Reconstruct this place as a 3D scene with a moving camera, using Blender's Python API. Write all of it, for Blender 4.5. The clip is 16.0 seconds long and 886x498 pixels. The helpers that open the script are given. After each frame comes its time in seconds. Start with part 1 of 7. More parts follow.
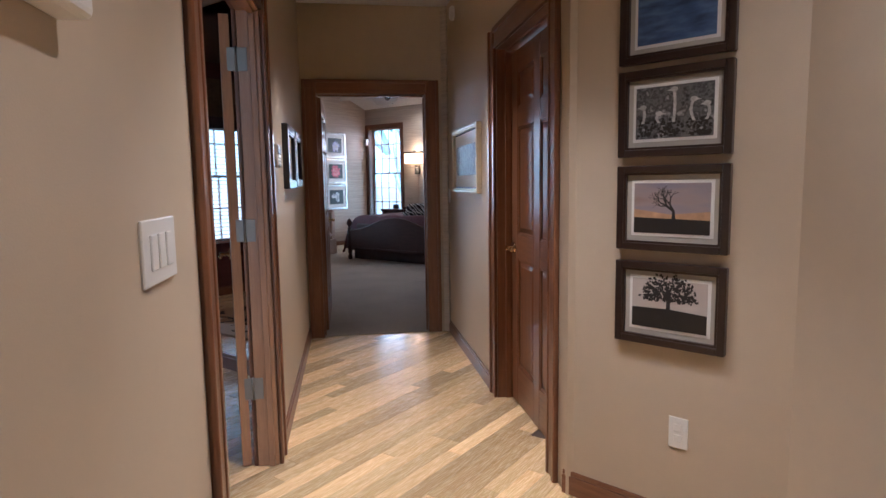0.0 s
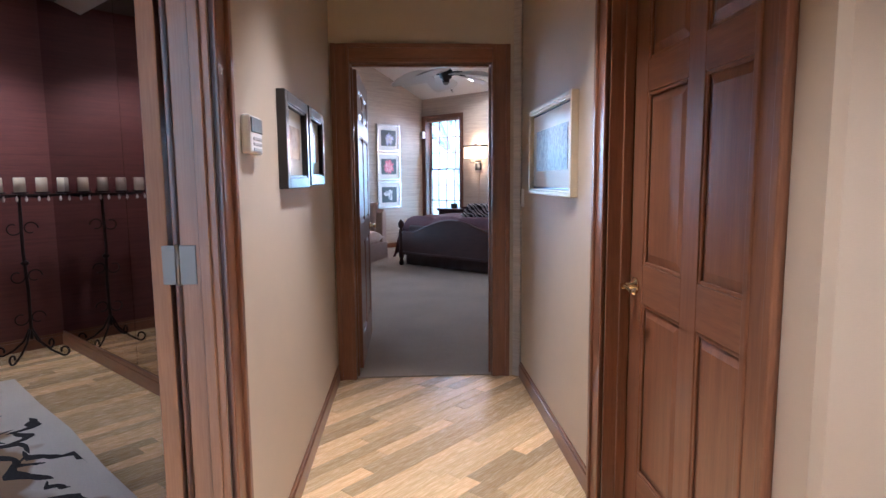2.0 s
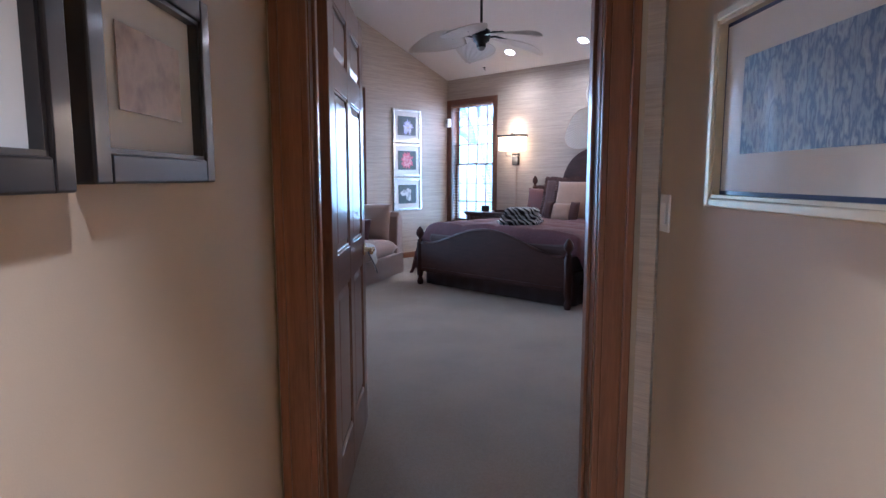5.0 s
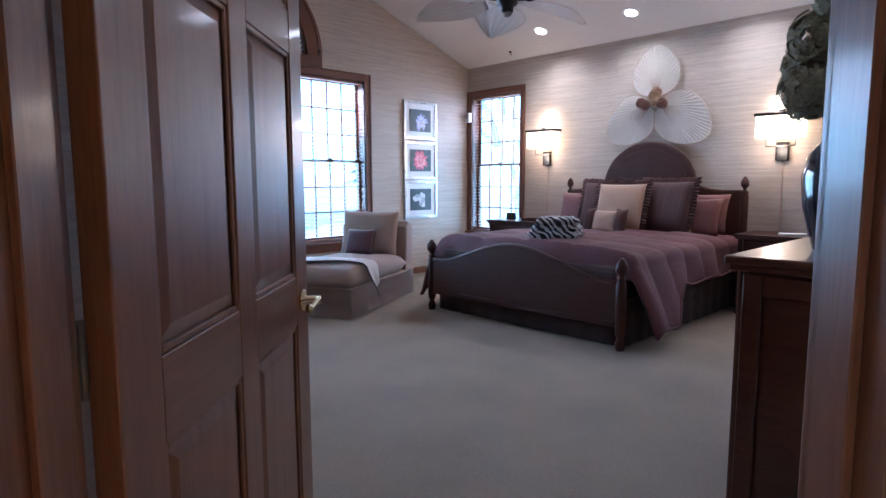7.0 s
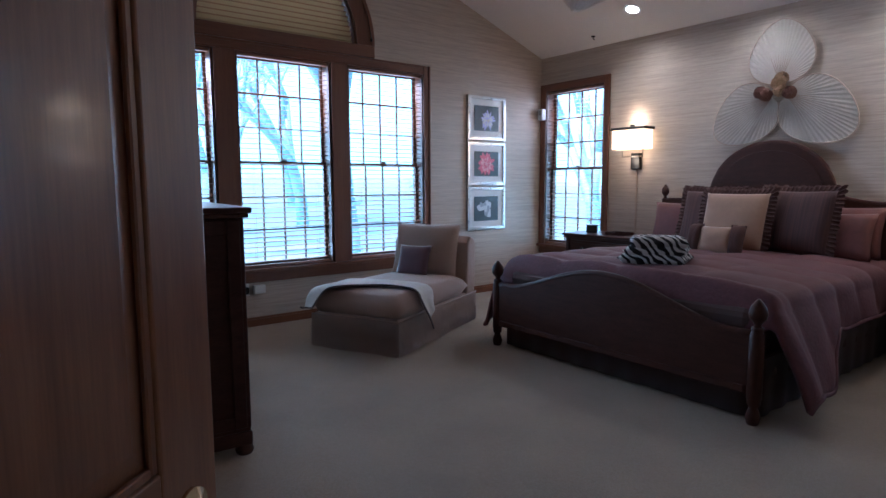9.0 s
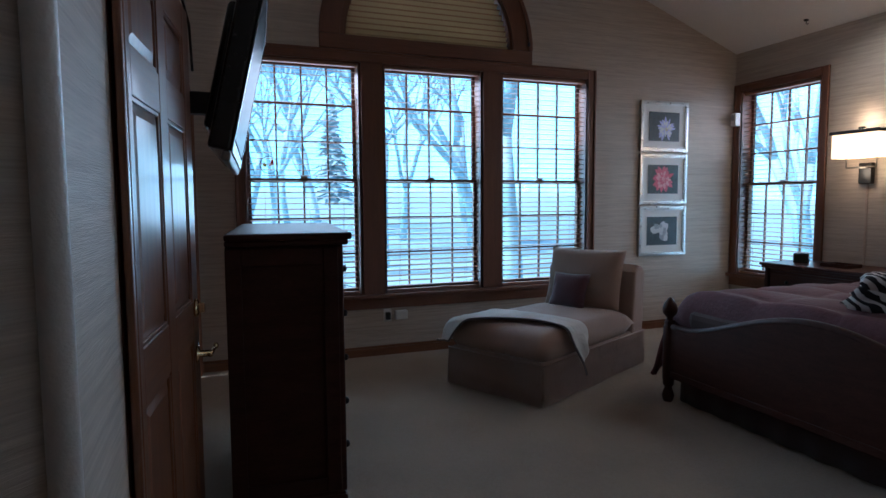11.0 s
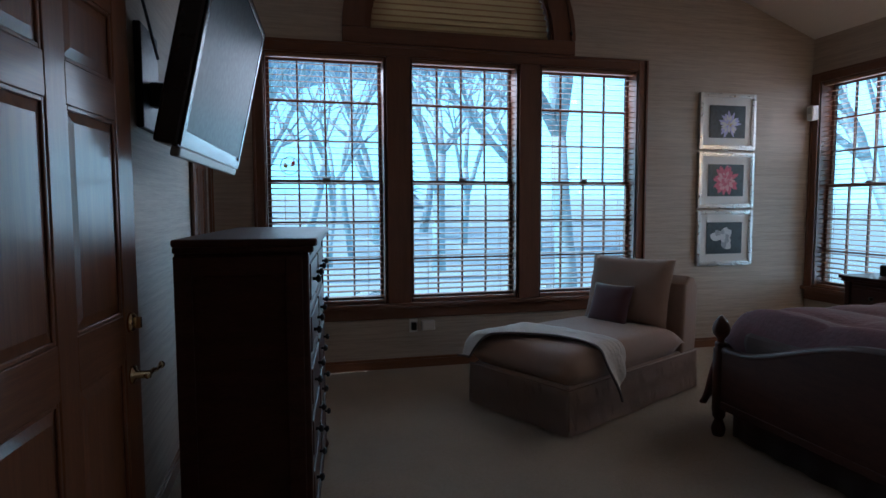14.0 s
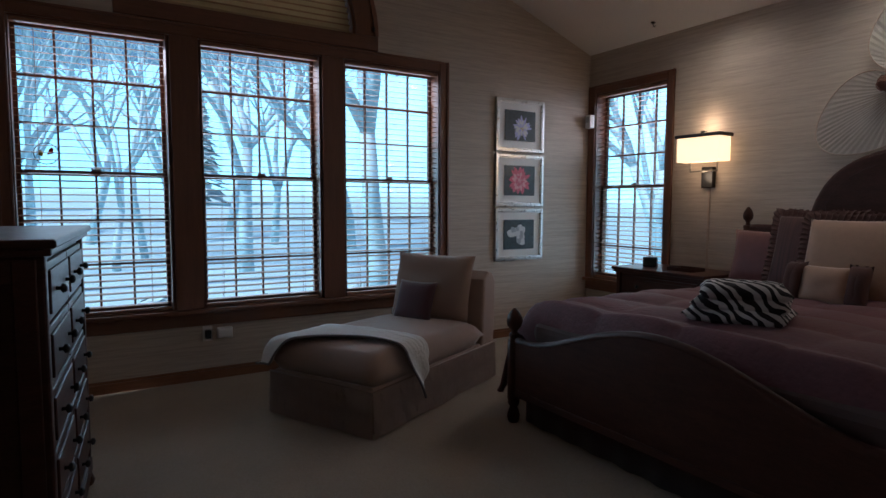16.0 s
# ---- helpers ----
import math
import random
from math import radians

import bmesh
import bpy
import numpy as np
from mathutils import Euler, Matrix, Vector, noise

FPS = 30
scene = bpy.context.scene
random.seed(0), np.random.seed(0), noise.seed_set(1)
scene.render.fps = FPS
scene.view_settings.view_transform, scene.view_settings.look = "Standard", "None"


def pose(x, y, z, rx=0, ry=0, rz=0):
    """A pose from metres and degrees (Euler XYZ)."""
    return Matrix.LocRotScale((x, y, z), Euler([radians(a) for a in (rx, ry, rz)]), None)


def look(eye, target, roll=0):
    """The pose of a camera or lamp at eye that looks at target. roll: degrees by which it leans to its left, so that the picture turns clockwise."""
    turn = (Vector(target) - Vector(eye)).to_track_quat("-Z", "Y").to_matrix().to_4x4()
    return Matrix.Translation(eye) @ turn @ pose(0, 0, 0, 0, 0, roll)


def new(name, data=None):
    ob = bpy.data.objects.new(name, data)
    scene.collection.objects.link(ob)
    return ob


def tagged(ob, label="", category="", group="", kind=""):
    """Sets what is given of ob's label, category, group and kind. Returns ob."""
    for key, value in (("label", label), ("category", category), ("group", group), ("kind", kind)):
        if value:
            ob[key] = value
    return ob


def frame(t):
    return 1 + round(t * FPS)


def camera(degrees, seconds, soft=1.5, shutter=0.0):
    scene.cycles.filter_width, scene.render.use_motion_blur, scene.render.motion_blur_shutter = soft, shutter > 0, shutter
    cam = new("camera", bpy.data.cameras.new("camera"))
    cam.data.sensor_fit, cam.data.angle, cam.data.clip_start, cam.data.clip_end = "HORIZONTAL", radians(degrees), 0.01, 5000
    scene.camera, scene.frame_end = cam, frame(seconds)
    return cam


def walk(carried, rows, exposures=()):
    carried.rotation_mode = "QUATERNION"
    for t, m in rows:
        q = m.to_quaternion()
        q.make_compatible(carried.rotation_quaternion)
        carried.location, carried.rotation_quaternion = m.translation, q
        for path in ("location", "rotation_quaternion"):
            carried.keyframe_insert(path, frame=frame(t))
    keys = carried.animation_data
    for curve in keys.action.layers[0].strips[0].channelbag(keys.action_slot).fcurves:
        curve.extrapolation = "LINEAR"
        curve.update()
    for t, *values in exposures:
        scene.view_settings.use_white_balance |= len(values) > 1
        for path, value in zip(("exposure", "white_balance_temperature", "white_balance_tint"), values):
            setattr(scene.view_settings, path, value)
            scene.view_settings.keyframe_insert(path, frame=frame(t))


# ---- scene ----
# camera: seconds, eye x y z, yaw, pitch, roll
cam = camera(73.49, 16.0)
PATH = [
    (0.0, -0.112, 0.049, 1.308, 35.87, -6.40, 0.87),
    (0.5, -0.296, 0.303, 1.309, 38.11, -6.45, 0.76),
    (1.0, -0.476, 0.531, 1.320, 39.30, -6.51, 0.61),
    (1.5, -0.677, 0.773, 1.326, 40.51, -6.58, 0.47),
    (2.0, -0.896, 1.007, 1.315, 41.58, -6.66, 0.50),
    (2.5, -1.118, 1.228, 1.311, 42.11, -6.72, 0.39),
    (3.0, -1.346, 1.465, 1.306, 42.56, -6.79, 0.33),
    (3.5, -1.581, 1.703, 1.301, 43.15, -6.89, 0.29),
    (4.0, -1.815, 1.920, 1.297, 43.36, -6.86, 0.04),
    (6.5, -2.931, 3.190, 1.319, 45.27, -6.68, 0.29),
    (7.0, -3.135, 3.413, 1.280, 46.09, -6.46, 0.18),
    (7.5, -3.353, 3.627, 1.301, 46.54, -6.56, 0.09),
    (8.0, -3.553, 3.830, 1.323, 47.10, -6.56, 0.11),
    (8.5, -3.736, 3.987, 1.345, 49.45, -6.43, 0.07),
    (9.0, -3.888, 4.111, 1.345, 52.52, -6.33, 0.18),
    (9.5, -4.020, 4.247, 1.349, 56.45, -5.93, 0.32),
    (10.0, -4.131, 4.386, 1.346, 60.69, -5.36, 0.27),
    (12.5, -4.475, 4.853, 1.378, 76.95, -4.17, 0.38),
    (13.0, -4.505, 4.921, 1.360, 77.01, -4.15, 0.33),
    (13.5, -4.522, 4.989, 1.340, 77.00, -4.12, 0.28),
    (14.0, -4.553, 5.035, 1.347, 76.05, -4.17, 0.20),
    (14.5, -4.594, 5.075, 1.351, 72.66, -4.25, 0.12),
    (15.0, -4.623, 5.108, 1.340, 67.63, -4.21, 0.09),
    (15.5, -4.627, 5.144, 1.339, 62.94, -4.29, -0.08),
    (16.0, -4.636, 5.165, 1.341, 58.45, -4.36, -0.20),
]
EXPOSURES = [(0, 0.72, 5450, 19), (0.5, 0.98, 5450, 20), (1.5, 1.3, 5250, 20), (2.5, 1.4, 5100, 20), (3.5, 1.22, 4950, 19), (4, 1.25, 4900, 19), (6.5, 1.5, 4850, 17), (8, 1.12, 4850, 16), (9, 0.58, 5000, 15), (10, 0.18, 5150, 12), (12.5, -0.42, 5350, 11), (16, -0.58, 5850, 15)]
walk(cam, [(t, pose(x, y, z, 90 + pitch, roll, yaw)) for t, x, y, z, yaw, pitch, roll in PATH], EXPOSURES)

# ---- plan, metres. Bedroom walls run along x and y; the hall runs at 45 degrees (n across, s along) ----
XW, XE, YB, YS = -9.33, -3.22, 9.89, 4.42
NL, NR, SD, ND = -0.40, 0.82, 5.20, -0.601
HALL_TOP, EAVE, RIDGE_Y, SLOPE = 2.765, 2.92, 6.40, 0.36
RED_X, RED_Y, RED_TOP = -6.4, 2.5, 2.73
R2 = math.sqrt(0.5)
HALL = Matrix.Rotation(radians(45), 4, "Z")


def hs(n, s, z=0.0):
    return Vector(((n - s) * R2, (n + s) * R2, z))


# ---- light ----
world = bpy.data.worlds.new("winter_sky")
scene.world = world
world.use_nodes = True
wn = world.node_tree.nodes
sky = wn.new("ShaderNodeTexSky")
sky.sky_type, sky.sun_disc = "NISHITA", False
sky.sun_elevation, sky.sun_rotation = radians(37.7), radians(174)
wn["Background"].inputs["Strength"].default_value = 0.15
world.node_tree.links.new(sky.outputs[0], wn["Background"].inputs["Color"])
sun = new("sun", bpy.data.lights.new("sun", "SUN"))
sun.data.energy, sun.data.angle, sun.data.color = 5.0, radians(2), (1.0, 0.95, 0.88)
sun.matrix_basis = look((2, -18, 14), (0, 0, 0))


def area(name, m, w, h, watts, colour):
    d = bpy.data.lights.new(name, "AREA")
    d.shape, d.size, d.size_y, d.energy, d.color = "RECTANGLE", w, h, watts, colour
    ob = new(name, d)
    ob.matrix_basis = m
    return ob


def point(name, p, watts, colour, r=0.04):
    d = bpy.data.lights.new(name, "POINT")
    d.energy, d.color, d.shadow_soft_size = watts, colour, r
    ob = new(name, d)
    ob.location = p
    return ob


def spot(name, p, target, watts, colour, angle=100, blend=0.6, r=0.05):
    d = bpy.data.lights.new(name, "SPOT")
    d.energy, d.color, d.spot_size, d.spot_blend, d.shadow_soft_size = watts, colour, radians(angle), blend, r
    ob = new(name, d)
    ob.matrix_basis = look(p, target)
    return ob


WARM, COOL = (1.0, 0.92, 0.80), (0.92, 0.93, 1.0)
area("daylight_west_window", look((-9.50, 6.44, 1.5), (-5, 6.44, 1.3)), 3.1, 1.9, 84, COOL)
area("daylight_north_window", look((-8.73, 10.06, 1.5), (-8.73, 5, 1.3)), 0.8, 1.8, 26, COOL)
area("daylight_east_window", look((-4.09, 10.06, 1.5), (-4.09, 5, 1.3)), 0.8, 1.8, 8, COOL)
area("daylight_arch_window", look((-9.51, 6.40, 3.08), (-5, 6.40, 2.9)), 1.3, 0.55, 5, COOL)
area("daylight_red_room_window", look((-6.55, 0.5, 1.4), (-3, 0.5, 1.2)), 1.0, 1.5, 10, COOL)
# large unseen lamp added behind the walk to brighten the hall
area("unseen_fill_behind", look(hs(0.5, -2.55, 1.6), hs(0.3, 3.0, 1.2)), 2.2, 1.7, 62, (1.0, 0.95, 0.88))
CANS = ((-7.66, 9.42), (-6.49, 9.45), (-5.33, 9.50))
for px, py in CANS:
    spot("recessed_lamp", (px, py, 3.03), (px, py, 0), 20, (1.0, 0.86, 0.70), 140, 1.0)
spot("recessed_lamp_red", (-5.68, 1.86, 2.69), (-5.9, 2.0, 0), 34, WARM, 110)
# unseen downlights added to fill the hall; its ceiling has no fixtures
spot("unseen_hall_lamp", hs(0.80, 0.75, 2.74), hs(0.80, 0.75, 0), 46, WARM, 140, 0.9)
for s_, w_ in ((1.9, 78), (3.5, 88)):
    spot("unseen_hall_lamp", hs(0.21, s_, 2.74), hs(0.21, s_, 0), w_, WARM, 74, 0.75)


# ---- materials ----
def material(name, colour, rough=0.5, metal=0.0, vary=0.12, scale=(3, 3, 3), fine=40, bump=0.0, bump_scale=200, stretch=None, second=None,
             coat=0.0, emit=None, random_value=0.0, sheen=0.0):
    """colour with broad and fine mottling; second: the colour mixed in along the grain."""
    m = bpy.data.materials.new(name)
    m.use_nodes = True
    nt = m.node_tree
    n, l = nt.nodes, nt.links
    b = n["Principled BSDF"]
    tc = n.new("ShaderNodeTexCoord")
    mp = n.new("ShaderNodeMapping")
    mp.inputs["Scale"].default_value = stretch or (1, 1, 1)
    l.new(tc.outputs["Object"], mp.inputs["Vector"])
    big = n.new("ShaderNodeTexNoise")
    big.inputs["Scale"].default_value, big.inputs["Detail"].default_value = scale[0], 3
    small = n.new("ShaderNodeTexNoise")
    small.inputs["Scale"].default_value, small.inputs["Detail"].default_value = fine, 5
    l.new(mp.outputs[0], big.inputs["Vector"])
    l.new(mp.outputs[0], small.inputs["Vector"])
    add = n.new("ShaderNodeMath")
    add.operation = "ADD"
    l.new(big.outputs["Fac"], add.inputs[0])
    l.new(small.outputs["Fac"], add.inputs[1])
    ramp = n.new("ShaderNodeMapRange")
    ramp.inputs["From Min"].default_value, ramp.inputs["From Max"].default_value = 0.65, 1.35
    l.new(add.outputs[0], ramp.inputs["Value"])
    mix = n.new("ShaderNodeMix")
    mix.data_type = "RGBA"
    c = Vector(colour)
    lo = Vector(second) if second else c * (1 - vary)
    hi = c if second else c * (1 + vary)
    mix.inputs["A"].default_value = (*lo, 1)
    mix.inputs["B"].default_value = (*hi, 1)
    l.new(ramp.outputs[0], mix.inputs["Factor"])
    out = mix.outputs["Result"]
    if random_value:
        info = n.new("ShaderNodeObjectInfo")
        hsv = n.new("ShaderNodeHueSaturation")
        mr = n.new("ShaderNodeMapRange")
        mr.inputs["To Min"].default_value, mr.inputs["To Max"].default_value = 1 - random_value, 1 + random_value
        l.new(info.outputs["Random"], mr.inputs["Value"])
        l.new(mr.outputs[0], hsv.inputs["Value"])
        l.new(out, hsv.inputs["Color"])
        out = hsv.outputs["Color"]
    l.new(out, b.inputs["Base Color"])
    rr = n.new("ShaderNodeMapRange")
    rr.inputs["To Min"].default_value, rr.inputs["To Max"].default_value = max(rough - 0.06, 0.02), min(rough + 0.08, 1)
    l.new(small.outputs["Fac"], rr.inputs["Value"])
    l.new(rr.outputs[0], b.inputs["Roughness"])
    b.inputs["Metallic"].default_value = metal
    b.inputs["Coat Weight"].default_value = coat
    b.inputs["Coat Roughness"].default_value = 0.12
    b.inputs["Sheen Weight"].default_value = sheen
    if emit:
        b.inputs["Emission Color"].default_value = (*emit[0], 1)
        b.inputs["Emission Strength"].default_value = emit[1]
    if bump:
        bn = n.new("ShaderNodeTexNoise")
        bn.inputs["Scale"].default_value, bn.inputs["Detail"].default_value = bump_scale, 4
        l.new(mp.outputs[0], bn.inputs["Vector"])
        bp = n.new("ShaderNodeBump")
        bp.inputs["Strength"].default_value, bp.inputs["Distance"].default_value = bump, 0.01
        l.new(bn.outputs["Fac"], bp.inputs["Height"])
        l.new(bp.outputs[0], b.inputs["Normal"])
    return m


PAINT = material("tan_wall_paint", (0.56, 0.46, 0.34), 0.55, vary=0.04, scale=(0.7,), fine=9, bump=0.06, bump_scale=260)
# slightly darker tan, used on the hall's end wall
PAINT_UP = material("darker_tan_wall_paint", (0.50, 0.41, 0.29), 0.55, vary=0.04, scale=(0.7,), fine=9, bump=0.06, bump_scale=260)
# window light falling on the rounded corner is put into this pale colour
BEAD = material("window_lit_corner_paint", (0.80, 0.78, 0.75), 0.30, vary=0.05, scale=(4,), fine=60, bump=0.2, bump_scale=120)
CEIL = material("white_ceiling_paint", (0.80, 0.78, 0.75), 0.8, vary=0.02, scale=(1,), bump=0.12, bump_scale=180)
GRASS = material("grasscloth_wallpaper", (0.60, 0.52, 0.43), 0.6, scale=(2.2,), fine=9, stretch=(0.9, 0.9, 26), second=(0.40, 0.335, 0.27), bump=0.25, bump_scale=18)
RED_PAPER = material("dark_red_grasscloth", (0.16, 0.050, 0.040), 0.55, scale=(2.2,), fine=9, stretch=(0.9, 0.9, 26), second=(0.095, 0.026, 0.024), bump=0.25, bump_scale=18)
RED_CEIL = material("grey_brown_ceiling", (0.16, 0.13, 0.12), 0.8, vary=0.05, bump=0.1)
WOOD = material("reddish_stained_trim", (0.265, 0.114, 0.055), 0.36, scale=(2.4,), fine=14, stretch=(16, 16, 0.9), second=(0.16, 0.062, 0.030), coat=0.35, bump=0.02, bump_scale=30)
WOOD_H = material("reddish_stained_trim_level", (0.265, 0.114, 0.055), 0.36, scale=(2.4,), fine=14, stretch=(1.2, 1.2, 22), second=(0.16, 0.062, 0.030), coat=0.35, bump=0.02, bump_scale=30)
WOOD_PALE = material("honey_stained_jamb", (0.40, 0.215, 0.115), 0.38, scale=(2.4,), fine=14, stretch=(16, 16, 0.9), second=(0.29, 0.15, 0.078), coat=0.2, bump=0.03, bump_scale=30)
WOOD_WIN = material("brown_window_wood", (0.20, 0.085, 0.045), 0.4, scale=(2.4,), fine=14, stretch=(16, 16, 0.9), second=(0.13, 0.05, 0.027), coat=0.2)
WOOD_WIN_H = material("brown_window_wood_level", (0.20, 0.085, 0.045), 0.4, scale=(2.4,), fine=14, stretch=(1.2, 1.2, 22), second=(0.13, 0.05, 0.027), coat=0.2)
SLAT = material("wood_blind_slat", (0.36, 0.18, 0.10), 0.32, vary=0.15, scale=(3,), stretch=(1, 1, 10), random_value=0.08)
PLANK = material("varied_hickory_plank", (0.86, 0.64, 0.36), 0.26, scale=(1.6,), fine=10, stretch=(22, 1.2, 1), second=(0.66, 0.42, 0.19), coat=0.3, random_value=0.34)
JOINT = material("dark_floor_joint", (0.09, 0.05, 0.03), 0.8)
CARPET = material("beige_cut_pile_carpet", (0.45, 0.365, 0.26), 0.95, vary=0.20, scale=(1.8,), fine=90, bump=0.9, bump_scale=340, sheen=0.2)
DARK = material("espresso_furniture_wood", (0.070, 0.027, 0.018), 0.45, scale=(2,), fine=12, stretch=(3, 3, 14), second=(0.036, 0.014, 0.010))
DARK_V = material("espresso_turned_wood", (0.070, 0.027, 0.018), 0.45, scale=(2,), fine=12, stretch=(14, 14, 1.5), second=(0.036, 0.014, 0.010))
for m_ in (DARK, DARK_V):
    m_.node_tree.nodes["Principled BSDF"].inputs["Specular IOR Level"].default_value = 0.22
CHERRY = material("cherry_dresser_wood", (0.105, 0.038, 0.022), 0.3, scale=(2,), fine=12, stretch=(3, 3, 14), second=(0.06, 0.020, 0.012), coat=0.4)
BRASS = material("polished_brass", (0.80, 0.62, 0.36), 0.18, 1.0, vary=0.05)
STEEL = material("satin_nickel", (0.27, 0.255, 0.23), 0.5, 1.0, vary=0.06)
BLACK = material("black_metal", (0.02, 0.02, 0.02), 0.4, 0.4, vary=0.1)
IRON = material("dark_wrought_iron", (0.03, 0.022, 0.02), 0.5, 0.8, vary=0.3, bump=0.2)
PLASTIC = material("white_plastic", (0.78, 0.77, 0.74), 0.35, vary=0.02)
GREY_PL = material("grey_plastic", (0.40, 0.40, 0.40), 0.4, vary=0.03)
GREEN_LCD = material("dark_green_display", (0.010, 0.020, 0.010), 0.3, vary=0.1)
BLACKF = material("black_picture_frame", (0.016, 0.013, 0.013), 0.3, vary=0.2, coat=0.4)
BROWNF = material("dark_brown_picture_frame", (0.030, 0.016, 0.012), 0.3, vary=0.2, coat=0.4)
SILVERF = material("silver_picture_frame", (0.62, 0.62, 0.60), 0.28, 0.9, vary=0.06)
GOLDF = material("pale_gold_picture_frame", (0.66, 0.54, 0.36), 0.35, 0.3, vary=0.08)
MATB = material("white_mat_board", (0.78, 0.77, 0.74), 0.75, vary=0.015, coat=0.2)
MATG = material("grey_beige_mat_board", (0.46, 0.43, 0.37), 0.75, vary=0.02, coat=0.2)
BLUELINE = material("navy_inner_mat", (0.02, 0.04, 0.12), 0.6, vary=0.05, coat=0.5)
LINEN = material("taupe_linen_upholstery", (0.39, 0.28, 0.225), 0.9, vary=0.06, fine=160, bump=0.3, bump_scale=500, sheen=0.3)
PLUMV = material("plum_velvet", (0.085, 0.030, 0.042), 0.8, vary=0.15, fine=30, sheen=0.6)
COMF = material("plum_brown_comforter", (0.115, 0.038, 0.044), 0.75, vary=0.22, scale=(4,), fine=30, bump=0.35, bump_scale=45, sheen=0.03)
SKIRT = material("brown_bed_skirt", (0.085, 0.048, 0.040), 0.85, vary=0.12, fine=60, sheen=0.2)
STRIPE = material("brown_striped_pillow", (0.100, 0.040, 0.034), 0.7, scale=(2.0,), fine=4, stretch=(34, 1, 0.6), second=(0.038, 0.014, 0.014), sheen=0.03)
ROSE = material("dusty_rose_pillow", (0.15, 0.052, 0.048), 0.6, vary=0.2, fine=20, sheen=0.04)
SAND = material("sand_velvet_pillow", (0.38, 0.235, 0.155), 0.7, vary=0.08, fine=30, sheen=0.2)
FRINGE = material("brown_fringe", (0.075, 0.034, 0.028), 0.9, vary=0.3, fine=200)
QUILT = material("white_quilted_throw", (0.78, 0.77, 0.75), 0.85, vary=0.04, fine=60, bump=0.7, bump_scale=55)
QUILT_EDGE = material("grey_throw_binding", (0.16, 0.14, 0.14), 0.8)
SHADE = material("glowing_linen_lampshade", (0.85, 0.72, 0.52), 0.8, vary=0.05, fine=90, emit=((1.0, 0.68, 0.38), 2.3))
LAMP_ON = material("lit_lamp_lens", (1, 1, 1), 0.5, emit=((1.0, 0.93, 0.82), 22.0))
PALM = material("pale_palm_leaf", (0.72, 0.68, 0.62), 0.7, vary=0.05, fine=50)
PALM_RIB = material("tan_palm_rib", (0.50, 0.40, 0.32), 0.8)
FLOWER = material("dried_brown_flower", (0.20, 0.10, 0.075), 0.95, vary=0.35, fine=90, bump=0.8, bump_scale=120)
FLOWER_T = material("dried_tan_flower", (0.42, 0.28, 0.17), 0.95, vary=0.35, fine=90, bump=0.8, bump_scale=120)
HYDR = material("dried_grey_green_hydrangea", (0.30, 0.29, 0.20), 0.95, vary=0.4, scale=(9,), fine=90)
GLAZE = material("dark_glazed_ceramic", (0.020, 0.024, 0.034), 0.12, vary=0.3, coat=0.8)
CANDLE = material("ivory_candle_wax", (0.74, 0.66, 0.52), 0.6, vary=0.05)
LEATHER = material("dark_oxblood_leather", (0.06, 0.018, 0.014), 0.25, vary=0.2, coat=0.4)
CURTAIN = material("dark_plum_curtain", (0.045, 0.015, 0.018), 0.7, vary=0.3, fine=30, sheen=0.3)
VALANCE = material("gold_brown_brocade", (0.26, 0.18, 0.10), 0.75, scale=(8,), fine=24, second=(0.13, 0.08, 0.045))
TASSEL = material("cream_tassel", (0.50, 0.42, 0.33), 0.9, vary=0.15)
SCREEN = material("tv_screen_glass", (0.012, 0.013, 0.015), 0.36, vary=0.02)
SCREEN.node_tree.nodes["Principled BSDF"].inputs["Specular IOR Level"].default_value = 0.05
TVBLACK = material("gloss_black_plastic", (0.014, 0.014, 0.015), 0.22, vary=0.05)
SNOW = material("fresh_snow", (0.86, 0.89, 0.93), 0.8, vary=0.05, scale=(0.4,), bump=0.3, bump_scale=6)
CARBLUE = material("blue_car_paint", (0.03, 0.22, 0.40), 0.25, vary=0.04, coat=0.8)
TYRE = material("black_tyre_rubber", (0.02, 0.02, 0.02), 0.8)
PAPER = material("white_card", (0.80, 0.79, 0.76), 0.6, vary=0.02)
RED_GL = material("red_glass", (0.5, 0.02, 0.02), 0.2)
YEL_GL = material("amber_glass", (0.6, 0.4, 0.05), 0.2)


def snow_capped(name, colour):
    """Bark that carries snow on what faces up."""
    m = material(name, colour, 0.85, vary=0.3, scale=(4,), fine=40, bump=0.4, bump_scale=60)
    nt = m.node_tree
    n, l = nt.nodes, nt.links
    b = n["Principled BSDF"]
    src = b.inputs["Base Color"].links[0].from_socket
    geo = n.new("ShaderNodeNewGeometry")
    sep = n.new("ShaderNodeSeparateXYZ")
    l.new(geo.outputs["Normal"], sep.inputs[0])
    mr = n.new("ShaderNodeMapRange")
    mr.inputs["From Min"].default_value, mr.inputs["From Max"].default_value = 0.0, 0.35
    l.new(sep.outputs["Z"], mr.inputs["Value"])
    mix = n.new("ShaderNodeMix")
    mix.data_type = "RGBA"
    mix.inputs["B"].default_value = (0.88, 0.91, 0.95, 1)
    l.new(mr.outputs[0], mix.inputs["Factor"])
    l.new(src, mix.inputs["A"])
    l.new(mix.outputs["Result"], b.inputs["Base Color"])
    return m


# pale blue winter haze is mixed into both base colours
BARK = snow_capped("hazed_snowy_bark", (0.46, 0.62, 0.68))
FIR = snow_capped("hazed_snowy_fir_needles", (0.46, 0.54, 0.55))


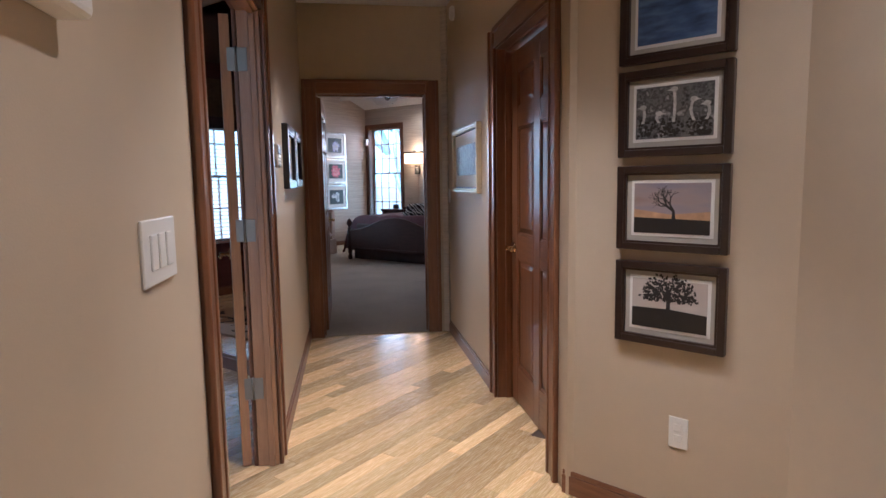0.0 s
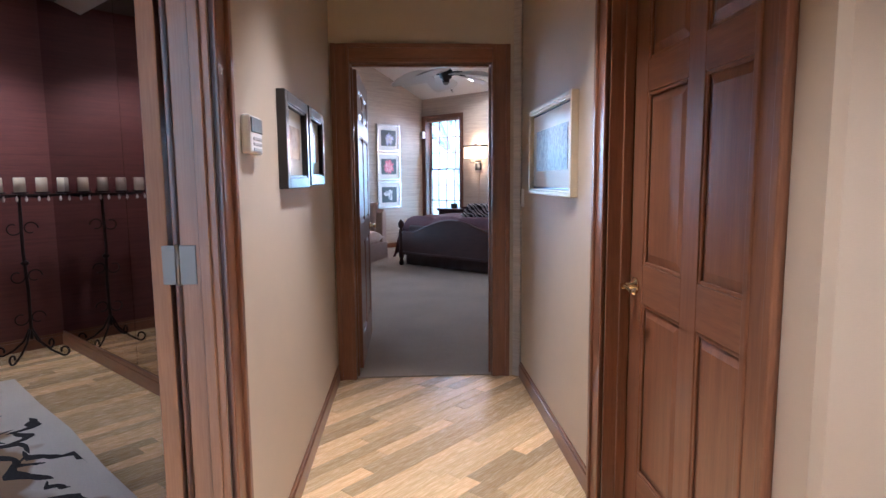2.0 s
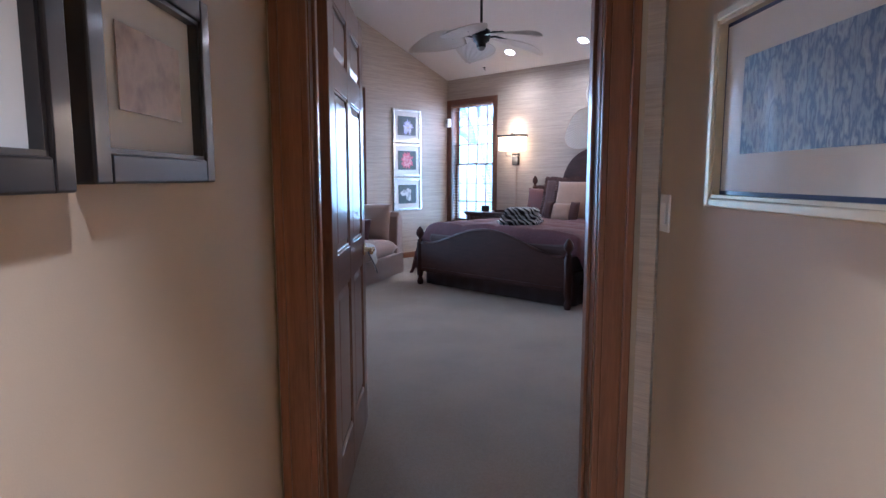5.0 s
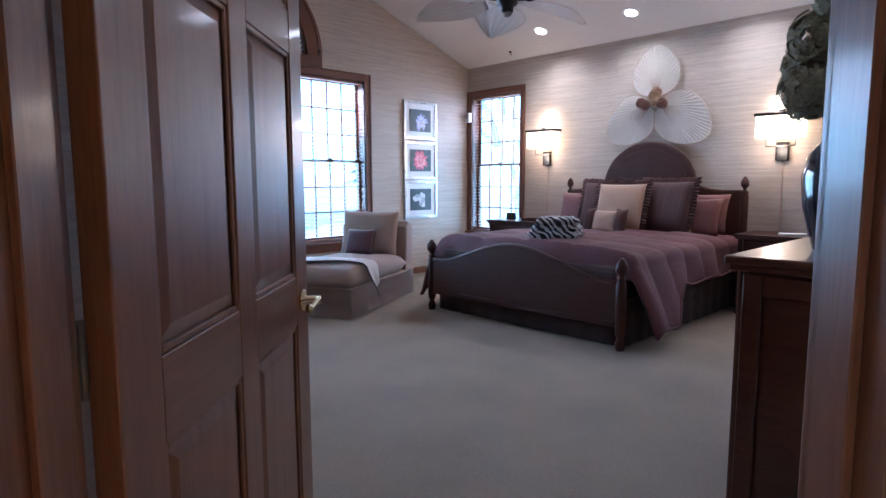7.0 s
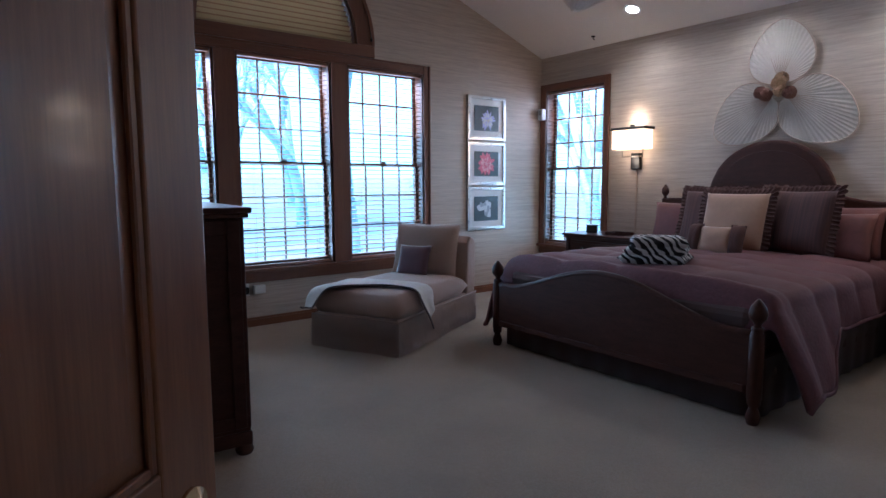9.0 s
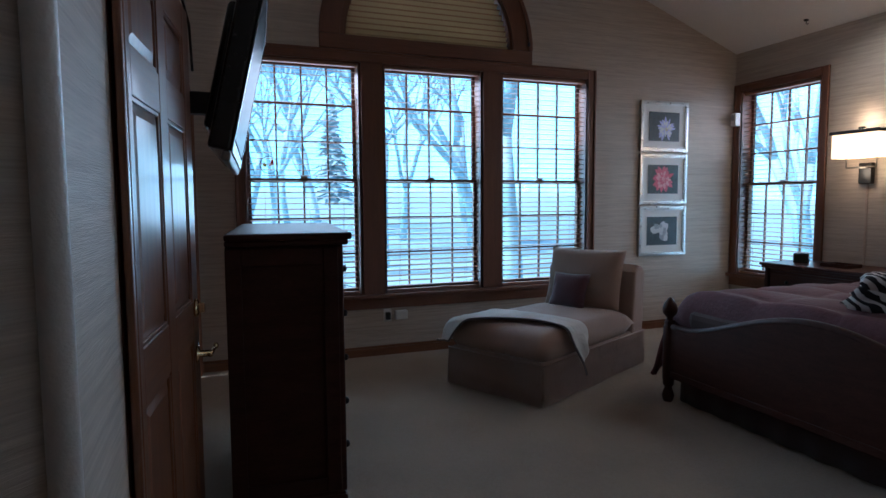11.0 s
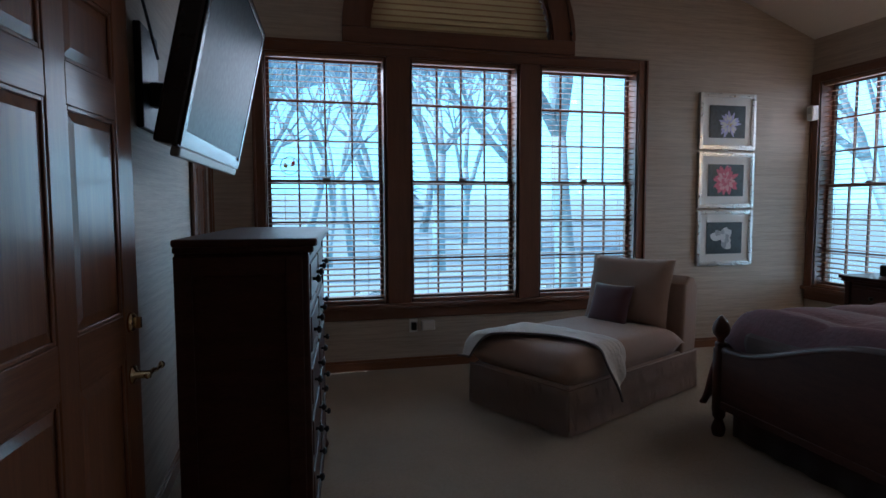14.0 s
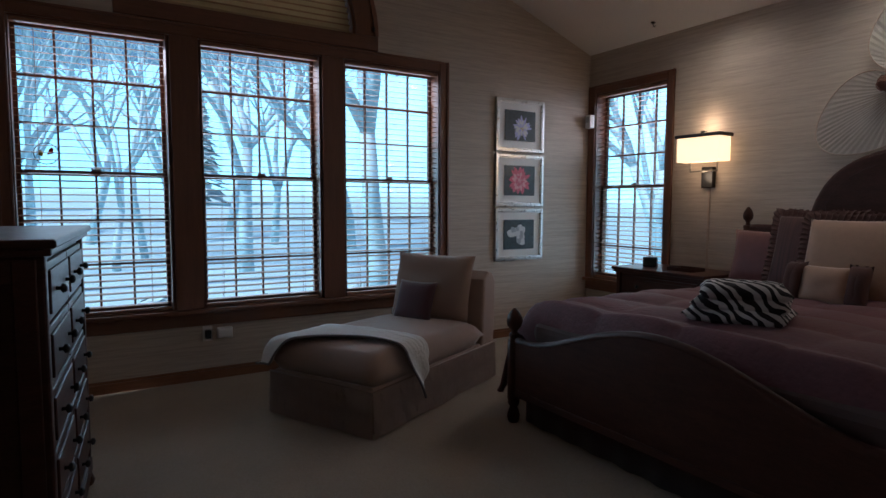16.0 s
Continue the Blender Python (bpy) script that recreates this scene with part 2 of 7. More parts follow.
def mirror_material(name, tint, rough):
    m = bpy.data.materials.new(name)
    m.use_nodes = True
    b = m.node_tree.nodes["Principled BSDF"]
    b.inputs["Base Color"].default_value = (*tint, 1)
    b.inputs["Metallic"].default_value, b.inputs["Roughness"].default_value = 1.0, rough
    return m


def glass_material(name, tint):
    m = bpy.data.materials.new(name)
    m.use_nodes = True
    nt = m.node_tree
    n, l = nt.nodes, nt.links
    tr, gl, mx, fr = n.new("ShaderNodeBsdfTransparent"), n.new("ShaderNodeBsdfGlossy"), n.new("ShaderNodeMixShader"), n.new("ShaderNodeFresnel")
    tr.inputs["Color"].default_value = (*tint, 1)
    gl.inputs["Roughness"].default_value = 0.02
    fr.inputs["IOR"].default_value = 1.35
    l.new(fr.outputs[0], mx.inputs[0])
    l.new(tr.outputs[0], mx.inputs[1])
    l.new(gl.outputs[0], mx.inputs[2])
    l.new(mx.outputs[0], n["Material Output"].inputs["Surface"])
    return m


def translucent(name, colour):
    m = material(name, colour, 0.5, vary=0.1, scale=(3,), random_value=0.06)
    nt = m.node_tree
    n, l = nt.nodes, nt.links
    tr, mx = n.new("ShaderNodeBsdfTranslucent"), n.new("ShaderNodeMixShader")
    tr.inputs["Color"].default_value = (*colour, 1)
    mx.inputs[0].default_value = 0.45
    l.new(n["Principled BSDF"].outputs[0], mx.inputs[1])
    l.new(tr.outputs[0], mx.inputs[2])
    l.new(mx.outputs[0], n["Material Output"].inputs["Surface"])
    return m


SLAT_TAN = translucent("tan_blind_slat", (0.56, 0.40, 0.25))
MIRROR = mirror_material("smoked_mirror", (0.50, 0.44, 0.42), 0.03)
# the cyan cast of the daylight outside is put into this tint
CYAN_GLASS = glass_material("window_glass", (0.80, 0.96, 1.0))


# ---- mesh helpers ----
def box(x0, y0, z0, x1, y1, z1, b=0.0, seg=1):
    bm = bmesh.new()
    bmesh.ops.create_cube(bm, size=1)
    for v in bm.verts:
        v.co = Vector((x0 + (v.co.x + 0.5) * (x1 - x0), y0 + (v.co.y + 0.5) * (y1 - y0), z0 + (v.co.z + 0.5) * (z1 - z0)))
    if b:
        bmesh.ops.bevel(bm, geom=bm.edges[:], offset=b, segments=seg, affect="EDGES", profile=0.5)
    return bm


def merge(*bms):
    out = bmesh.new()
    for b in bms:
        me = bpy.data.meshes.new("tmp")
        b.to_mesh(me)
        out.from_mesh(me)
        bpy.data.meshes.remove(me)
        b.free()
    return out


def moved(bm, m):
    bmesh.ops.transform(bm, matrix=m, verts=bm.verts[:])
    return bm


def lathe(profile, seg=20, at=(0, 0, 0)):
    """A turned solid: profile of (radius, height)."""
    bm = bmesh.new()
    rings = []
    for r, z in profile:
        rings.append([bm.verts.new((at[0] + max(r, 1e-4) * math.cos(2 * math.pi * k / seg), at[1] + max(r, 1e-4) * math.sin(2 * math.pi * k / seg), at[2] + z)) for k in range(seg)])
    for a, b in zip(rings, rings[1:]):
        for k in range(seg):
            bm.faces.new((a[k], a[(k + 1) % seg], b[(k + 1) % seg], b[k]))
    bm.faces.new(rings[0][::-1])
    bm.faces.new(rings[-1])
    for f in bm.faces:
        f.smooth = True
    return bm


def tube(points, r, seg=8, r_end=None):
    """A round bar along points."""
    bm = bmesh.new()
    pts = [Vector(p) for p in points]
    rings = []
    for i, p in enumerate(pts):
        d = (pts[min(i + 1, len(pts) - 1)] - pts[max(i - 1, 0)]).normalized()
        a = d.orthogonal().normalized() if i == 0 else (last - d * last.dot(d)).normalized()
        last = a
        c = d.cross(a)
        rr = r if r_end is None else r + (r_end - r) * i / max(len(pts) - 1, 1)
        rings.append([bm.verts.new(p + rr * (math.cos(2 * math.pi * k / seg) * a + math.sin(2 * math.pi * k / seg) * c)) for k in range(seg)])
    for a, b in zip(rings, rings[1:]):
        for k in range(seg):
            bm.faces.new((a[k], a[(k + 1) % seg], b[(k + 1) % seg], b[k]))
    bm.faces.new(rings[0][::-1])
    bm.faces.new(rings[-1])
    for f in bm.faces:
        f.smooth = True
    return bm


def prism(outline, depth, b=0.0):
    """A flat outline of (x, z) with thickness along y from 0 to depth."""
    bm = bmesh.new()
    vs = [bm.verts.new((x, 0, z)) for x, z in outline]
    f = bm.faces.new(vs)
    ext = bmesh.ops.extrude_face_region(bm, geom=[f])
    for v in [g for g in ext["geom"] if isinstance(g, bmesh.types.BMVert)]:
        v.co.y += depth
    bmesh.ops.recalc_face_normals(bm, faces=bm.faces[:])
    if b:
        es = [e for e in bm.edges if abs(e.verts[0].co.y - e.verts[1].co.y) < 1e-6]
        bmesh.ops.bevel(bm, geom=es, offset=b, segments=2, affect="EDGES", profile=0.5)
    return bm


def cushion(w, h, d, nx=14, nz=14, power=2.6, pinch=0.06, seed=0):
    """A soft stuffed pad, w along x, d thick along y, h along z, centred."""
    bm = bmesh.new()
    sheets = []
    for side in (-1, 1):
        g = {}
        for i in range(nx + 1):
            for j in range(nz + 1):
                u, v = 2 * i / nx - 1, 2 * j / nz - 1
                edge = (1 - abs(u) ** power) * (1 - abs(v) ** power)
                inset = 1 - pinch * (1 - (1 - abs(u) ** 2) * 0.0) * ((1 - u * u) + (1 - v * v)) * 0.5
                x, z = u * w / 2 * (1 - pinch * (1 - v * v)), v * h / 2 * (1 - pinch * (1 - u * u))
                wob = 0.10 * noise.noise(Vector((u * 1.7 + seed, v * 1.7, side + seed)))
                y = side * d / 2 * (max(edge, 0) ** 0.42) * (1 + wob)
                if side == 1 and (i in (0, nx) or j in (0, nz)):
                    g[i, j] = sheets[0][i, j]
                else:
                    g[i, j] = bm.verts.new((x, y, z))
        sheets.append(g)
        for i in range(nx):
            for j in range(nz):
                q = (g[i, j], g[i + 1, j], g[i + 1, j + 1], g[i, j + 1])
                bm.faces.new(q if side == -1 else q[::-1])
    for f in bm.faces:
        f.smooth = True
    return bm


def sheet(fn, nu, nv, thick=0.0):
    """A surface fn(u, v) -> point for u, v in 0..1; with thickness downwards."""
    bm = bmesh.new()
    top = {(i, j): bm.verts.new(fn(i / nu, j / nv)) for i in range(nu + 1) for j in range(nv + 1)}
    for i in range(nu):
        for j in range(nv):
            bm.faces.new((top[i, j], top[i + 1, j], top[i + 1, j + 1], top[i, j + 1])).smooth = True
    if thick:
        bm.normal_update()
        bmesh.ops.solidify(bm, geom=bm.faces[:], thickness=thick)
    return bm


def part(name, bm, mat, parent=None, label="", m=None):
    me = bpy.data.meshes.new(name)
    bm.to_mesh(me)
    bm.free()
    me.materials.append(mat)
    ob = new(name, me)
    if parent:
        ob.parent = parent
    if m is not None:
        ob.matrix_basis = m
    if label:
        ob["label"] = label
    return ob


def share(name, me, parent, m):
    ob = new(name, me)
    ob.parent = parent
    ob.matrix_basis = m
    return ob


def thing(name, m, label, category, group=""):
    ob = new(name)
    ob.empty_display_size = 0.1
    ob.matrix_basis = m
    return tagged(ob, label, category, group)


def structure(name, bm, mat, label, category, m=None):
    return tagged(part(name, bm, mat, None, "", m), label, category, "", "structure")


def wall_mesh(u0, u1, v0, v1, z0, z1, holes=()):
    """A wall along x from u0 to u1, thick from v0 to v1 in y, with holes (u0, u1, z0, z1) through it."""
    us = sorted({u0, u1, *[h[0] for h in holes], *[h[1] for h in holes]})
    zs = sorted({z0, z1, *[h[2] for h in holes], *[h[3] for h in holes]})
    us, zs = [u for u in us if u0 <= u <= u1], [z for z in zs if z0 <= z <= z1]
    solid = {(i, j): not any(h[0] < (us[i] + us[i + 1]) / 2 < h[1] and h[2] < (zs[j] + zs[j + 1]) / 2 < h[3] for h in holes)
             for i in range(len(us) - 1) for j in range(len(zs) - 1)}
    bm = bmesh.new()

    def quad(*p):
        bm.faces.new([bm.verts.new(q) for q in p])
    for (i, j), s in solid.items():
        if not s:
            continue
        a, b, c, d = us[i], us[i + 1], zs[j], zs[j + 1]
        quad((a, v0, c), (b, v0, c), (b, v0, d), (a, v0, d))
        quad((a, v1, c), (a, v1, d), (b, v1, d), (b, v1, c))
        if not solid.get((i - 1, j)):
            quad((a, v0, c), (a, v0, d), (a, v1, d), (a, v1, c))
        if not solid.get((i + 1, j)):
            quad((b, v0, c), (b, v1, c), (b, v1, d), (b, v0, d))
        if not solid.get((i, j - 1)):
            quad((a, v0, c), (a, v1, c), (b, v1, c), (b, v0, c))
        if not solid.get((i, j + 1)):
            quad((a, v0, d), (b, v0, d), (b, v1, d), (a, v1, d))
    bmesh.ops.remove_doubles(bm, verts=bm.verts[:], dist=1e-5)
    bmesh.ops.recalc_face_normals(bm, faces=bm.faces[:])
    return bm


# turns x to run along the given line; y points to its left side
def along(p, q):
    d = Vector(q) - Vector(p)
    return Matrix.Translation(Vector((p[0], p[1], 0))) @ Matrix.Rotation(math.atan2(d.y, d.x), 4, "Z"), d.length


ALONG_Y = Matrix.Rotation(radians(90), 4, "Z")   # local x is world y, local y is world -x
ALONG_S = HALL @ ALONG_Y                         # local x is s, local y is -n

# ---- setting: hall ----
RD = (2.575, 3.515, 2.06)     # closet door opening in the right wall: s from, s to, height
LD = (1.695, 2.87, 2.06)    # red room opening in the left wall
ED = (-0.277, 0.629, 2.05)  # bedroom opening in the end wall: n from, n to
structure("wall_hall_left", wall_mesh(-2.6, SD, -NL, -NL + 0.048, 0, HALL_TOP, [(LD[0], LD[1], 0, LD[2])]), PAINT,
          "tan painted hall wall with a wide doorway", "wall", ALONG_S)
structure("wall_red_room_hall", wall_mesh(-2.6, SD, -NL + 0.048, -NL + 0.095, 0, HALL_TOP, [(LD[0], LD[1], 0, LD[2])]), RED_PAPER,
          "dark red papered back of the hall wall", "wall", ALONG_S)
structure("wall_hall_right", wall_mesh(2.36, SD, -NR - 0.14, -NR, 0, HALL_TOP, [(RD[0], RD[1], 0, RD[2])]), PAINT,
          "tan painted hall wall with a panelled door", "wall", ALONG_S)
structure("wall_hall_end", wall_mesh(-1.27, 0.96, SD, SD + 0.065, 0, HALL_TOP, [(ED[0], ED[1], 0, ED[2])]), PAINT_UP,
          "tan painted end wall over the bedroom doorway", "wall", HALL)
PHW, l_ph = along((-1.115, 2.275), (-0.29, 2.185))
structure("wall_photos", wall_mesh(0, l_ph, 0, 0.12, 0, HALL_TOP), PAINT, "tan painted wall hung with four photographs", "wall", PHW)
m_ang, l_ang = along((-0.29, 2.185), (1.40, 0.58))
structure("wall_angled", wall_mesh(0, l_ang, 0, 0.12, 0, HALL_TOP), PAINT, "tan painted angled wall", "wall", m_ang)
# unseen walls added to close the hall, with an opening behind the fill lamp
m_e, l_e = along((1.40, 0.58), (1.40, -3.6))
structure("wall_hall_far_right", wall_mesh(0, l_e, 0, 0.12, 0, HALL_TOP), PAINT, "tan painted wall added unseen to close the hall", "wall", m_e)
structure("wall_hall_back", wall_mesh(-0.6, 3.4, -2.72, -2.60, 0, HALL_TOP, [(-0.6 + 0.02, 1.62, 0.75, 2.45)]), PAINT, "tan painted unseen back wall with an opening behind the fill lamp", "wall", HALL)
structure("ceiling_hall", wall_mesh(-0.6, 3.6, -2.8, SD + 0.1, HALL_TOP, HALL_TOP + 0.1), CEIL, "white painted hall ceiling", "ceiling", HALL)

# ---- setting: bedroom ----
structure("wall_bedroom_entry", wall_mesh(ND, 0.83, SD + 0.065, SD + 0.13, 0, 4.3, [(ED[0], ED[1], 0, ED[2])]), GRASS,
          "grasscloth papered wall round the bedroom doorway", "wall", HALL)
structure("wall_bedroom_stub", wall_mesh(SD + 0.13, 6.80, -ND, -ND + 0.12, 0, 4.3), GRASS, "grasscloth papered short wall beside the door", "wall", ALONG_S)
structure("corner_bead", tube([(-5.236, 4.400, 0), (-5.236, 4.400, 3.5)], 0.022, 16), BEAD, "rounded corner bead painted pale for the window light on it", "trim")
SDOOR = (-6.70, -5.745, 2.06)
WDOOR = (-9.26, -8.50, 2.06)
structure("wall_south", wall_mesh(XW - 0.2, -5.233, YS - 0.14, YS, 0, 3.6, [(SDOOR[0], SDOOR[1], 0, SDOOR[2]), (WDOOR[0], WDOOR[1], 0, WDOOR[2])]), GRASS,
          "grasscloth papered wall with a panelled door and a television", "wall")
structure("wall_east", wall_mesh(4.22, YB + 0.2, -XE - 0.14, -XE, 0, 4.3), GRASS, "grasscloth papered wall behind the dresser", "wall", ALONG_Y)
N4 = (-9.235, -8.335, 0.55, 2.50)
N5 = (-4.55, -3.64, 0.55, 2.47)
structure("wall_north", wall_mesh(XW - 0.2, XE + 0.2, YB, YB + 0.2, 0, EAVE + 0.1, [N4, N5]), GRASS, "grasscloth papered wall behind the bed with two windows", "wall")
WH = (4.82, 8.005, 0.55, 2.53)
structure("wall_west", wall_mesh(YS - 0.14, YB + 0.2, -XW, -XW + 0.2, 0, 2.70, [WH]), GRASS, "grasscloth papered window wall", "wall", ALONG_Y)
ARC_Y, ARC_Z, ARC_R = 6.40, 2.745, 0.785


def ceil_z(y):
    return EAVE + SLOPE * (YB - y) if y > RIDGE_Y else EAVE + SLOPE * (YB - RIDGE_Y) - SLOPE * (RIDGE_Y - y)


def west_gable():
    """The wall over the windows, up to the slope of the ceiling, round the arched opening."""
    ys = sorted({YS - 0.14, YB + 0.2, RIDGE_Y, *[ARC_Y + ARC_R * math.cos(math.pi * k / 28) for k in range(29)]})
    bm = bmesh.new()
    for a, b in zip(ys, ys[1:]):
        zl = []
        for y in (a, b):
            inside = ARC_Y - ARC_R - 1e-4 <= a and b <= ARC_Y + ARC_R + 1e-4
            zl.append(ARC_Z + math.sqrt(max(ARC_R ** 2 - (y - ARC_Y) ** 2, 0)) if inside else 2.70)
        for x in (XW, XW - 0.2):
            bm.faces.new([bm.verts.new(p) for p in ((x, a, zl[0]), (x, b, zl[1]), (x, b, ceil_z(b) + 0.05), (x, a, ceil_z(a) + 0.05))])
        bm.faces.new([bm.verts.new(p) for p in ((XW, a, zl[0]), (XW - 0.2, a, zl[0]), (XW - 0.2, b, zl[1]), (XW, b, zl[1]))])
    bmesh.ops.remove_doubles(bm, verts=bm.verts[:], dist=1e-5)
    bm2 = box(XW - 0.2, ARC_Y - ARC_R, 2.70, XW, ARC_Y + ARC_R, ARC_Z)
    bmesh.ops.recalc_face_normals(bm, faces=bm.faces[:])
    return merge(bm, bm2)


structure("wall_west_gable", west_gable(), GRASS, "grasscloth papered gable over the windows with an arched opening", "wall")
for nm, ya, yb in (("ceiling_bedroom_north", YB + 0.2, RIDGE_Y), ("ceiling_bedroom_south", RIDGE_Y, 2.2)):
    bm = bmesh.new()
    za, zb = ceil_z(ya), ceil_z(yb)
    lo = [(XW - 0.2, ya, za), (XE + 0.2, ya, za), (XE + 0.2, yb, zb), (XW - 0.2, yb, zb)]
    vs = [bm.verts.new(p) for p in lo] + [bm.verts.new((p[0], p[1], p[2] + 0.12)) for p in lo]
    for q in ((0, 1, 2, 3), (7, 6, 5, 4), (0, 4, 5, 1), (1, 5, 6, 2), (2, 6, 7, 3), (3, 7, 4, 0)):
        bm.faces.new([vs[k] for k in q])
    bmesh.ops.recalc_face_normals(bm, faces=bm.faces[:])
    structure(nm, bm, CEIL, "white painted sloping cathedral ceiling", "ceiling")

# carpet: bedroom polygon, its door edge across the hall's end
def slab(points, z0, z1):
    bm = bmesh.new()
    a = [bm.verts.new((p[0], p[1], z1)) for p in points]
    b = [bm.verts.new((p[0], p[1], z0)) for p in points]
    bm.faces.new(a)
    bm.faces.new(b[::-1])
    for k in range(len(points)):
        bm.faces.new((a[k - 1], a[k], b[k], b[k - 1]))
    bmesh.ops.recalc_face_normals(bm, faces=bm.faces[:])
    return bm


structure("floor_carpet", slab([hs(ED[0], SD + 0.015), hs(ED[1], SD + 0.015), hs(ED[1], SD + 0.1), (XE + 0.05, 4.2), (XE + 0.05, YB + 0.05), (XW - 0.05, YB + 0.05), (XW - 0.05, YS - 0.05),
                               (-5.28, YS - 0.15), hs(ND - 0.05, SD + 0.1), hs(ED[0], SD + 0.1)], -0.05, 0.008), CARPET, "beige cut-pile bedroom carpet", "carpet")
structure("floor_base", slab([(1.6, -3.8), (1.6, 2.6), (-1.2, 4.6), (-3.3, 4.4), (-4.4, 3.0), (-6.5, 2.7), (-6.5, -2.2), (-2.6, -3.8)], -0.12, -0.004), JOINT, "dark joints under the strip floor", "floor")

# ---- setting: red room ----
structure("wall_red_west", wall_mesh(-2.1, RED_Y + 0.1, -RED_X, -RED_X + 0.12, 0, RED_TOP, [(0.0, 1.12, 0.62, 2.22)]), RED_PAPER, "dark red papered wall with a curtained window", "wall", ALONG_Y)
structure("wall_red_north", wall_mesh(RED_X, -3.36, RED_Y + 0.012, RED_Y + 0.1, 0, RED_TOP), RED_PAPER, "dark wall behind the mirror", "wall")
structure("wall_red_south", wall_mesh(RED_X, -1.0, -2.1, -2.0, 0, RED_TOP), RED_PAPER, "dark red papered wall", "wall")
structure("ceiling_red_room", slab([hs(NL - 0.14, -2.0), hs(NL - 0.14, SD), (-3.2, 2.6), (RED_X - 0.1, 2.6), (RED_X - 0.1, -2.1), (-1.0, -2.1)], RED_TOP, RED_TOP + 0.03), RED_CEIL, "grey-brown painted ceiling", "ceiling")


# ---- trim ----
def casing(name, m, u0, u1, z1, side, w=0.115, label="reddish stained wooden door casing", z0=0.0, mats=None):
    """A moulded casing round an opening along local x, proud of the wall face to side (+1: +y, -1: -y)."""
    v, h = mats or (WOOD, WOOD_H)
    t = thing(name, m, label, "door casing")
    t["kind"] = "structure"

    def strip(a, b, c, d, mat, nm):
        bits = []
        for e0, e1, th in ((0.0, 1.0, 0.015), (0.0, 0.24, 0.026), (0.80, 1.0, 0.020)):
            if b - a < d - c:       # upright: outer edge is away from the opening
                o = (a, b) if nm == "left_casing" else (b, a)
                x0, x1 = o[0] + (o[1] - o[0]) * e0, o[0] + (o[1] - o[0]) * e1
                x0, x1 = min(x0, x1), max(x0, x1)
                bits.append(box(x0, min(0, side * th), c, x1, max(0, side * th), d, 0.004, 2))
            else:
                zt, zb = d - (d - c) * e0, d - (d - c) * e1
                bits.append(box(a, min(0, side * th), zb, b, max(0, side * th), zt, 0.004, 2))
        part(nm, merge(*bits), mat, t)
    strip(u0 - w, u0, z0, z1 + w, v, "left_casing")
    strip(u1, u1 + w, z0, z1 + w, v, "right_casing")
    strip(u0, u1, z1, z1 + w, h, "head_casing")
    return t


def jamb(name, m, u0, u1, z1, v0, v1, mat, label, stop=None):
    t = thing(name, m, label, "door jamb")
    t["kind"] = "structure"
    part("left_jamb", box(u0 - 0.001, v0, 0, u0 + 0.004, v1, z1, 0.001), mat, t)
    part("right_jamb", box(u1 - 0.004, v0, 0, u1 + 0.001, v1, z1, 0.002), mat, t)
    part("head_jamb", box(u0 + 0.004, v0, z1 - 0.004, u1 - 0.004, v1, z1 + 0.001, 0.001), mat, t)
    if stop:
        part("left_stop", box(u0 + 0.004, stop[0], 0, u0 + 0.016, stop[1], z1 - 0.02, 0.002), mat, t)
        part("right_stop", box(u1 - 0.016, stop[0], 0, u1 - 0.004, stop[1], z1 - 0.02, 0.002), mat, t)
        part("head_stop", box(u0 + 0.016, stop[0], z1 - 0.016, u1 - 0.016, stop[1], z1 - 0.004, 0.002), mat, t)
    return t


def shifted(m, dy):
    return m @ Matrix.Translation((0, dy, 0))


casing("door_trim_closet", shifted(ALONG_S, -NR), RD[0], RD[1], RD[2], 1)
jamb("door_jamb_closet", ALONG_S, RD[0], RD[1], RD[2], -NR - 0.14, -NR, WOOD, "reddish stained door jamb", (-NR - 0.085, -NR - 0.05))
casing("door_trim_red_room", shifted(ALONG_S, -NL), LD[0], LD[1], LD[2], -1, label="reddish stained casing of the red room doorway")
jamb("door_jamb_red_room", ALONG_S, LD[0], LD[1], LD[2], -NL, -NL + 0.095, WOOD_PALE, "honey stained door jamb with hinges", (-NL + 0.018, -NL + 0.045))
casing("door_trim_red_room_inside", shifted(ALONG_S, -NL + 0.095), LD[0], LD[1], LD[2], 1, label="reddish stained casing inside the red room")
casing("door_trim_bedroom", shifted(HALL, SD), ED[0], ED[1], ED[2], -1, w=0.113, label="reddish stained casing of the bedroom doorway")
jamb("door_jamb_bedroom", HALL, ED[0], ED[1], ED[2], SD, SD + 0.13, WOOD, "reddish stained bedroom door jamb", (SD + 0.045, SD + 0.08))
casing("door_trim_bedroom_inside", shifted(HALL, SD + 0.13), ED[0], ED[1], ED[2], 1, w=0.085, label="reddish stained casing inside the bedroom")
casing("door_trim_south", shifted(Matrix.Identity(4), YS), SDOOR[0], SDOOR[1], SDOOR[2], 1, label="reddish stained casing of the panelled door")
jamb("door_jamb_south", Matrix.Identity(4), SDOOR[0], SDOOR[1], SDOOR[2], YS - 0.14, YS, WOOD, "reddish stained door jamb")
casing("door_trim_south_far", shifted(Matrix.Identity(4), YS), WDOOR[0] + 0.06, WDOOR[1], WDOOR[2], 1, w=0.10, label="reddish stained casing of the far door")


def skirting(name, p, q, h, mat, label, t=0.016):
    """A baseboard along p to q, on the left side of that line."""
    m, ln = along(p, q)
    bm = merge(box(0, 0, 0, ln, t, h - 0.02, 0.002), box(0, 0, h - 0.02, ln, t * 0.62, h, 0.004, 2))
    return structure(name, bm, mat, label, "baseboard", m)


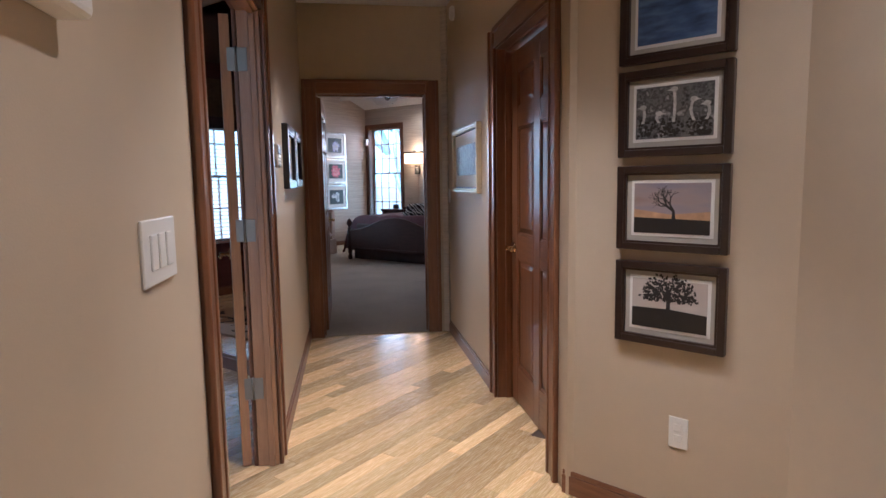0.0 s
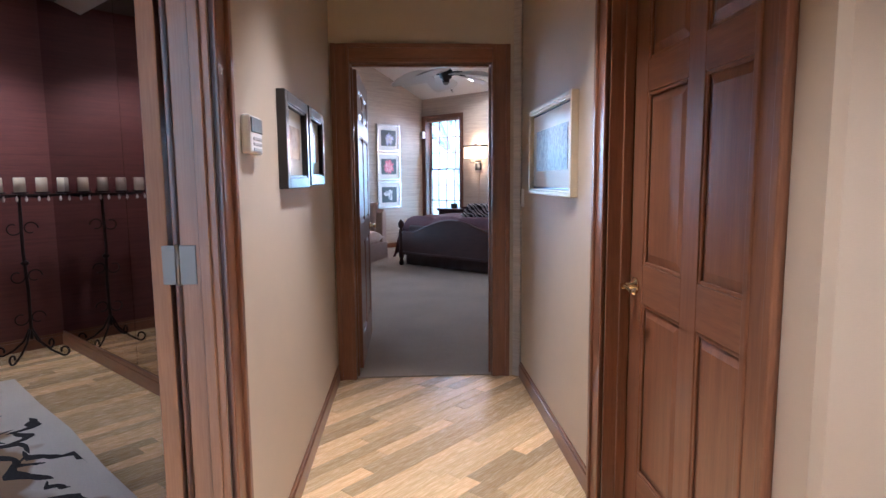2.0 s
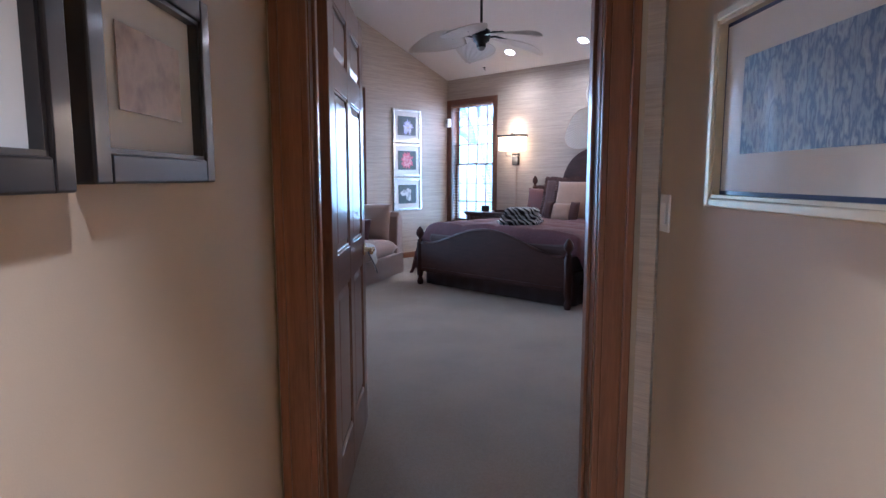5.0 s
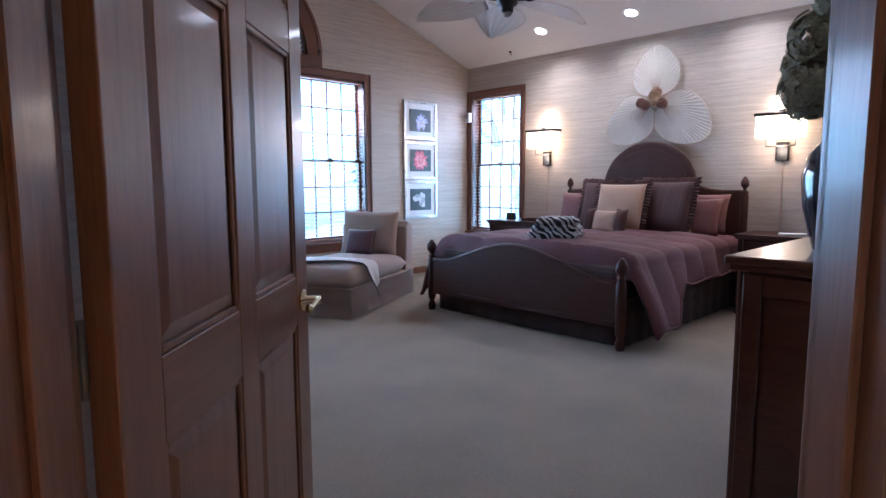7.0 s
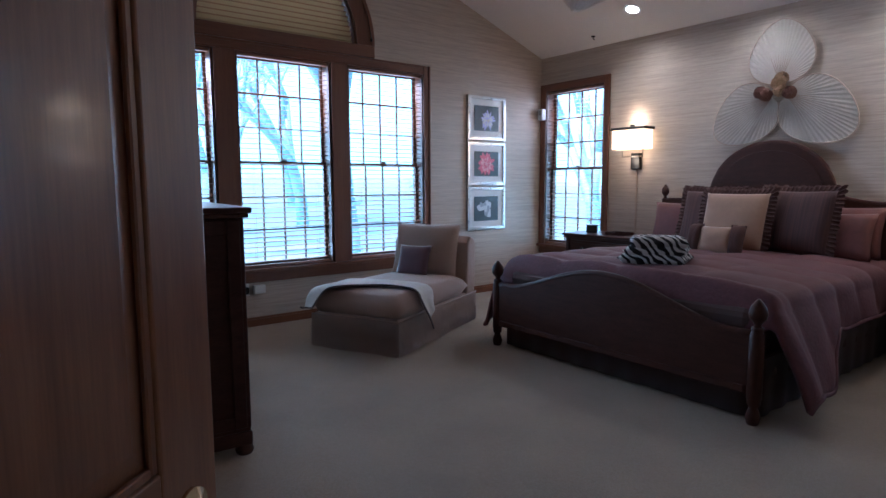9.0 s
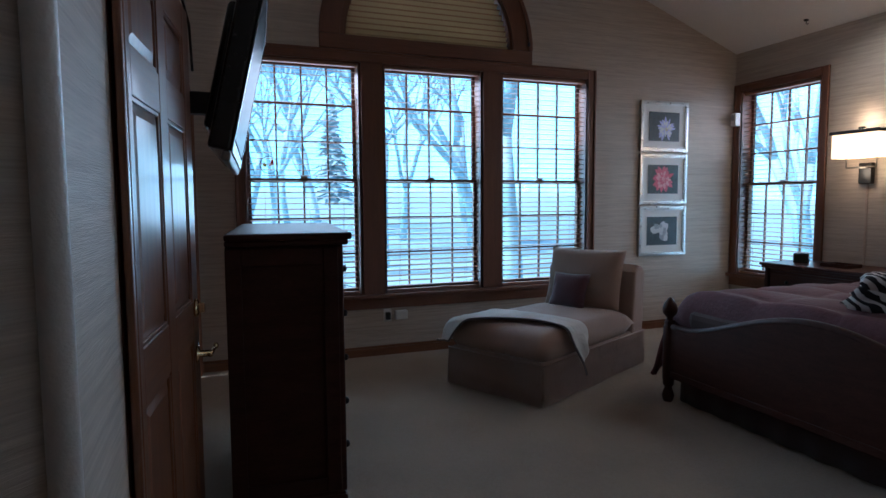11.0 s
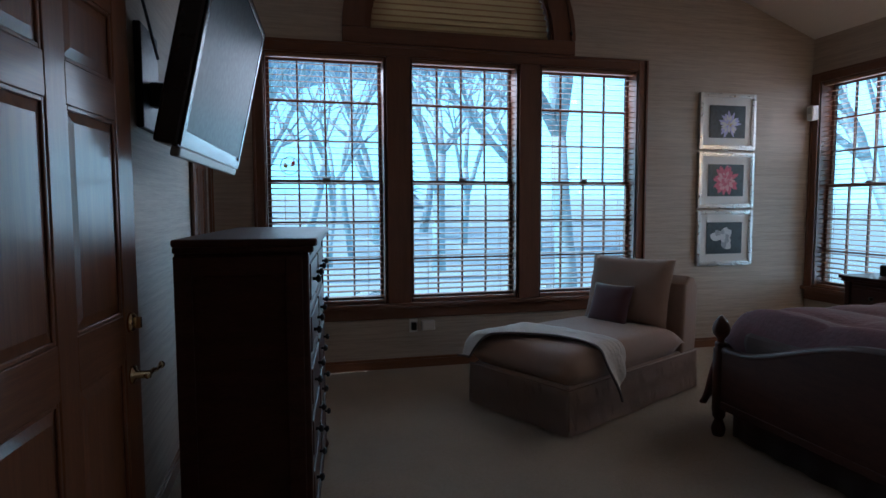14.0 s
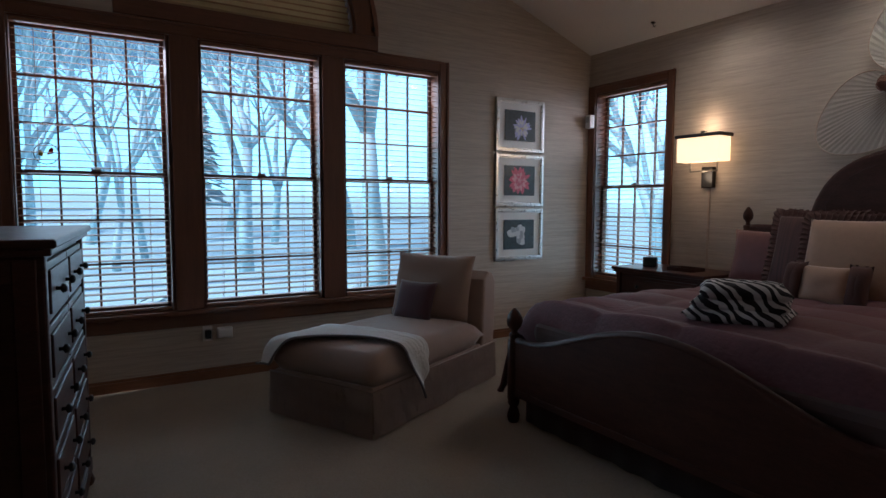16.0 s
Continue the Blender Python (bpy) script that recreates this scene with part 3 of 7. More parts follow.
BL = "reddish stained wooden baseboard"
for k, (a, b) in enumerate((
        (hs(NL, LD[0] - 0.115), hs(NL, -2.6)), (hs(NL, SD), hs(NL, LD[1] + 0.115)),
        (hs(NR, RD[1] + 0.115), hs(NR, SD)), ((-0.29, 2.185), (-1.115, 2.275)), ((1.40, 0.58), (-0.29, 2.185)))):
    skirting("baseboard_hall_%d" % (k + 1), a, b, 0.10, WOOD_H, BL)
for k, (a, b) in enumerate((
        ((XE, YB), (XW, YB)), ((XW, YB), (XW, YS)), ((WDOOR[1] + 0.10, YS), (SDOOR[0] - 0.115, YS)), ((SDOOR[1] + 0.115, YS), (-5.233, YS)),
        (hs(ND, 6.80), hs(ND, SD + 0.13)), ((XE, 4.3), (XE, YB)))):
    skirting("baseboard_bedroom_%d" % (k + 1), a, b, 0.095, WOOD_H, BL)
skirting("baseboard_red_1", (RED_X, RED_Y), (RED_X, -2.0), 0.10, WOOD_H, BL)


# ---- doors ----
def panel_door(name, m, w, h, label, knob=None, mat=None, th=0.042, group=""):
    """A six-panel leaf: hinge edge at x 0, faces at y 0 and y th. knob: height and distance from the hinge edge."""
    v, hz = mat or (WOOD, WOOD_H)
    t = thing(name, m, label, "door", group)
    st, mid = 0.115, 0.10
    rails = ((0.0, 0.22), (0.86, 1.00), (1.60, 1.71), (h - 0.115, h))
    part("core", box(st, 0.013, 0.1, w - st, th - 0.013, h - 0.06), v, t)
    for a, b in ((0, st), (w - st, w), (w / 2 - mid / 2, w / 2 + mid / 2)):
        part("stile", box(a, 0, 0, b, th, h, 0.003, 2), v, t)
    for a, b in rails:
        for c0, c1 in ((st, w / 2 - mid / 2), (w / 2 + mid / 2, w - st)):
            part("rail", box(c0, 0.0006, a, c1, th - 0.0006, b, 0.003, 2), hz, t)
    for (a0, a1), (b0, b1) in zip(rails, rails[1:]):
        for c0, c1 in ((st, w / 2 - mid / 2), (w / 2 + mid / 2, w - st)):
            g = 0.012
            bm = bmesh.new()
            for y, s in ((0.013, -1), (th - 0.013, 1)):
                o = [(c0 + g, a1 + g), (c1 - g, a1 + g), (c1 - g, b0 - g), (c0 + g, b0 - g)]
                i = [(c0 + g + 0.03, a1 + g + 0.03), (c1 - g - 0.03, a1 + g + 0.03), (c1 - g - 0.03, b0 - g - 0.03), (c0 + g + 0.03, b0 - g - 0.03)]
                ov = [bm.verts.new((x, y, z)) for x, z in o]
                iv = [bm.verts.new((x, y + s * 0.009, z)) for x, z in i]
                bm.faces.new(iv)
                for k in range(4):
                    bm.faces.new((ov[k], ov[(k + 1) % 4], iv[(k + 1) % 4], iv[k]))
            bmesh.ops.recalc_face_normals(bm, faces=bm.faces[:])
            pn = part("raised_panel", bm, v, t)
            bits = []
            for y, s in ((0.012, -1), (th - 0.012, 1)):   # small moulding round the panel
                y0, y1 = min(y, y + s * 0.008), max(y, y + s * 0.008)
                bits += [box(c0, y0, a1, c0 + g, y1, b0, 0.002), box(c1 - g, y0, a1, c1, y1, b0, 0.002),
                         box(c0 + g, y0, a1, c1 - g, y1, a1 + g, 0.002), box(c0 + g, y0, b0 - g, c1 - g, y1, b0, 0.002)]
            part("panel_moulding", merge(*bits), v, pn)
    if knob:
        kz, kx, kind = knob
        for s, y in ((-1, 0.0), (1, th)):
            turn = Matrix.Translation((kx, y, kz)) @ Matrix.Rotation(radians(90 if s < 0 else -90), 4, "X")
            kn = part("knob", moved(lathe([(0.034, 0), (0.034, 0.006), (0.014, 0.012), (0.012, 0.035), (0.020, 0.042), (0.029, 0.055), (0.027, 0.068), (0.012, 0.074)] if kind == "knob"
                                          else [(0.031, 0), (0.031, 0.007), (0.013, 0.012), (0.012, 0.055)], 18), turn), BRASS, t, "polished brass handle")
            if kind == "lever":
                way = 1 if kx < w / 2 else -1
                if name == "door_south":
                    way = -way
                line = [(way * 0.112 * k / 8, 0.050 + 0.004 * math.sin(k * 0.8), 0.007 * math.sin(k * 0.8)) for k in range(-1, 9)]
                part("lever", moved(merge(tube(line, 0.0085, 8, 0.006), lathe([(0.004, -0.012), (0.010, -0.006), (0.011, 0.004), (0.005, 0.012)], 10, (way * 0.116, 0.051, 0.0))),
                                    Matrix.Translation((kx, y, kz)) @ Matrix.Scale(s, 4, (0, 1, 0))), BRASS, kn)
    return t


def hinge(parent, m):
    """A butt hinge: two leaves and a knuckle, opened flat in the plane of local x and z."""
    h = part("hinge", merge(box(-0.046, -0.002, -0.05, -0.004, 0.002, 0.05, 0.001), box(0.004, -0.002, -0.05, 0.046, 0.002, 0.05, 0.001)), STEEL, parent, "satin metal butt hinge", m)
    part("knuckle", lathe([(0.0065, -0.053), (0.0065, 0.053)], 12), STEEL, h)
    for s_ in (-1, 1):
        for x, z in ((0.020, -0.034), (0.036, -0.012), (0.022, 0.012), (0.036, 0.036)):
            part("screw", moved(lathe([(0.004, 0), (0.004, 0.0012)], 8), pose(s_ * x, -0.002, z, 90)), BLACK, h)


# closet door, shut, seen from the hall
d = panel_door("door_closet", ALONG_S @ pose(RD[1] - 0.007, -NR - 0.09, 0.008, 0, 0, 180), RD[1] - RD[0] - 0.014, 2.025,
               "shut six-panel reddish stained hall door with a brass lever", (0.915, 0.06, "lever"))
d["category"] = "door"
# open bedroom door, standing square into the room
BD = panel_door("door_bedroom", HALL @ pose(ED[0] + 0.033, SD + 0.176, 0.02, 0, 0, 89.8), 0.985, 2.02,
                "six-panel reddish stained bedroom door standing open", (0.925, 0.920, "lever"))
for hz in (0.25, 1.03, 1.80):
    hinge(BD, pose(-0.004, 0.044, hz, 0, 0, 0))
# red room door, folded back beside its wall
RDR = panel_door("door_red_room", ALONG_S @ pose(LD[1] - 0.005, -NL + 0.124, 0.01, 0, 0, 11), 0.68, 2.03,
                 "honey stained panel door folded back into the red room", (0.93, 0.62, "lever"), (WOOD_PALE, WOOD_PALE))
for hz in (0.367, 1.097, 1.842):
    hinge(RDR, RDR.matrix_basis.inverted() @ ALONG_S @ pose(LD[1] - 0.006, -NL + 0.102, hz + 0.01, 0, 0, 90))
SDM = pose(SDOOR[1] - 0.01, YS - 0.002, 0.008, 0, 0, -6.5)   # slightly ajar, hinged on the east
panel_door("door_south", SDM @ Matrix.Translation((-(SDOOR[1] - SDOOR[0] - 0.02), -0.042, 0)), SDOOR[1] - SDOOR[0] - 0.02, 2.03,
           "six-panel reddish stained door slightly ajar, with brass lever", (0.80, 0.07, "lever"))
DB = thing("deadbolt", SDM @ pose(-(SDOOR[1] - SDOOR[0] - 0.02) + 0.07, 0.0, 0.97), "polished brass deadbolt on the panelled door", "lock")
part("rose", moved(lathe([(0.032, 0), (0.032, 0.008), (0.024, 0.014), (0.016, 0.016)], 20), pose(0, 0, 0, -90)), BRASS, DB)
part("thumb_turn", box(-0.006, 0.014, -0.018, 0.006, 0.034, 0.018, 0.003, 2), BRASS, DB)
panel_door("door_far", pose(WDOOR[0] + 0.08, YS - 0.05, 0.008), WDOOR[1] - WDOOR[0] - 0.09, 2.03, "shut panelled door beyond the chest of drawers")


# ---- windows ----
def sash_window(name, m, w, h, label, cols=4, rows=3, glass_y=0.10):
    """A double-hung window: local x along the wall, y out of the room, z up from the sill; with lowered open blinds."""
    t = thing(name, m, label, "window")
    t["kind"] = "structure"
    part("side_jamb", box(0, 0.0, 0, 0.010, 0.17, h, 0.002), WOOD_WIN, t)
    part("side_jamb", box(w - 0.010, 0.0, 0, w, 0.17, h, 0.002), WOOD_WIN, t)
    part("head_jamb", box(0.010, 0, h - 0.010, w - 0.010, 0.17, h, 0.002), WOOD_WIN_H, t)
    part("window_sill", box(0.010, 0, 0, w - 0.010, 0.17, 0.010, 0.002), WOOD_WIN_H, t)
    zm = h * 0.50
    for nm, z0, z1, y in (("lower_sash", 0.010, zm + 0.018, glass_y), ("upper_sash", zm - 0.018, h - 0.010, glass_y + 0.036)):
        s = part(nm, merge(box(0.010, y, z0, 0.036, y + 0.034, z1, 0.003), box(w - 0.036, y, z0, w - 0.010, y + 0.034, z1, 0.003),
                           box(0.036, y, z0, w - 0.036, y + 0.034, z0 + (0.045 if nm == "lower_sash" else 0.030), 0.003), box(0.036, y, z1 - 0.028, w - 0.036, y + 0.034, z1, 0.003)), WOOD_WIN, t)
        a0, a1, b0, b1 = 0.036, w - 0.036, z0 + 0.035, z1 - 0.028
        for k in range(1, cols):
            x = a0 + (a1 - a0) * k / cols
            part("muntin", box(x - 0.007, y + 0.006, b0, x + 0.007, y + 0.028, b1), WOOD_WIN, s)
        for k in range(1, rows):
            z = b0 + (b1 - b0) * k / rows
            part("muntin", box(a0, y + 0.007, z - 0.008, a1, y + 0.027, z + 0.008), WOOD_WIN_H, s)
        pn = part("pane", box(a0, y + 0.015, b0, a1, y + 0.019, b1), CYAN_GLASS, s, "window glass with a cyan tint")
        pn.visible_shadow = False
    part("sash_lock", box(w / 2 - 0.03, glass_y - 0.012, zm + 0.018, w / 2 + 0.03, glass_y + 0.02, zm + 0.034, 0.004, 2), STEEL, t)
    return t


SLAT_ME = {}


def blind(name, m, w, h, label, tilt=6, pitch=0.046, y=0.045):
    t = thing(name, m, label, "window blind")
    part("head_rail", box(0.014, y - 0.026, h - 0.036, w - 0.014, y + 0.026, h - 0.012, 0.004, 2), SLAT, t)
    part("bottom_rail", box(0.016, y - 0.024, 0.014, w - 0.016, y + 0.024, 0.032, 0.004, 2), SLAT, t)
    key = round(w, 3)
    if key not in SLAT_ME:
        bm = bmesh.new()
        prof = [(-0.024, 0.0), (-0.012, 0.0022), (0.0, 0.003), (0.012, 0.0022), (0.024, 0.0)]
        rows_ = []
        for x in (0.016, w - 0.016):
            rows_.append([bm.verts.new((x, a, b)) for a, b in prof] + [bm.verts.new((x, a, b - 0.0028)) for a, b in prof[::-1]])
        n = len(rows_[0])
        for k in range(n):
            bm.faces.new((rows_[0][k], rows_[1][k], rows_[1][(k + 1) % n], rows_[0][(k + 1) % n]))
        bm.faces.new(rows_[0])
        bm.faces.new(rows_[1][::-1])
        bmesh.ops.recalc_face_normals(bm, faces=bm.faces[:])
        me = bpy.data.meshes.new("slat")
        bm.to_mesh(me)
        bm.free()
        me.materials.append(SLAT)
        SLAT_ME[key] = me
    z = 0.062
    while z < h - 0.05:
        share("slat", SLAT_ME[key], t, pose(0, y, z, tilt + random.uniform(-1.5, 1.5), random.uniform(-0.12, 0.12), 0))
        z += pitch
    for x in (0.14, w - 0.14):
        part("ladder_cord", merge(tube([(x, y - 0.024, 0.04), (x, y - 0.024, h - 0.06)], 0.0012, 4), tube([(x, y + 0.024, 0.04), (x, y + 0.024, h - 0.06)], 0.0012, 4)), SLAT, t)
    return t


# west windows: local x runs along +y, local y out of the room (-x)
WEST = Matrix.Translation((XW, 0, 0)) @ ALONG_Y
WIN_W = ((4.82, 5.745), (5.96, 6.875), (7.085, 8.005))
for a, b in WIN_W:
    m = WEST @ Matrix.Translation((a, 0, 0.55))
    sash_window("window_west", m, b - a, 1.98, "brown wooden double-hung window with muntins")
    blind("wood_blind", m, b - a, 1.98, "lowered open brown wood-slat blind", 9)
NORTH = Matrix.Translation((0, YB, 0))
for a, b, z0, z1 in (N4, N5):
    m = NORTH @ Matrix.Translation((a, 0, z0))
    sash_window("window_north", m, b - a, z1 - z0, "brown wooden double-hung window beside the bed")
    blind("wood_blind", m, b - a, z1 - z0, "lowered open brown wood-slat blind", 5 if a < -6 else 40)
for a, b in ((5.745, 5.96), (6.875, 7.085)):
    structure("window_mullion", moved(box(a, 0.012, 0.55, b, 0.17, 2.53, 0.002), WEST), WOOD_WIN, "wide brown mullion between the windows", "window mullion")
    structure("window_trim", merge(moved(box(a + 0.012, -0.018, 0.55, b - 0.012, 0.012, 2.53, 0.004, 2), WEST)), WOOD_WIN, "flat brown casing on the mullion", "window trim")
CW = (WOOD_WIN, WOOD_WIN_H)


def window_casing(name, m, u0, u1, z0, z1, label, w=0.105):
    t = casing(name, m, u0, u1, z1, -1, w, label, z0 - 0.02, CW)
    t["category"] = "window casing"
    part("stool", box(u0 - w - 0.02, -0.055, z0 - 0.03, u1 + w + 0.02, 0.02, z0 + 0.002, 0.006, 2), WOOD_WIN_H, t)
    part("apron", box(u0 - w, -0.018, z0 - 0.125, u1 + w, 0, z0 - 0.03, 0.004, 2), WOOD_WIN_H, t)
    return t


window_casing("window_trim_west", WEST, WH[0], WH[1], 0.55, 2.53, "brown stained casing round the triple window", 0.09)
window_casing("window_trim_north", NORTH, N4[0], N4[1], 0.55, 2.50, "brown stained casing round the corner window", 0.085)
window_casing("window_trim_north_far", NORTH, N5[0], N5[1], 0.55, 2.47, "brown stained casing round the far window", 0.085)


def arch_band(r0, r1, y0, y1, n=36):
    bm = bmesh.new()
    rings = []
    for k in range(n + 1):
        a = math.pi * k / n
        c, s = math.cos(a), math.sin(a)
        rings.append([bm.verts.new((ARC_Y + r * c, y, ARC_Z + r * s)) for r, y in ((r0, y0), (r1, y0), (r1, y1), (r0, y1))])
    for p, q in zip(rings, rings[1:]):
        for k in range(4):
            bm.faces.new((p[k], p[(k + 1) % 4], q[(k + 1) % 4], q[k]))
    bm.faces.new(rings[0][::-1])
    bm.faces.new(rings[-1])
    bmesh.ops.recalc_face_normals(bm, faces=bm.faces[:])
    return bm


AR = thing("window_arch", WEST, "half-round brown wooden window over the triple window", "window")
AR["kind"] = "structure"
part("arch_casing", merge(arch_band(ARC_R, ARC_R + 0.20, -0.018, 0), arch_band(ARC_R + 0.165, ARC_R + 0.20, -0.030, -0.018), arch_band(ARC_R, ARC_R + 0.03, -0.026, -0.018)), WOOD_WIN, AR)
part("arch_jamb", arch_band(ARC_R - 0.02, ARC_R, 0, 0.17), WOOD_WIN, AR)
part("arch_sash", arch_band(ARC_R - 0.06, ARC_R - 0.02, 0.11, 0.15), WOOD_WIN, AR)
part("sill_board", box(ARC_Y - ARC_R - 0.20, -0.024, ARC_Z - 0.120, ARC_Y + ARC_R + 0.20, 0.0, ARC_Z - 0.003, 0.004, 2), WOOD_WIN_H, AR)
pn = part("pane", prism([(ARC_Y + (ARC_R - 0.05) * math.cos(math.pi * k / 24), ARC_Z + (ARC_R - 0.05) * math.sin(math.pi * k / 24)) for k in range(25)], 0.004), CYAN_GLASS, AR, "arched glass with a cyan tint")
pn.location.y, pn.visible_shadow = 0.13, False
AB = thing("arched_blind", WEST, "closed tan slatted blind in the half-round window", "window blind")
part("bottom_rail", box(ARC_Y - ARC_R + 0.03, 0.03, ARC_Z + 0.002, ARC_Y + ARC_R - 0.03, 0.07, ARC_Z + 0.03, 0.004), SLAT_TAN, AB)
z = 0.05
while z < ARC_R - 0.05:
    hw = math.sqrt((ARC_R - 0.03) ** 2 - z ** 2)
    tilted = Matrix.Translation((ARC_Y, 0.05, ARC_Z + z)) @ Matrix.Rotation(radians(38), 4, "X")
    sl = part("slat", moved(box(-hw, -0.001, -0.031, hw, 0.002, 0.031), tilted), SLAT_TAN, AB)
    # a dark strip draws the shade between one slat and the next
    part("slat_edge", moved(box(-hw, -0.004, 0.022, hw, -0.0015, 0.034), tilted), SLAT, sl, "dark strip drawn as shade between slats")
    z += 0.047
part("pull_cord", merge(tube([(7.29, -0.035, 3.08), (7.34, -0.036, 2.82)], 0.003, 6), lathe([(0.004, 0), (0.012, 0.01), (0.012, 0.03), (0.003, 0.045)], 10, (7.34, -0.036, 2.78))), BLACK, AB)


# ---- bed ----
BX0, BX1, BY0, BY1 = -7.44, -5.36, 7.40, 9.74
BED = thing("bed", pose((BX0 + BX1) / 2, BY0, 0), "dark espresso wooden king bed with arched headboard and turned finials", "bed")
HWD = (BX1 - BX0) / 2
FINIAL = [(0.012, 0), (0.020, 0.010), (0.014, 0.022), (0.020, 0.034), (0.036, 0.055), (0.040, 0.080), (0.034, 0.108), (0.020, 0.132), (0.006, 0.150)]


def arch_line(top, shoulder, half, bow, n=40):
    """Shaped top edge of a bed board: low shoulders, reverse curve, round crown."""
    pts = []
    for k in range(n + 1):
        x = -half + 2 * half * k / n
        a = abs(x)
        if a < bow:
            z = shoulder + 0.07 + (top - shoulder - 0.07) * math.sqrt(max(1 - (a / bow) ** 2, 0)) ** 1.0
        else:
            u = min((a - bow) / (half - bow) / 0.75, 1)
            z = shoulder + 0.07 * (1 - u) ** 2
        pts.append((x, z))
    return pts


def foot_line(n=40):
    pts = []
    for k in range(n + 1):
        x = -1 + 2 * k / n
        a = abs(x)
        z = 0.515 + 0.21 * (0.5 + 0.5 * math.cos(math.pi * min(a / 0.86, 1))) ** 0.75
        pts.append((x * (HWD - 0.03), z))
    return pts


for nm, line, z0, y0, th in (("footboard", foot_line(), 0.175, -0.02, 0.04), ("headboard", arch_line(1.70, 1.165, HWD - 0.03, 0.53), 0.40, BY1 - BY0 + 0.02, 0.05)):
    ob = part(nm, prism([(line[0][0], z0)] + line + [(line[-1][0], z0)], th, 0.004), DARK, BED)
    ob.location.y = y0
    cap = part("cap_rail", tube([(x, 0, z) for x, z in line], 0.024, 8), DARK, ob)
    cap.location.y = th / 2
    if nm == "headboard":
        inner = [(x * 0.88, 1.20 + (z - 1.20) * 0.86) for x, z in line if abs(x) < 0.53 and z > 1.22]
        pnl = part("inset_panel", prism([(inner[0][0], 0.85)] + inner + [(inner[-1][0], 0.85)], 0.012, 0.003), DARK, ob)
        pnl.location.y = -0.012
    else:
        part("lower_moulding", box(-HWD + 0.05, -0.012, 0.185, HWD - 0.05, 0.0, 0.225, 0.004, 2), DARK, ob)
FOOTPOST = [(0.026, 0), (0.034, 0.02), (0.040, 0.05), (0.030, 0.085), (0.022, 0.105), (0.036, 0.125), (0.036, 0.15), (0.040, 0.155), (0.040, 0.515), (0.030, 0.53), (0.034, 0.545), (0.030, 0.56)]
for sx in (-1, 1):
    p = part("foot_post", lathe(FOOTPOST, 18), DARK_V, BED)
    p.location = (sx * HWD, 0, 0)
    f = part("finial", lathe([(r * 1.25, z * 1.12) for r, z in FINIAL], 18), DARK_V, p)
    f.location.z = 0.545
    p = part("head_post", lathe([(0.036, 0), (0.040, 0.15), (0.040, 1.125), (0.032, 1.145), (0.036, 1.165), (0.030, 1.18)], 18), DARK_V, BED)
    p.location = (sx * HWD, BY1 - BY0 + 0.045, 0)
    f = part("finial", lathe(FINIAL, 18), DARK_V, p)
    f.location.z = 1.175
    part("side_rail", box(sx * (HWD - 0.02) - 0.018, 0.04, 0.22, sx * (HWD - 0.02) + 0.018, BY1 - BY0, 0.38, 0.004), DARK, BED)
part("mattress", box(-HWD + 0.06, 0.07, 0.30, HWD - 0.06, BY1 - BY0 - 0.02, 0.64, 0.06, 3), SKIRT, BED, "mattress under a brown cover")


def skirt_mesh():
    """The pleated cloth below the mattress, along the sides and the foot."""
    path = [(HWD + 0.0, BY1 - BY0 - 0.05), (HWD + 0.0, 0.10), (HWD - 0.08, 0.035), (-HWD + 0.08, 0.035), (-HWD, 0.10), (-HWD, BY1 - BY0 - 0.05)]
    pts = []
    for a, b in zip(path, path[1:]):
        n = max(int((Vector(b) - Vector(a)).length / 0.03), 2)
        pts += [Vector(a).lerp(Vector(b), k / n) for k in range(n)]
    bm = bmesh.new()
    rows_ = []
    for i, p in enumerate(pts):
        w = 0.008 * math.sin(i * 0.9) + 0.006 * noise.noise(Vector((i * 0.2, 0, 0)))
        rows_.append([bm.verts.new((p.x + (w if abs(p.x) > HWD - 0.05 else 0) * k, p.y - (w if abs(p.x) <= HWD - 0.05 else 0) * k, 0.36 - 0.335 * k)) for k in (0, 0.5, 1)])
    for a, b in zip(rows_, rows_[1:]):
        for k in range(2):
            bm.faces.new((a[k], b[k], b[k + 1], a[k + 1])).smooth = True
    bmesh.ops.solidify(bm, geom=bm.faces[:], thickness=0.004)
    return bm


tagged(part("bed_skirt", skirt_mesh(), SKIRT, BED), "brown pleated bed skirt")

# comforter, draped over the mattress
CW2, CL = 2.98, 2.33


def smooth(t):
    t = min(max(t, 0), 1)
    return t * t * (3 - 2 * t)


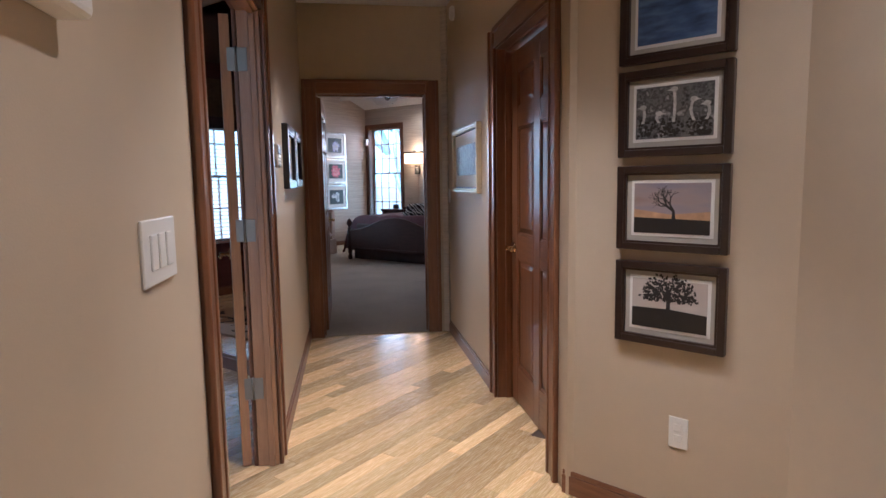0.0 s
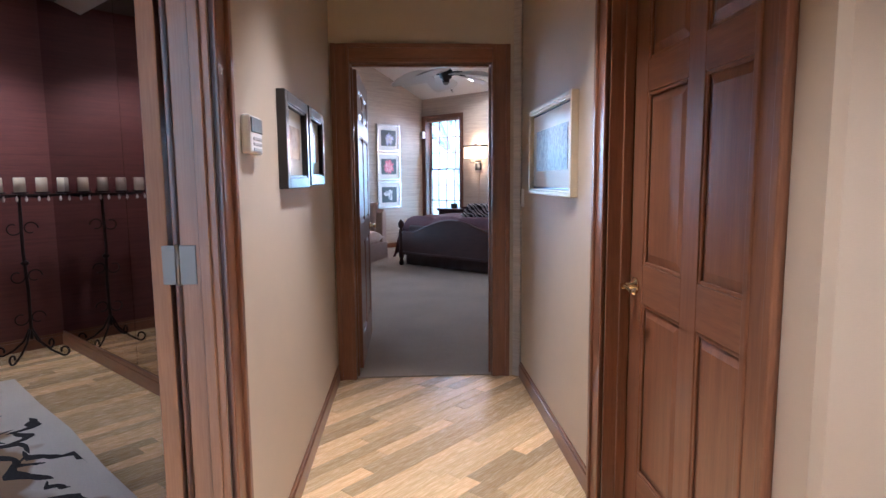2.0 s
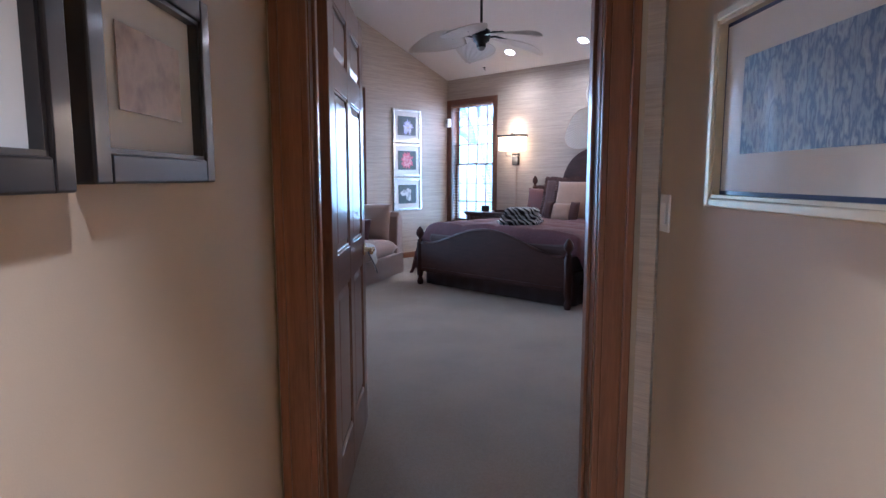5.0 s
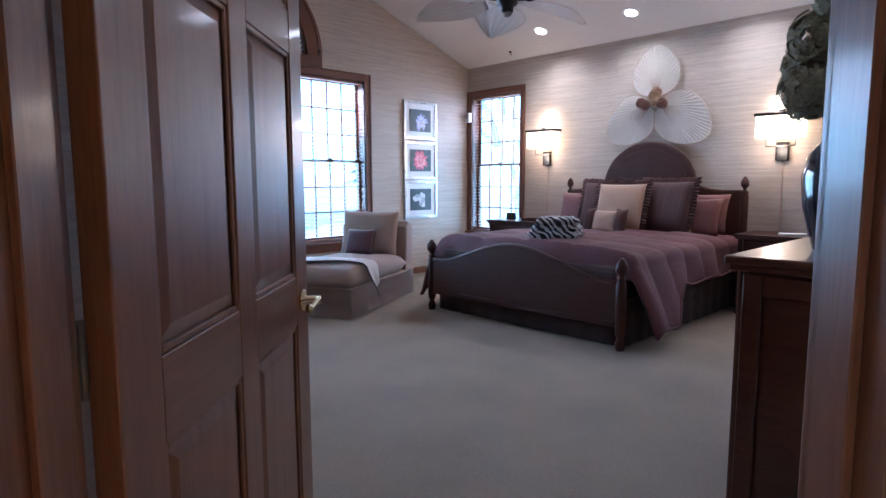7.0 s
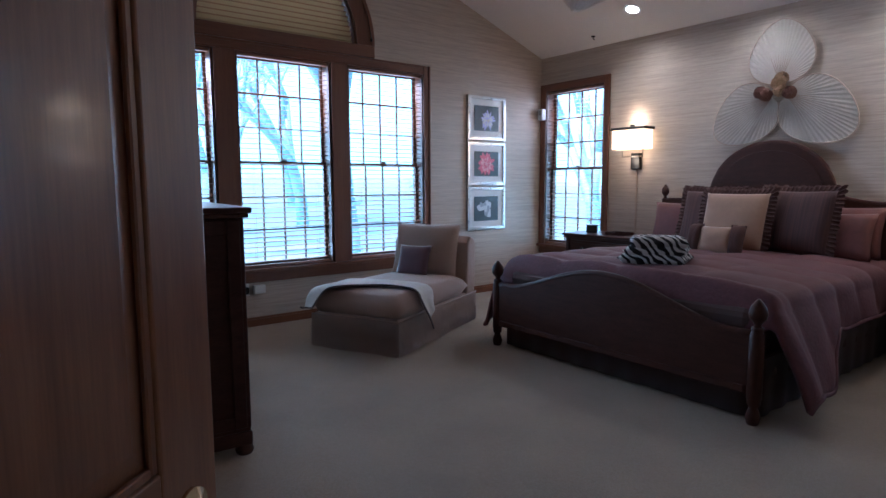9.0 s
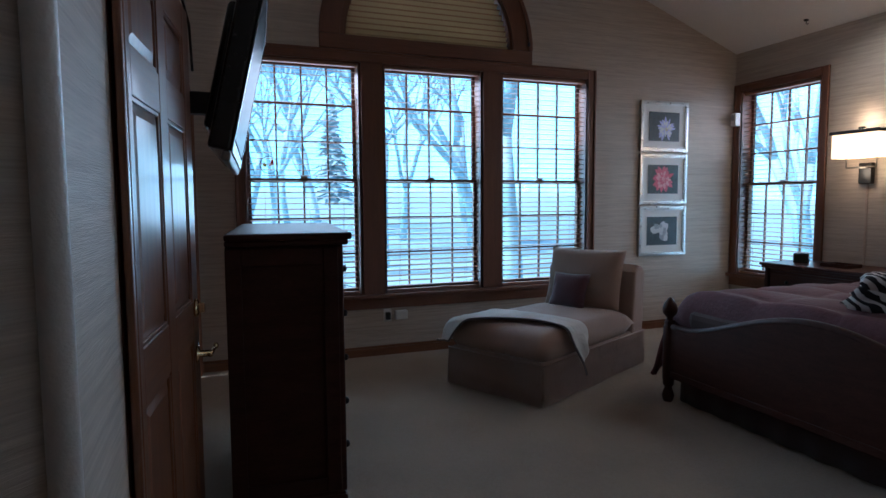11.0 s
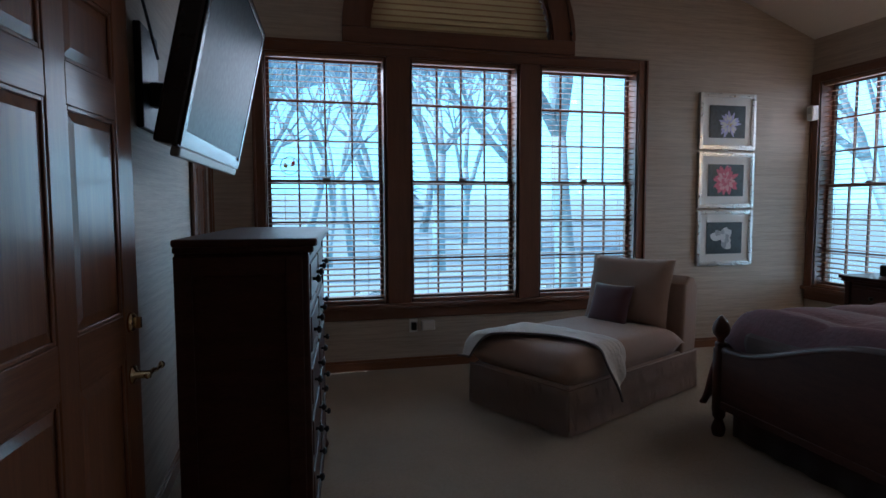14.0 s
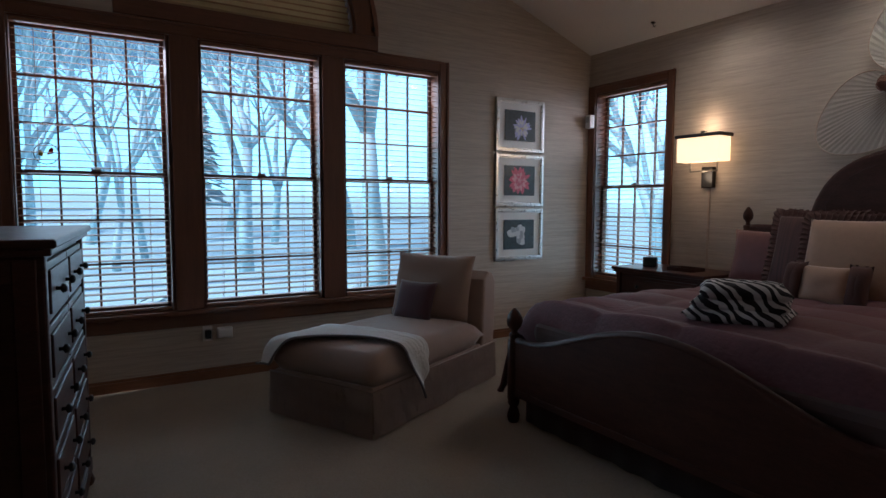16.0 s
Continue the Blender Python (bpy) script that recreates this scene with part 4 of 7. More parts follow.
def comforter_point(u, v):
    x = (u - 0.5) * CW2
    y = 0.030 + v * (CL - 0.04)
    top = 0.715
    edge = HWD - 0.10                      # where the cloth turns over the mattress edge
    ax = abs(x)
    channel = abs(math.sin(math.pi * (v * 7.0 + 0.1))) ** 0.55
    seam = abs(math.sin(math.pi * (u * 6.0))) ** 0.55
    q = 0.034 * channel * (0.45 + 0.55 * seam)
    n1 = noise.noise(Vector((x * 2.2, y * 2.2, 1.3)))
    n2 = noise.noise(Vector((x * 6.0, y * 6.0, 4.3)))
    k = smooth((0.34 - v) / 0.15)               # the foot corners hang lower and swing out
    if ax <= edge:
        px, z = x, top + q + 0.018 * n1 + 0.008 * n2 + 0.035 * math.cos(x / edge * 1.4)
    else:
        over = ax - edge
        a = min(over / 0.18, 1) * math.pi / 2
        w = max(over - 0.18, 0) / (CW2 / 2 - edge - 0.18)
        hem = 0.42 - 0.27 * k + 0.02 * math.sin(v * 23) + 0.02 * n1
        shoulder = top + 0.020 - 0.115
        px = edge + 0.130 * math.sin(a) + 0.05 * w + 0.15 * k * w ** 0.8 + 0.8 * q * math.sin(a) + 0.030 * w * math.sin(v * 21 + 1) + 0.015 * n2 * w
        px = math.copysign(px, x)
        z = top + 0.035 * math.cos(1.4) * (1 - math.sin(a)) + 0.020 * math.sin(a) - 0.115 * (1 - math.cos(a)) + (q + 0.018 * n1 + 0.008 * n2) * math.cos(a) - w * (shoulder - hem)
        y += 0.02 * w * k
    if v < 0.075:                          # puffed, then tucked down behind the footboard
        k = 1 - v / 0.075
        z += 0.018 * math.sin(math.pi * k) - 0.26 * k ** 2.2 * (1 if ax < edge else max(1 - (ax - edge) / 0.25, 0.1))
        y += 0.03 * k
    return Vector((px, y, z))


CF = thing("comforter", pose((BX0 + BX1) / 2, BY0, 0), "plum-brown quilted comforter spread over the bed", "bedding")
part("quilt", sheet(comforter_point, 132, 120, 0.03), COMF, CF)
for u_ in (0.0, 1.0):
    part("hem", tube([comforter_point(u_, k / 60) + Vector((0, 0, -0.004)) for k in range(61)], 0.014, 6), COMF, CF)


# ---- pillows ----
def pillow(name, p, w, h, d, mat, label, lean=-18, turn=0, seed=0, fringe=None, roll=0):
    t = thing(name, pose(*p) @ pose(0, 0, 0, lean, roll, 0) if not turn else pose(*p) @ pose(0, 0, 0, 0, 0, turn) @ pose(0, 0, 0, lean, roll, 0), label, "pillow")
    part("cover", moved(cushion(w, h, d, seed=seed), Matrix.Translation((0, 0, h / 2))), mat, t)
    if fringe:
        rnd = random.Random(seed)
        bm = bmesh.new()
        rows_ = []
        n = 200
        for k in range(n):
            e, u = int(4 * k / n), 2 * (4 * k / n - int(4 * k / n)) - 1
            px, pz = ((u, -1), (1, u), (-u, 1), (-1, -u))[e]
            x, z = px * w / 2 * (1 - 0.06 * (1 - pz * pz)), h / 2 + pz * h / 2 * (1 - 0.06 * (1 - px * px))
            o = Vector((px ** 5, 0, pz ** 5)).normalized()
            ln = rnd.uniform(0.034, 0.052)
            c_ = Vector((x, 0, z))
            rows_.append([bm.verts.new(c_ - o * 0.022 + Vector((0, 0.018 * g, 0))) for g in (-1, 1)]
                         + [bm.verts.new(c_ + o * ln * 0.5 + Vector((0, 0.013 + 0.010 * math.sin(k * 2.1), 0))), bm.verts.new(c_ + o * ln + Vector((0, 0.012 * math.sin(k * 2.1), 0))),
                            bm.verts.new(c_ + o * ln * 0.5 + Vector((0, -0.013 + 0.010 * math.sin(k * 2.1), 0)))])
        for k in range(n):
            p_, q_ = rows_[k], rows_[(k + 1) % n]
            for i, j in ((1, 2), (2, 3), (3, 4), (4, 0)):
                bm.faces.new((p_[i], q_[i], q_[j], p_[j]))
        part("fringe", bm, fringe, t)
    return t


pillow("sleeping_pillow", (-7.11, 9.53, 0.74), 0.66, 0.42, 0.16, ROSE, "dusty rose pillow leaning on the headboard", -14, 0, 1)
pillow("sleeping_pillow", (-5.76, 9.53, 0.74), 0.66, 0.42, 0.16, ROSE, "dusty rose pillow leaning on the headboard", -14, 0, 2)
pillow("sleeping_pillow", (-5.78, 9.39, 0.73), 0.64, 0.40, 0.15, ROSE, "creased dusty rose pillow with flanged edge", -22, 4, 3)
pillow("euro_pillow", (-6.77, 9.39, 0.74), 0.58, 0.56, 0.17, STRIPE, "brown striped square pillow with fringe", -16, 0, 4, FRINGE)
pillow("euro_pillow", (-6.01, 9.33, 0.74), 0.60, 0.57, 0.17, STRIPE, "brown striped square pillow with fringe", -16, -4, 5, FRINGE)
pillow("throw_pillow", (-6.43, 9.16, 0.74), 0.57, 0.55, 0.16, SAND, "sand velvet square pillow with brown fringe", -18, 4, 6, FRINGE)
BP = pillow("bolster_pillow", (-6.44, 8.92, 0.75), 0.30, 0.24, 0.12, SAND, "small sand velvet pillow with brown ruffled ends", -20, 4, 7)
for sx in (-1, 1):
    part("ruffle", moved(merge(*[moved(cushion(0.09, 0.27, 0.13, 6, 8, seed=k), pose(sx * (0.155 + 0.03 * k), 0, 0.125, 0, 0, 8 * sx)) for k in range(2)]), Matrix.Identity(4)), FRINGE, BP, "brown ruffled end")

# ---- chaise longue ----
CH = thing("chaise_longue", pose(-7.60, 6.53, 0, 0, 0, 26.5), "taupe linen armless chaise longue with a pleated skirt", "chaise longue")
# local: x to the window side (negative) and the room (0), y from the foot to the back
CHW, CHL = 0.825, 1.50


def skirt_panel(x0, y0, x1, y1, seed):
    bm = bmesh.new()
    n = 24
    dx, dy = x1 - x0, y1 - y0
    ln = math.hypot(dx, dy)
    ox, oy = dy / ln, -dx / ln
    cols_ = []
    for k in range(n + 1):
        u = k / n
        w = 0.012 * noise.noise(Vector((u * 5 + seed, seed, 0))) + 0.006
        lift = 0.012 * noise.noise(Vector((u * 4, seed, 3)))
        cols_.append([bm.verts.new((x0 + dx * u + ox * w * v * 1.6, y0 + dy * u + oy * w * v * 1.6, 0.285 - (0.265 - lift) * v)) for v in (0, 0.5, 1)])
    for a, b in zip(cols_, cols_[1:]):
        for k in range(2):
            bm.faces.new((a[k], b[k], b[k + 1], a[k + 1])).smooth = True
    bmesh.ops.solidify(bm, geom=bm.faces[:], thickness=0.006)
    return bm


part("base", box(-CHW + 0.02, 0.02, 0.03, -0.02, CHL - 0.02, 0.30, 0.01), LINEN, CH)
for k, (a, b, c_, d_) in enumerate(((-CHW, 0, 0, 0), (0, 0, 0, CHL), (-CHW, CHL, -CHW, 0), (0, CHL, -CHW, CHL))):
    part("skirt_panel", skirt_panel(a, b, c_, d_, k + 1.5), LINEN, CH)
part("seat_cushion", moved(cushion(CHW + 0.03, CHL - 0.20, 0.24, 18, 24, 7, 0.015, 3), Matrix.Translation((-CHW / 2, (CHL - 0.22) / 2, 0.375)) @ Matrix.Rotation(radians(90), 4, "X")), LINEN, CH)
backo = [(CHL - 0.20, 0.28), (CHL - 0.17, 0.78), (CHL - 0.10, 0.835), (CHL - 0.03, 0.82), (CHL + 0.02, 0.76), (CHL + 0.0, 0.28)]
bk = prism([(y, z) for y, z in backo], CHW - 0.02, 0.02)
part("backrest", moved(bk, Matrix(((0, -1, 0, -0.01), (1, 0, 0, 0), (0, 0, 1, 0), (0, 0, 0, 1)))), LINEN, CH)
part("piping", tube([(-CHW, 0, 0.29), (0, 0, 0.29), (0, CHL, 0.29)], 0.006, 6), LINEN, CH)
CB = thing("back_cushion", pose(-7.60, 6.53, 0, 0, 0, 26.5) @ pose(-CHW / 2 - 0.02, CHL - 0.29, 0.46, -14), "large taupe linen back cushion", "cushion")
part("cover", moved(cushion(0.70, 0.52, 0.20, 16, 14, 3.2, 0.05, 9), Matrix.Translation((0, 0, 0.25))), LINEN, CB)
CP = thing("throw_pillow", pose(-7.60, 6.53, 0, 0, 0, 26.5) @ pose(-CHW / 2 - 0.06, CHL - 0.46, 0.475, -22), "plum velvet square throw pillow", "pillow")
part("cover", moved(cushion(0.34, 0.31, 0.12, 12, 12, 2.6, 0.06, 12), Matrix.Translation((0, 0, 0.15))), PLUMV, CP)


def throw_point(u, v):
    """A throw laid across the chaise's foot: its front edge bows back, its ends hang over both sides."""
    side = 2 * u - 1
    front = -0.20 + 0.46 * smooth((u - 0.10) / 0.45) + 0.10 * smooth((u - 0.60) / 0.40) - 0.02 * math.sin(u * 17)
    back = 0.46 + 0.06 * u
    drop = (0.32 - 0.24 * v) if side > 0 else 0.14
    half = CHW / 2 + 0.015
    arc = abs(side) * (half + drop)
    top = 0.512 - 0.022 * (min(arc, half) / half) ** 4
    z, px = top, arc
    if arc > half - 0.06:
        over = arc - (half - 0.06)
        a = min(over / 0.10, 1) * math.pi / 2
        hang = max(over - 0.10, 0)
        px = half - 0.06 + 0.075 * math.sin(a) + hang * 0.22 + 0.016 * math.sin(v * 10 + 1.5) * min(hang * 6, 1)
        z = top - 0.06 * (1 - math.cos(a)) - hang * 0.95
    y = front + (back - front) * v
    if y < 0.03:                                # over the front of the foot
        over = 0.03 - y
        a = min(over / 0.09, 1) * math.pi / 2
        y = 0.03 - 0.062 * math.sin(a) - 0.14 * max(over - 0.09, 0) - 0.010 * math.sin(u * 34) * min(over * 8, 1)
        z -= 0.055 * (1 - math.cos(a)) + max(over - 0.09, 0) * 0.95
    z += 0.006 * noise.noise(Vector((u * 9, v * 5, 0))) + 0.002 * math.sin(v * 40)
    return Vector((-CHW / 2 + math.copysign(px, side), y, max(z + 0.010, 0.345 if side < 0 else 0.0)))


TH = thing("throw_blanket", pose(-7.60, 6.53, 0, 0, 0, 26.5), "white quilted throw with a grey binding over the chaise", "blanket")
part("cloth", sheet(throw_point, 64, 34, 0.010), QUILT, TH)
part("binding", tube([throw_point(k / 64, 0.0) + Vector((0, -0.003, -0.002)) for k in range(65)], 0.008, 6), QUILT_EDGE, TH, "grey bound edge")


# ---- case furniture ----
def pull(parent, p, r=0.016):
    return part("knob", moved(lathe([(0.007, 0), (0.006, 0.012), (r, 0.018), (r * 0.9, 0.028), (0.004, 0.033)], 12), Matrix.Translation(p) @ Matrix.Rotation(radians(-90), 4, "X")), BLACK, parent, "dark metal knob")


def chest(name, m, w, d, h, rows_, cols_, label, mat=DARK, category="chest of drawers", over=0.035):
    """Drawers face +y; back at y 0; x from 0 to w."""
    t = thing(name, m, label, category)
    part("carcass", box(0.01, 0.0, 0.09, w - 0.01, d - 0.02, h - 0.05, 0.004), mat, t)
    part("top", merge(box(-over, 0, h - 0.028, w + over, d + over, h, 0.009, 3), box(-over * 0.6, 0, h - 0.05, w + over * 0.6, d + over * 0.6, h - 0.028, 0.006, 2)), mat, t)
    part("plinth", merge(box(-0.012, 0, 0.06, w + 0.012, d + 0.004, 0.13, 0.008, 2), box(-0.006, 0, 0.13, w + 0.006, d - 0.004, 0.15, 0.004)), mat, t)
    for x in (0.03, w - 0.03):
        for y in (0.05, d - 0.03):
            f = part("bun_foot", lathe([(0.022, 0), (0.040, 0.012), (0.046, 0.03), (0.036, 0.055), (0.03, 0.07)], 14, (x, y, 0)), mat, t)
    for sx in (0.0, w):
        s = -1 if sx == 0 else 1
        xa, xb = min(sx, sx + s * 0.010), max(sx, sx + s * 0.010)
        for nm, y0, y1, z0, z1 in (("stile", 0.0, 0.06, 0.15, h - 0.06), ("stile", d - 0.08, d - 0.02, 0.15, h - 0.06), ("rail", 0.06, d - 0.08, 0.15, 0.21), ("rail", 0.06, d - 0.08, h - 0.13, h - 0.06)):
            part(nm, box(xa, y0, z0, xb, y1, z1, 0.003), mat, t)
    for sx in (0.022, w - 0.022):
        part("corner_post", merge(box(sx - 0.022, d - 0.035, 0.14, sx + 0.022, d + 0.002, h - 0.05, 0.008, 2)), mat, t)
    z0, z1 = 0.17, h - 0.07
    for r in range(rows_):
        for c_ in range(cols_):
            a, b = 0.055 + (w - 0.11) * c_ / cols_ + 0.006, 0.055 + (w - 0.11) * (c_ + 1) / cols_ - 0.006
            e, f = z0 + (z1 - z0) * r / rows_ + 0.006, z0 + (z1 - z0) * (r + 1) / rows_ - 0.006
            dr = part("drawer", merge(box(a, d - 0.03, e, b, d - 0.004, f, 0.005, 2), box(a + 0.025, d - 0.006, e + 0.025, b - 0.025, d + 0.004, f - 0.025, 0.004, 2)), mat, t)
            for kx in ((a + 0.25 * (b - a)), (a + 0.75 * (b - a))) if b - a > 0.45 else ((a + b) / 2,):
                pull(dr, (kx, d + 0.003, (e + f) / 2))
    return t


chest("chest_of_drawers", pose(-7.90, 4.723, 0, 0, 0, -5), 1.15, 0.455, 1.235, 5, 2, "tall espresso wooden chest of drawers on bun feet")
chest("nightstand", pose(-7.52, 9.87, 0, 0, 0, 180), 0.88, 0.53, 0.78, 3, 1, "dark wooden nightstand with drawers under the corner window", DARK, "nightstand")
chest("nightstand", pose(-4.31, 9.87, 0, 0, 0, 180), 0.93, 0.53, 0.78, 3, 1, "dark wooden nightstand with three drawers beside the bed", DARK, "nightstand")
chest("dresser", pose(-3.24, 5.48, 0, 0, 0, 90), 1.55, 0.625, 1.035, 3, 2, "cherry-brown wooden dresser with a glossy top", CHERRY, "dresser")

# ---- vase with dried hydrangeas on the dresser ----
VS = thing("vase", pose(-3.66, 5.86, 1.035), "dark glazed ceramic vase of dried hydrangeas on the dresser", "vase")
part("body", lathe([(0.085, 0), (0.092, 0.02), (0.125, 0.15), (0.135, 0.26), (0.115, 0.34), (0.075, 0.385), (0.062, 0.41), (0.078, 0.43), (0.070, 0.43), (0.052, 0.405)], 28), GLAZE, VS)
rnd = random.Random(5)


def floret_ball(p, r, n, rn, size=0.028):
    """A flower head of many small four-petalled florets."""
    bm = bmesh.new()
    for k in range(n):
        d_ = Vector((rn.gauss(0, 1), rn.gauss(0, 1), rn.gauss(0, 1))).normalized()
        c_ = Vector(p) + d_ * r * rn.uniform(0.72, 1.04)
        a = d_.orthogonal().normalized()
        a.rotate(Matrix.Rotation(rn.uniform(0, 6.28), 3, d_))
        b = d_.cross(a)
        s = size * rn.uniform(0.7, 1.25)
        for q, w in ((a, b), (b, -a), (-a, -b), (-b, a)):
            vs = [bm.verts.new(x) for x in (c_, c_ + (q * 0.5 + w * 0.42) * s + d_ * s * 0.18, c_ + q * s + d_ * s * 0.10, c_ + (q * 0.5 - w * 0.42) * s + d_ * s * 0.18)]
            bm.faces.new(vs)
    return bm


for k, (x, y, z, r) in enumerate(((0.0, 0.0, 0.60, 0.11), (-0.11, -0.05, 0.56, 0.10), (0.11, 0.03, 0.57, 0.10), (-0.06, 0.10, 0.64, 0.10), (0.05, -0.10, 0.66, 0.10), (-0.10, -0.02, 0.74, 0.10),
                                 (0.02, 0.05, 0.80, 0.11), (0.11, -0.04, 0.75, 0.09), (-0.02, -0.08, 0.87, 0.09), (-0.15, 0.03, 0.65, 0.08), (0.06, 0.02, 0.92, 0.08))):
    part("flower_head", floret_ball((x, y, z), r, 230, rnd), HYDR, VS, "dried grey-green hydrangea head")
    part("stem", tube([(x * 0.2, y * 0.2, 0.36), (x * 0.8, y * 0.8, z - r * 0.4)], 0.004, 5), FLOWER, VS)

# ---- zebra blanket, folded on the bed ----
def zebra(name, dark, light, scale, distortion):
    """Winding bands of two colours in short plush."""
    m = material(name, light, 0.9, vary=0.06, fine=180, bump=0.6, bump_scale=220)
    n, l = m.node_tree.nodes, m.node_tree.links
    b = n["Principled BSDF"]
    src = b.inputs["Base Color"].links[0].from_socket
    tc, wv, cr, mx = n.new("ShaderNodeTexCoord"), n.new("ShaderNodeTexWave"), n.new("ShaderNodeValToRGB"), n.new("ShaderNodeMix")
    wv.bands_direction = "DIAGONAL"
    wv.inputs["Scale"].default_value, wv.inputs["Distortion"].default_value = scale, distortion
    wv.inputs["Detail"].default_value, wv.inputs["Detail Scale"].default_value = 1.0, 1.1
    cr.color_ramp.elements[0].position, cr.color_ramp.elements[1].position = 0.46, 0.56
    mx.data_type = "RGBA"
    mx.inputs["A"].default_value = (*dark, 1)
    l.new(tc.outputs["Object"], wv.inputs["Vector"])
    l.new(wv.outputs["Fac"], cr.inputs["Fac"])
    l.new(cr.outputs["Color"], mx.inputs["Factor"])
    l.new(src, mx.inputs["B"])
    l.new(mx.outputs["Result"], b.inputs["Base Color"])
    return m


def hide_material(name):
    """Cream hide with tan patches."""
    m = material(name, (0.70, 0.64, 0.56), 0.9, vary=0.08, fine=120, bump=0.6, bump_scale=240)
    n, l = m.node_tree.nodes, m.node_tree.links
    b = n["Principled BSDF"]
    src = b.inputs["Base Color"].links[0].from_socket
    tc, mp, nz, sep, ab, ad, cr, mx = (n.new(k) for k in ("ShaderNodeTexCoord", "ShaderNodeMapping", "ShaderNodeTexNoise", "ShaderNodeSeparateXYZ", "ShaderNodeMath", "ShaderNodeMath", "ShaderNodeValToRGB", "ShaderNodeMix"))
    nz.inputs["Scale"].default_value = 2.6
    ab.operation, ad.operation = "ABSOLUTE", "MULTIPLY_ADD"
    mp.inputs["Location"].default_value = (0, 0.08, 0)
    l.new(tc.outputs["Object"], mp.inputs["Vector"])
    l.new(mp.outputs[0], sep.inputs[0])
    l.new(tc.outputs["Object"], nz.inputs["Vector"])
    l.new(sep.outputs["Y"], ab.inputs[0])
    ad.inputs[1].default_value = -0.75
    l.new(nz.outputs["Fac"], ad.inputs[0])
    l.new(ab.outputs[0], ad.inputs[2])
    cr.color_ramp.elements[0].position, cr.color_ramp.elements[1].position = 0.11, 0.16
    cr.color_ramp.elements[0].color, cr.color_ramp.elements[1].color = (1, 1, 1, 1), (0, 0, 0, 1)
    l.new(ad.outputs[0], cr.inputs["Fac"])
    mx.data_type = "RGBA"
    mx.inputs["B"].default_value = (0.40, 0.25, 0.14, 1)
    l.new(cr.outputs["Color"], mx.inputs["Factor"])
    l.new(src, mx.inputs["A"])
    l.new(mx.outputs["Result"], b.inputs["Base Color"])
    return m


ZEBRA = zebra("zebra_plush", (0.012, 0.011, 0.014), (0.62, 0.61, 0.60), 8.5, 6.0)
ANIMAL = hide_material("cream_and_tan_hide")
HIDE_BLACK = material("black_hide_stripe", (0.014, 0.010, 0.010), 0.8, vary=0.3, fine=120, bump=0.6, bump_scale=240)
ZB = thing("folded_blanket", pose(-6.37, 7.98, 0.755, 0, 0, 20), "black and white zebra-print plush blanket folded on the bed", "blanket")
for k in range(3):
    part("fold", moved(cushion(0.47 - 0.03 * k, 0.36 - 0.02 * k, 0.095, 16, 12, 5, 0.03, 20 + k), pose(0.008 * k, 0.006 * (k % 2), 0.042 + 0.058 * k, 90, 0, 7 * k)), ZEBRA, ZB)


# ---- wall sconces ----
def sconce(p, label):
    t = thing("wall_sconce", pose(*p), label, "wall lamp", "sconces beside the bed")
    part("back_box", box(-0.055, -0.05, -0.20, 0.055, 0.0, -0.02, 0.005, 2), BLACK, t, "dark wooden back box")
    part("arm", merge(tube([(-0.13, -0.10, -0.06), (-0.13, -0.10, 0.05)], 0.006, 8), tube([(0.13, -0.10, -0.06), (0.13, -0.10, 0.05)], 0.006, 8),
                      tube([(-0.13, -0.10, -0.06), (0.13, -0.10, -0.06)], 0.008, 8), tube([(0, -0.10, -0.06), (0, -0.03, -0.06)], 0.008, 8)), STEEL, t, "satin metal frame")
    sh = part("shade", box(-0.20, -0.20, 0.02, 0.20, -0.03, 0.225, 0.004, 2), SHADE, t, "glowing cream linen shade")
    part("cap", box(-0.215, -0.215, 0.225, 0.215, -0.015, 0.255, 0.004, 2), BLACK, sh)
    part("finial", box(-0.02, -0.13, 0.255, 0.02, -0.09, 0.285, 0.004, 2), BLACK, sh)
    part("cord_cover", box(-0.010, -0.012, -p[2] + 0.10, 0.010, 0.0, -0.20, 0.003), PALM_RIB, t)
    for dz in (0.33, -0.10):
        point("sconce_glow", (p[0], p[1] - 0.115, p[2] + dz), 3.2 if dz > 0 else 1.9, (1.0, 0.70, 0.42), 0.06)


sconce((-7.865, YB, 1.69), "wall sconce with a lit cream box shade beside the corner window")
sconce((-5.06, YB, 1.675), "wall sconce with a lit cream box shade over the nightstand")

# ---- palm-leaf wall ornament ----
PF = thing("palm_wall_ornament", pose(-6.385, YB - 0.006, 2.165), "three pale pleated palm fans with dried flowers on the wall", "wall ornament")


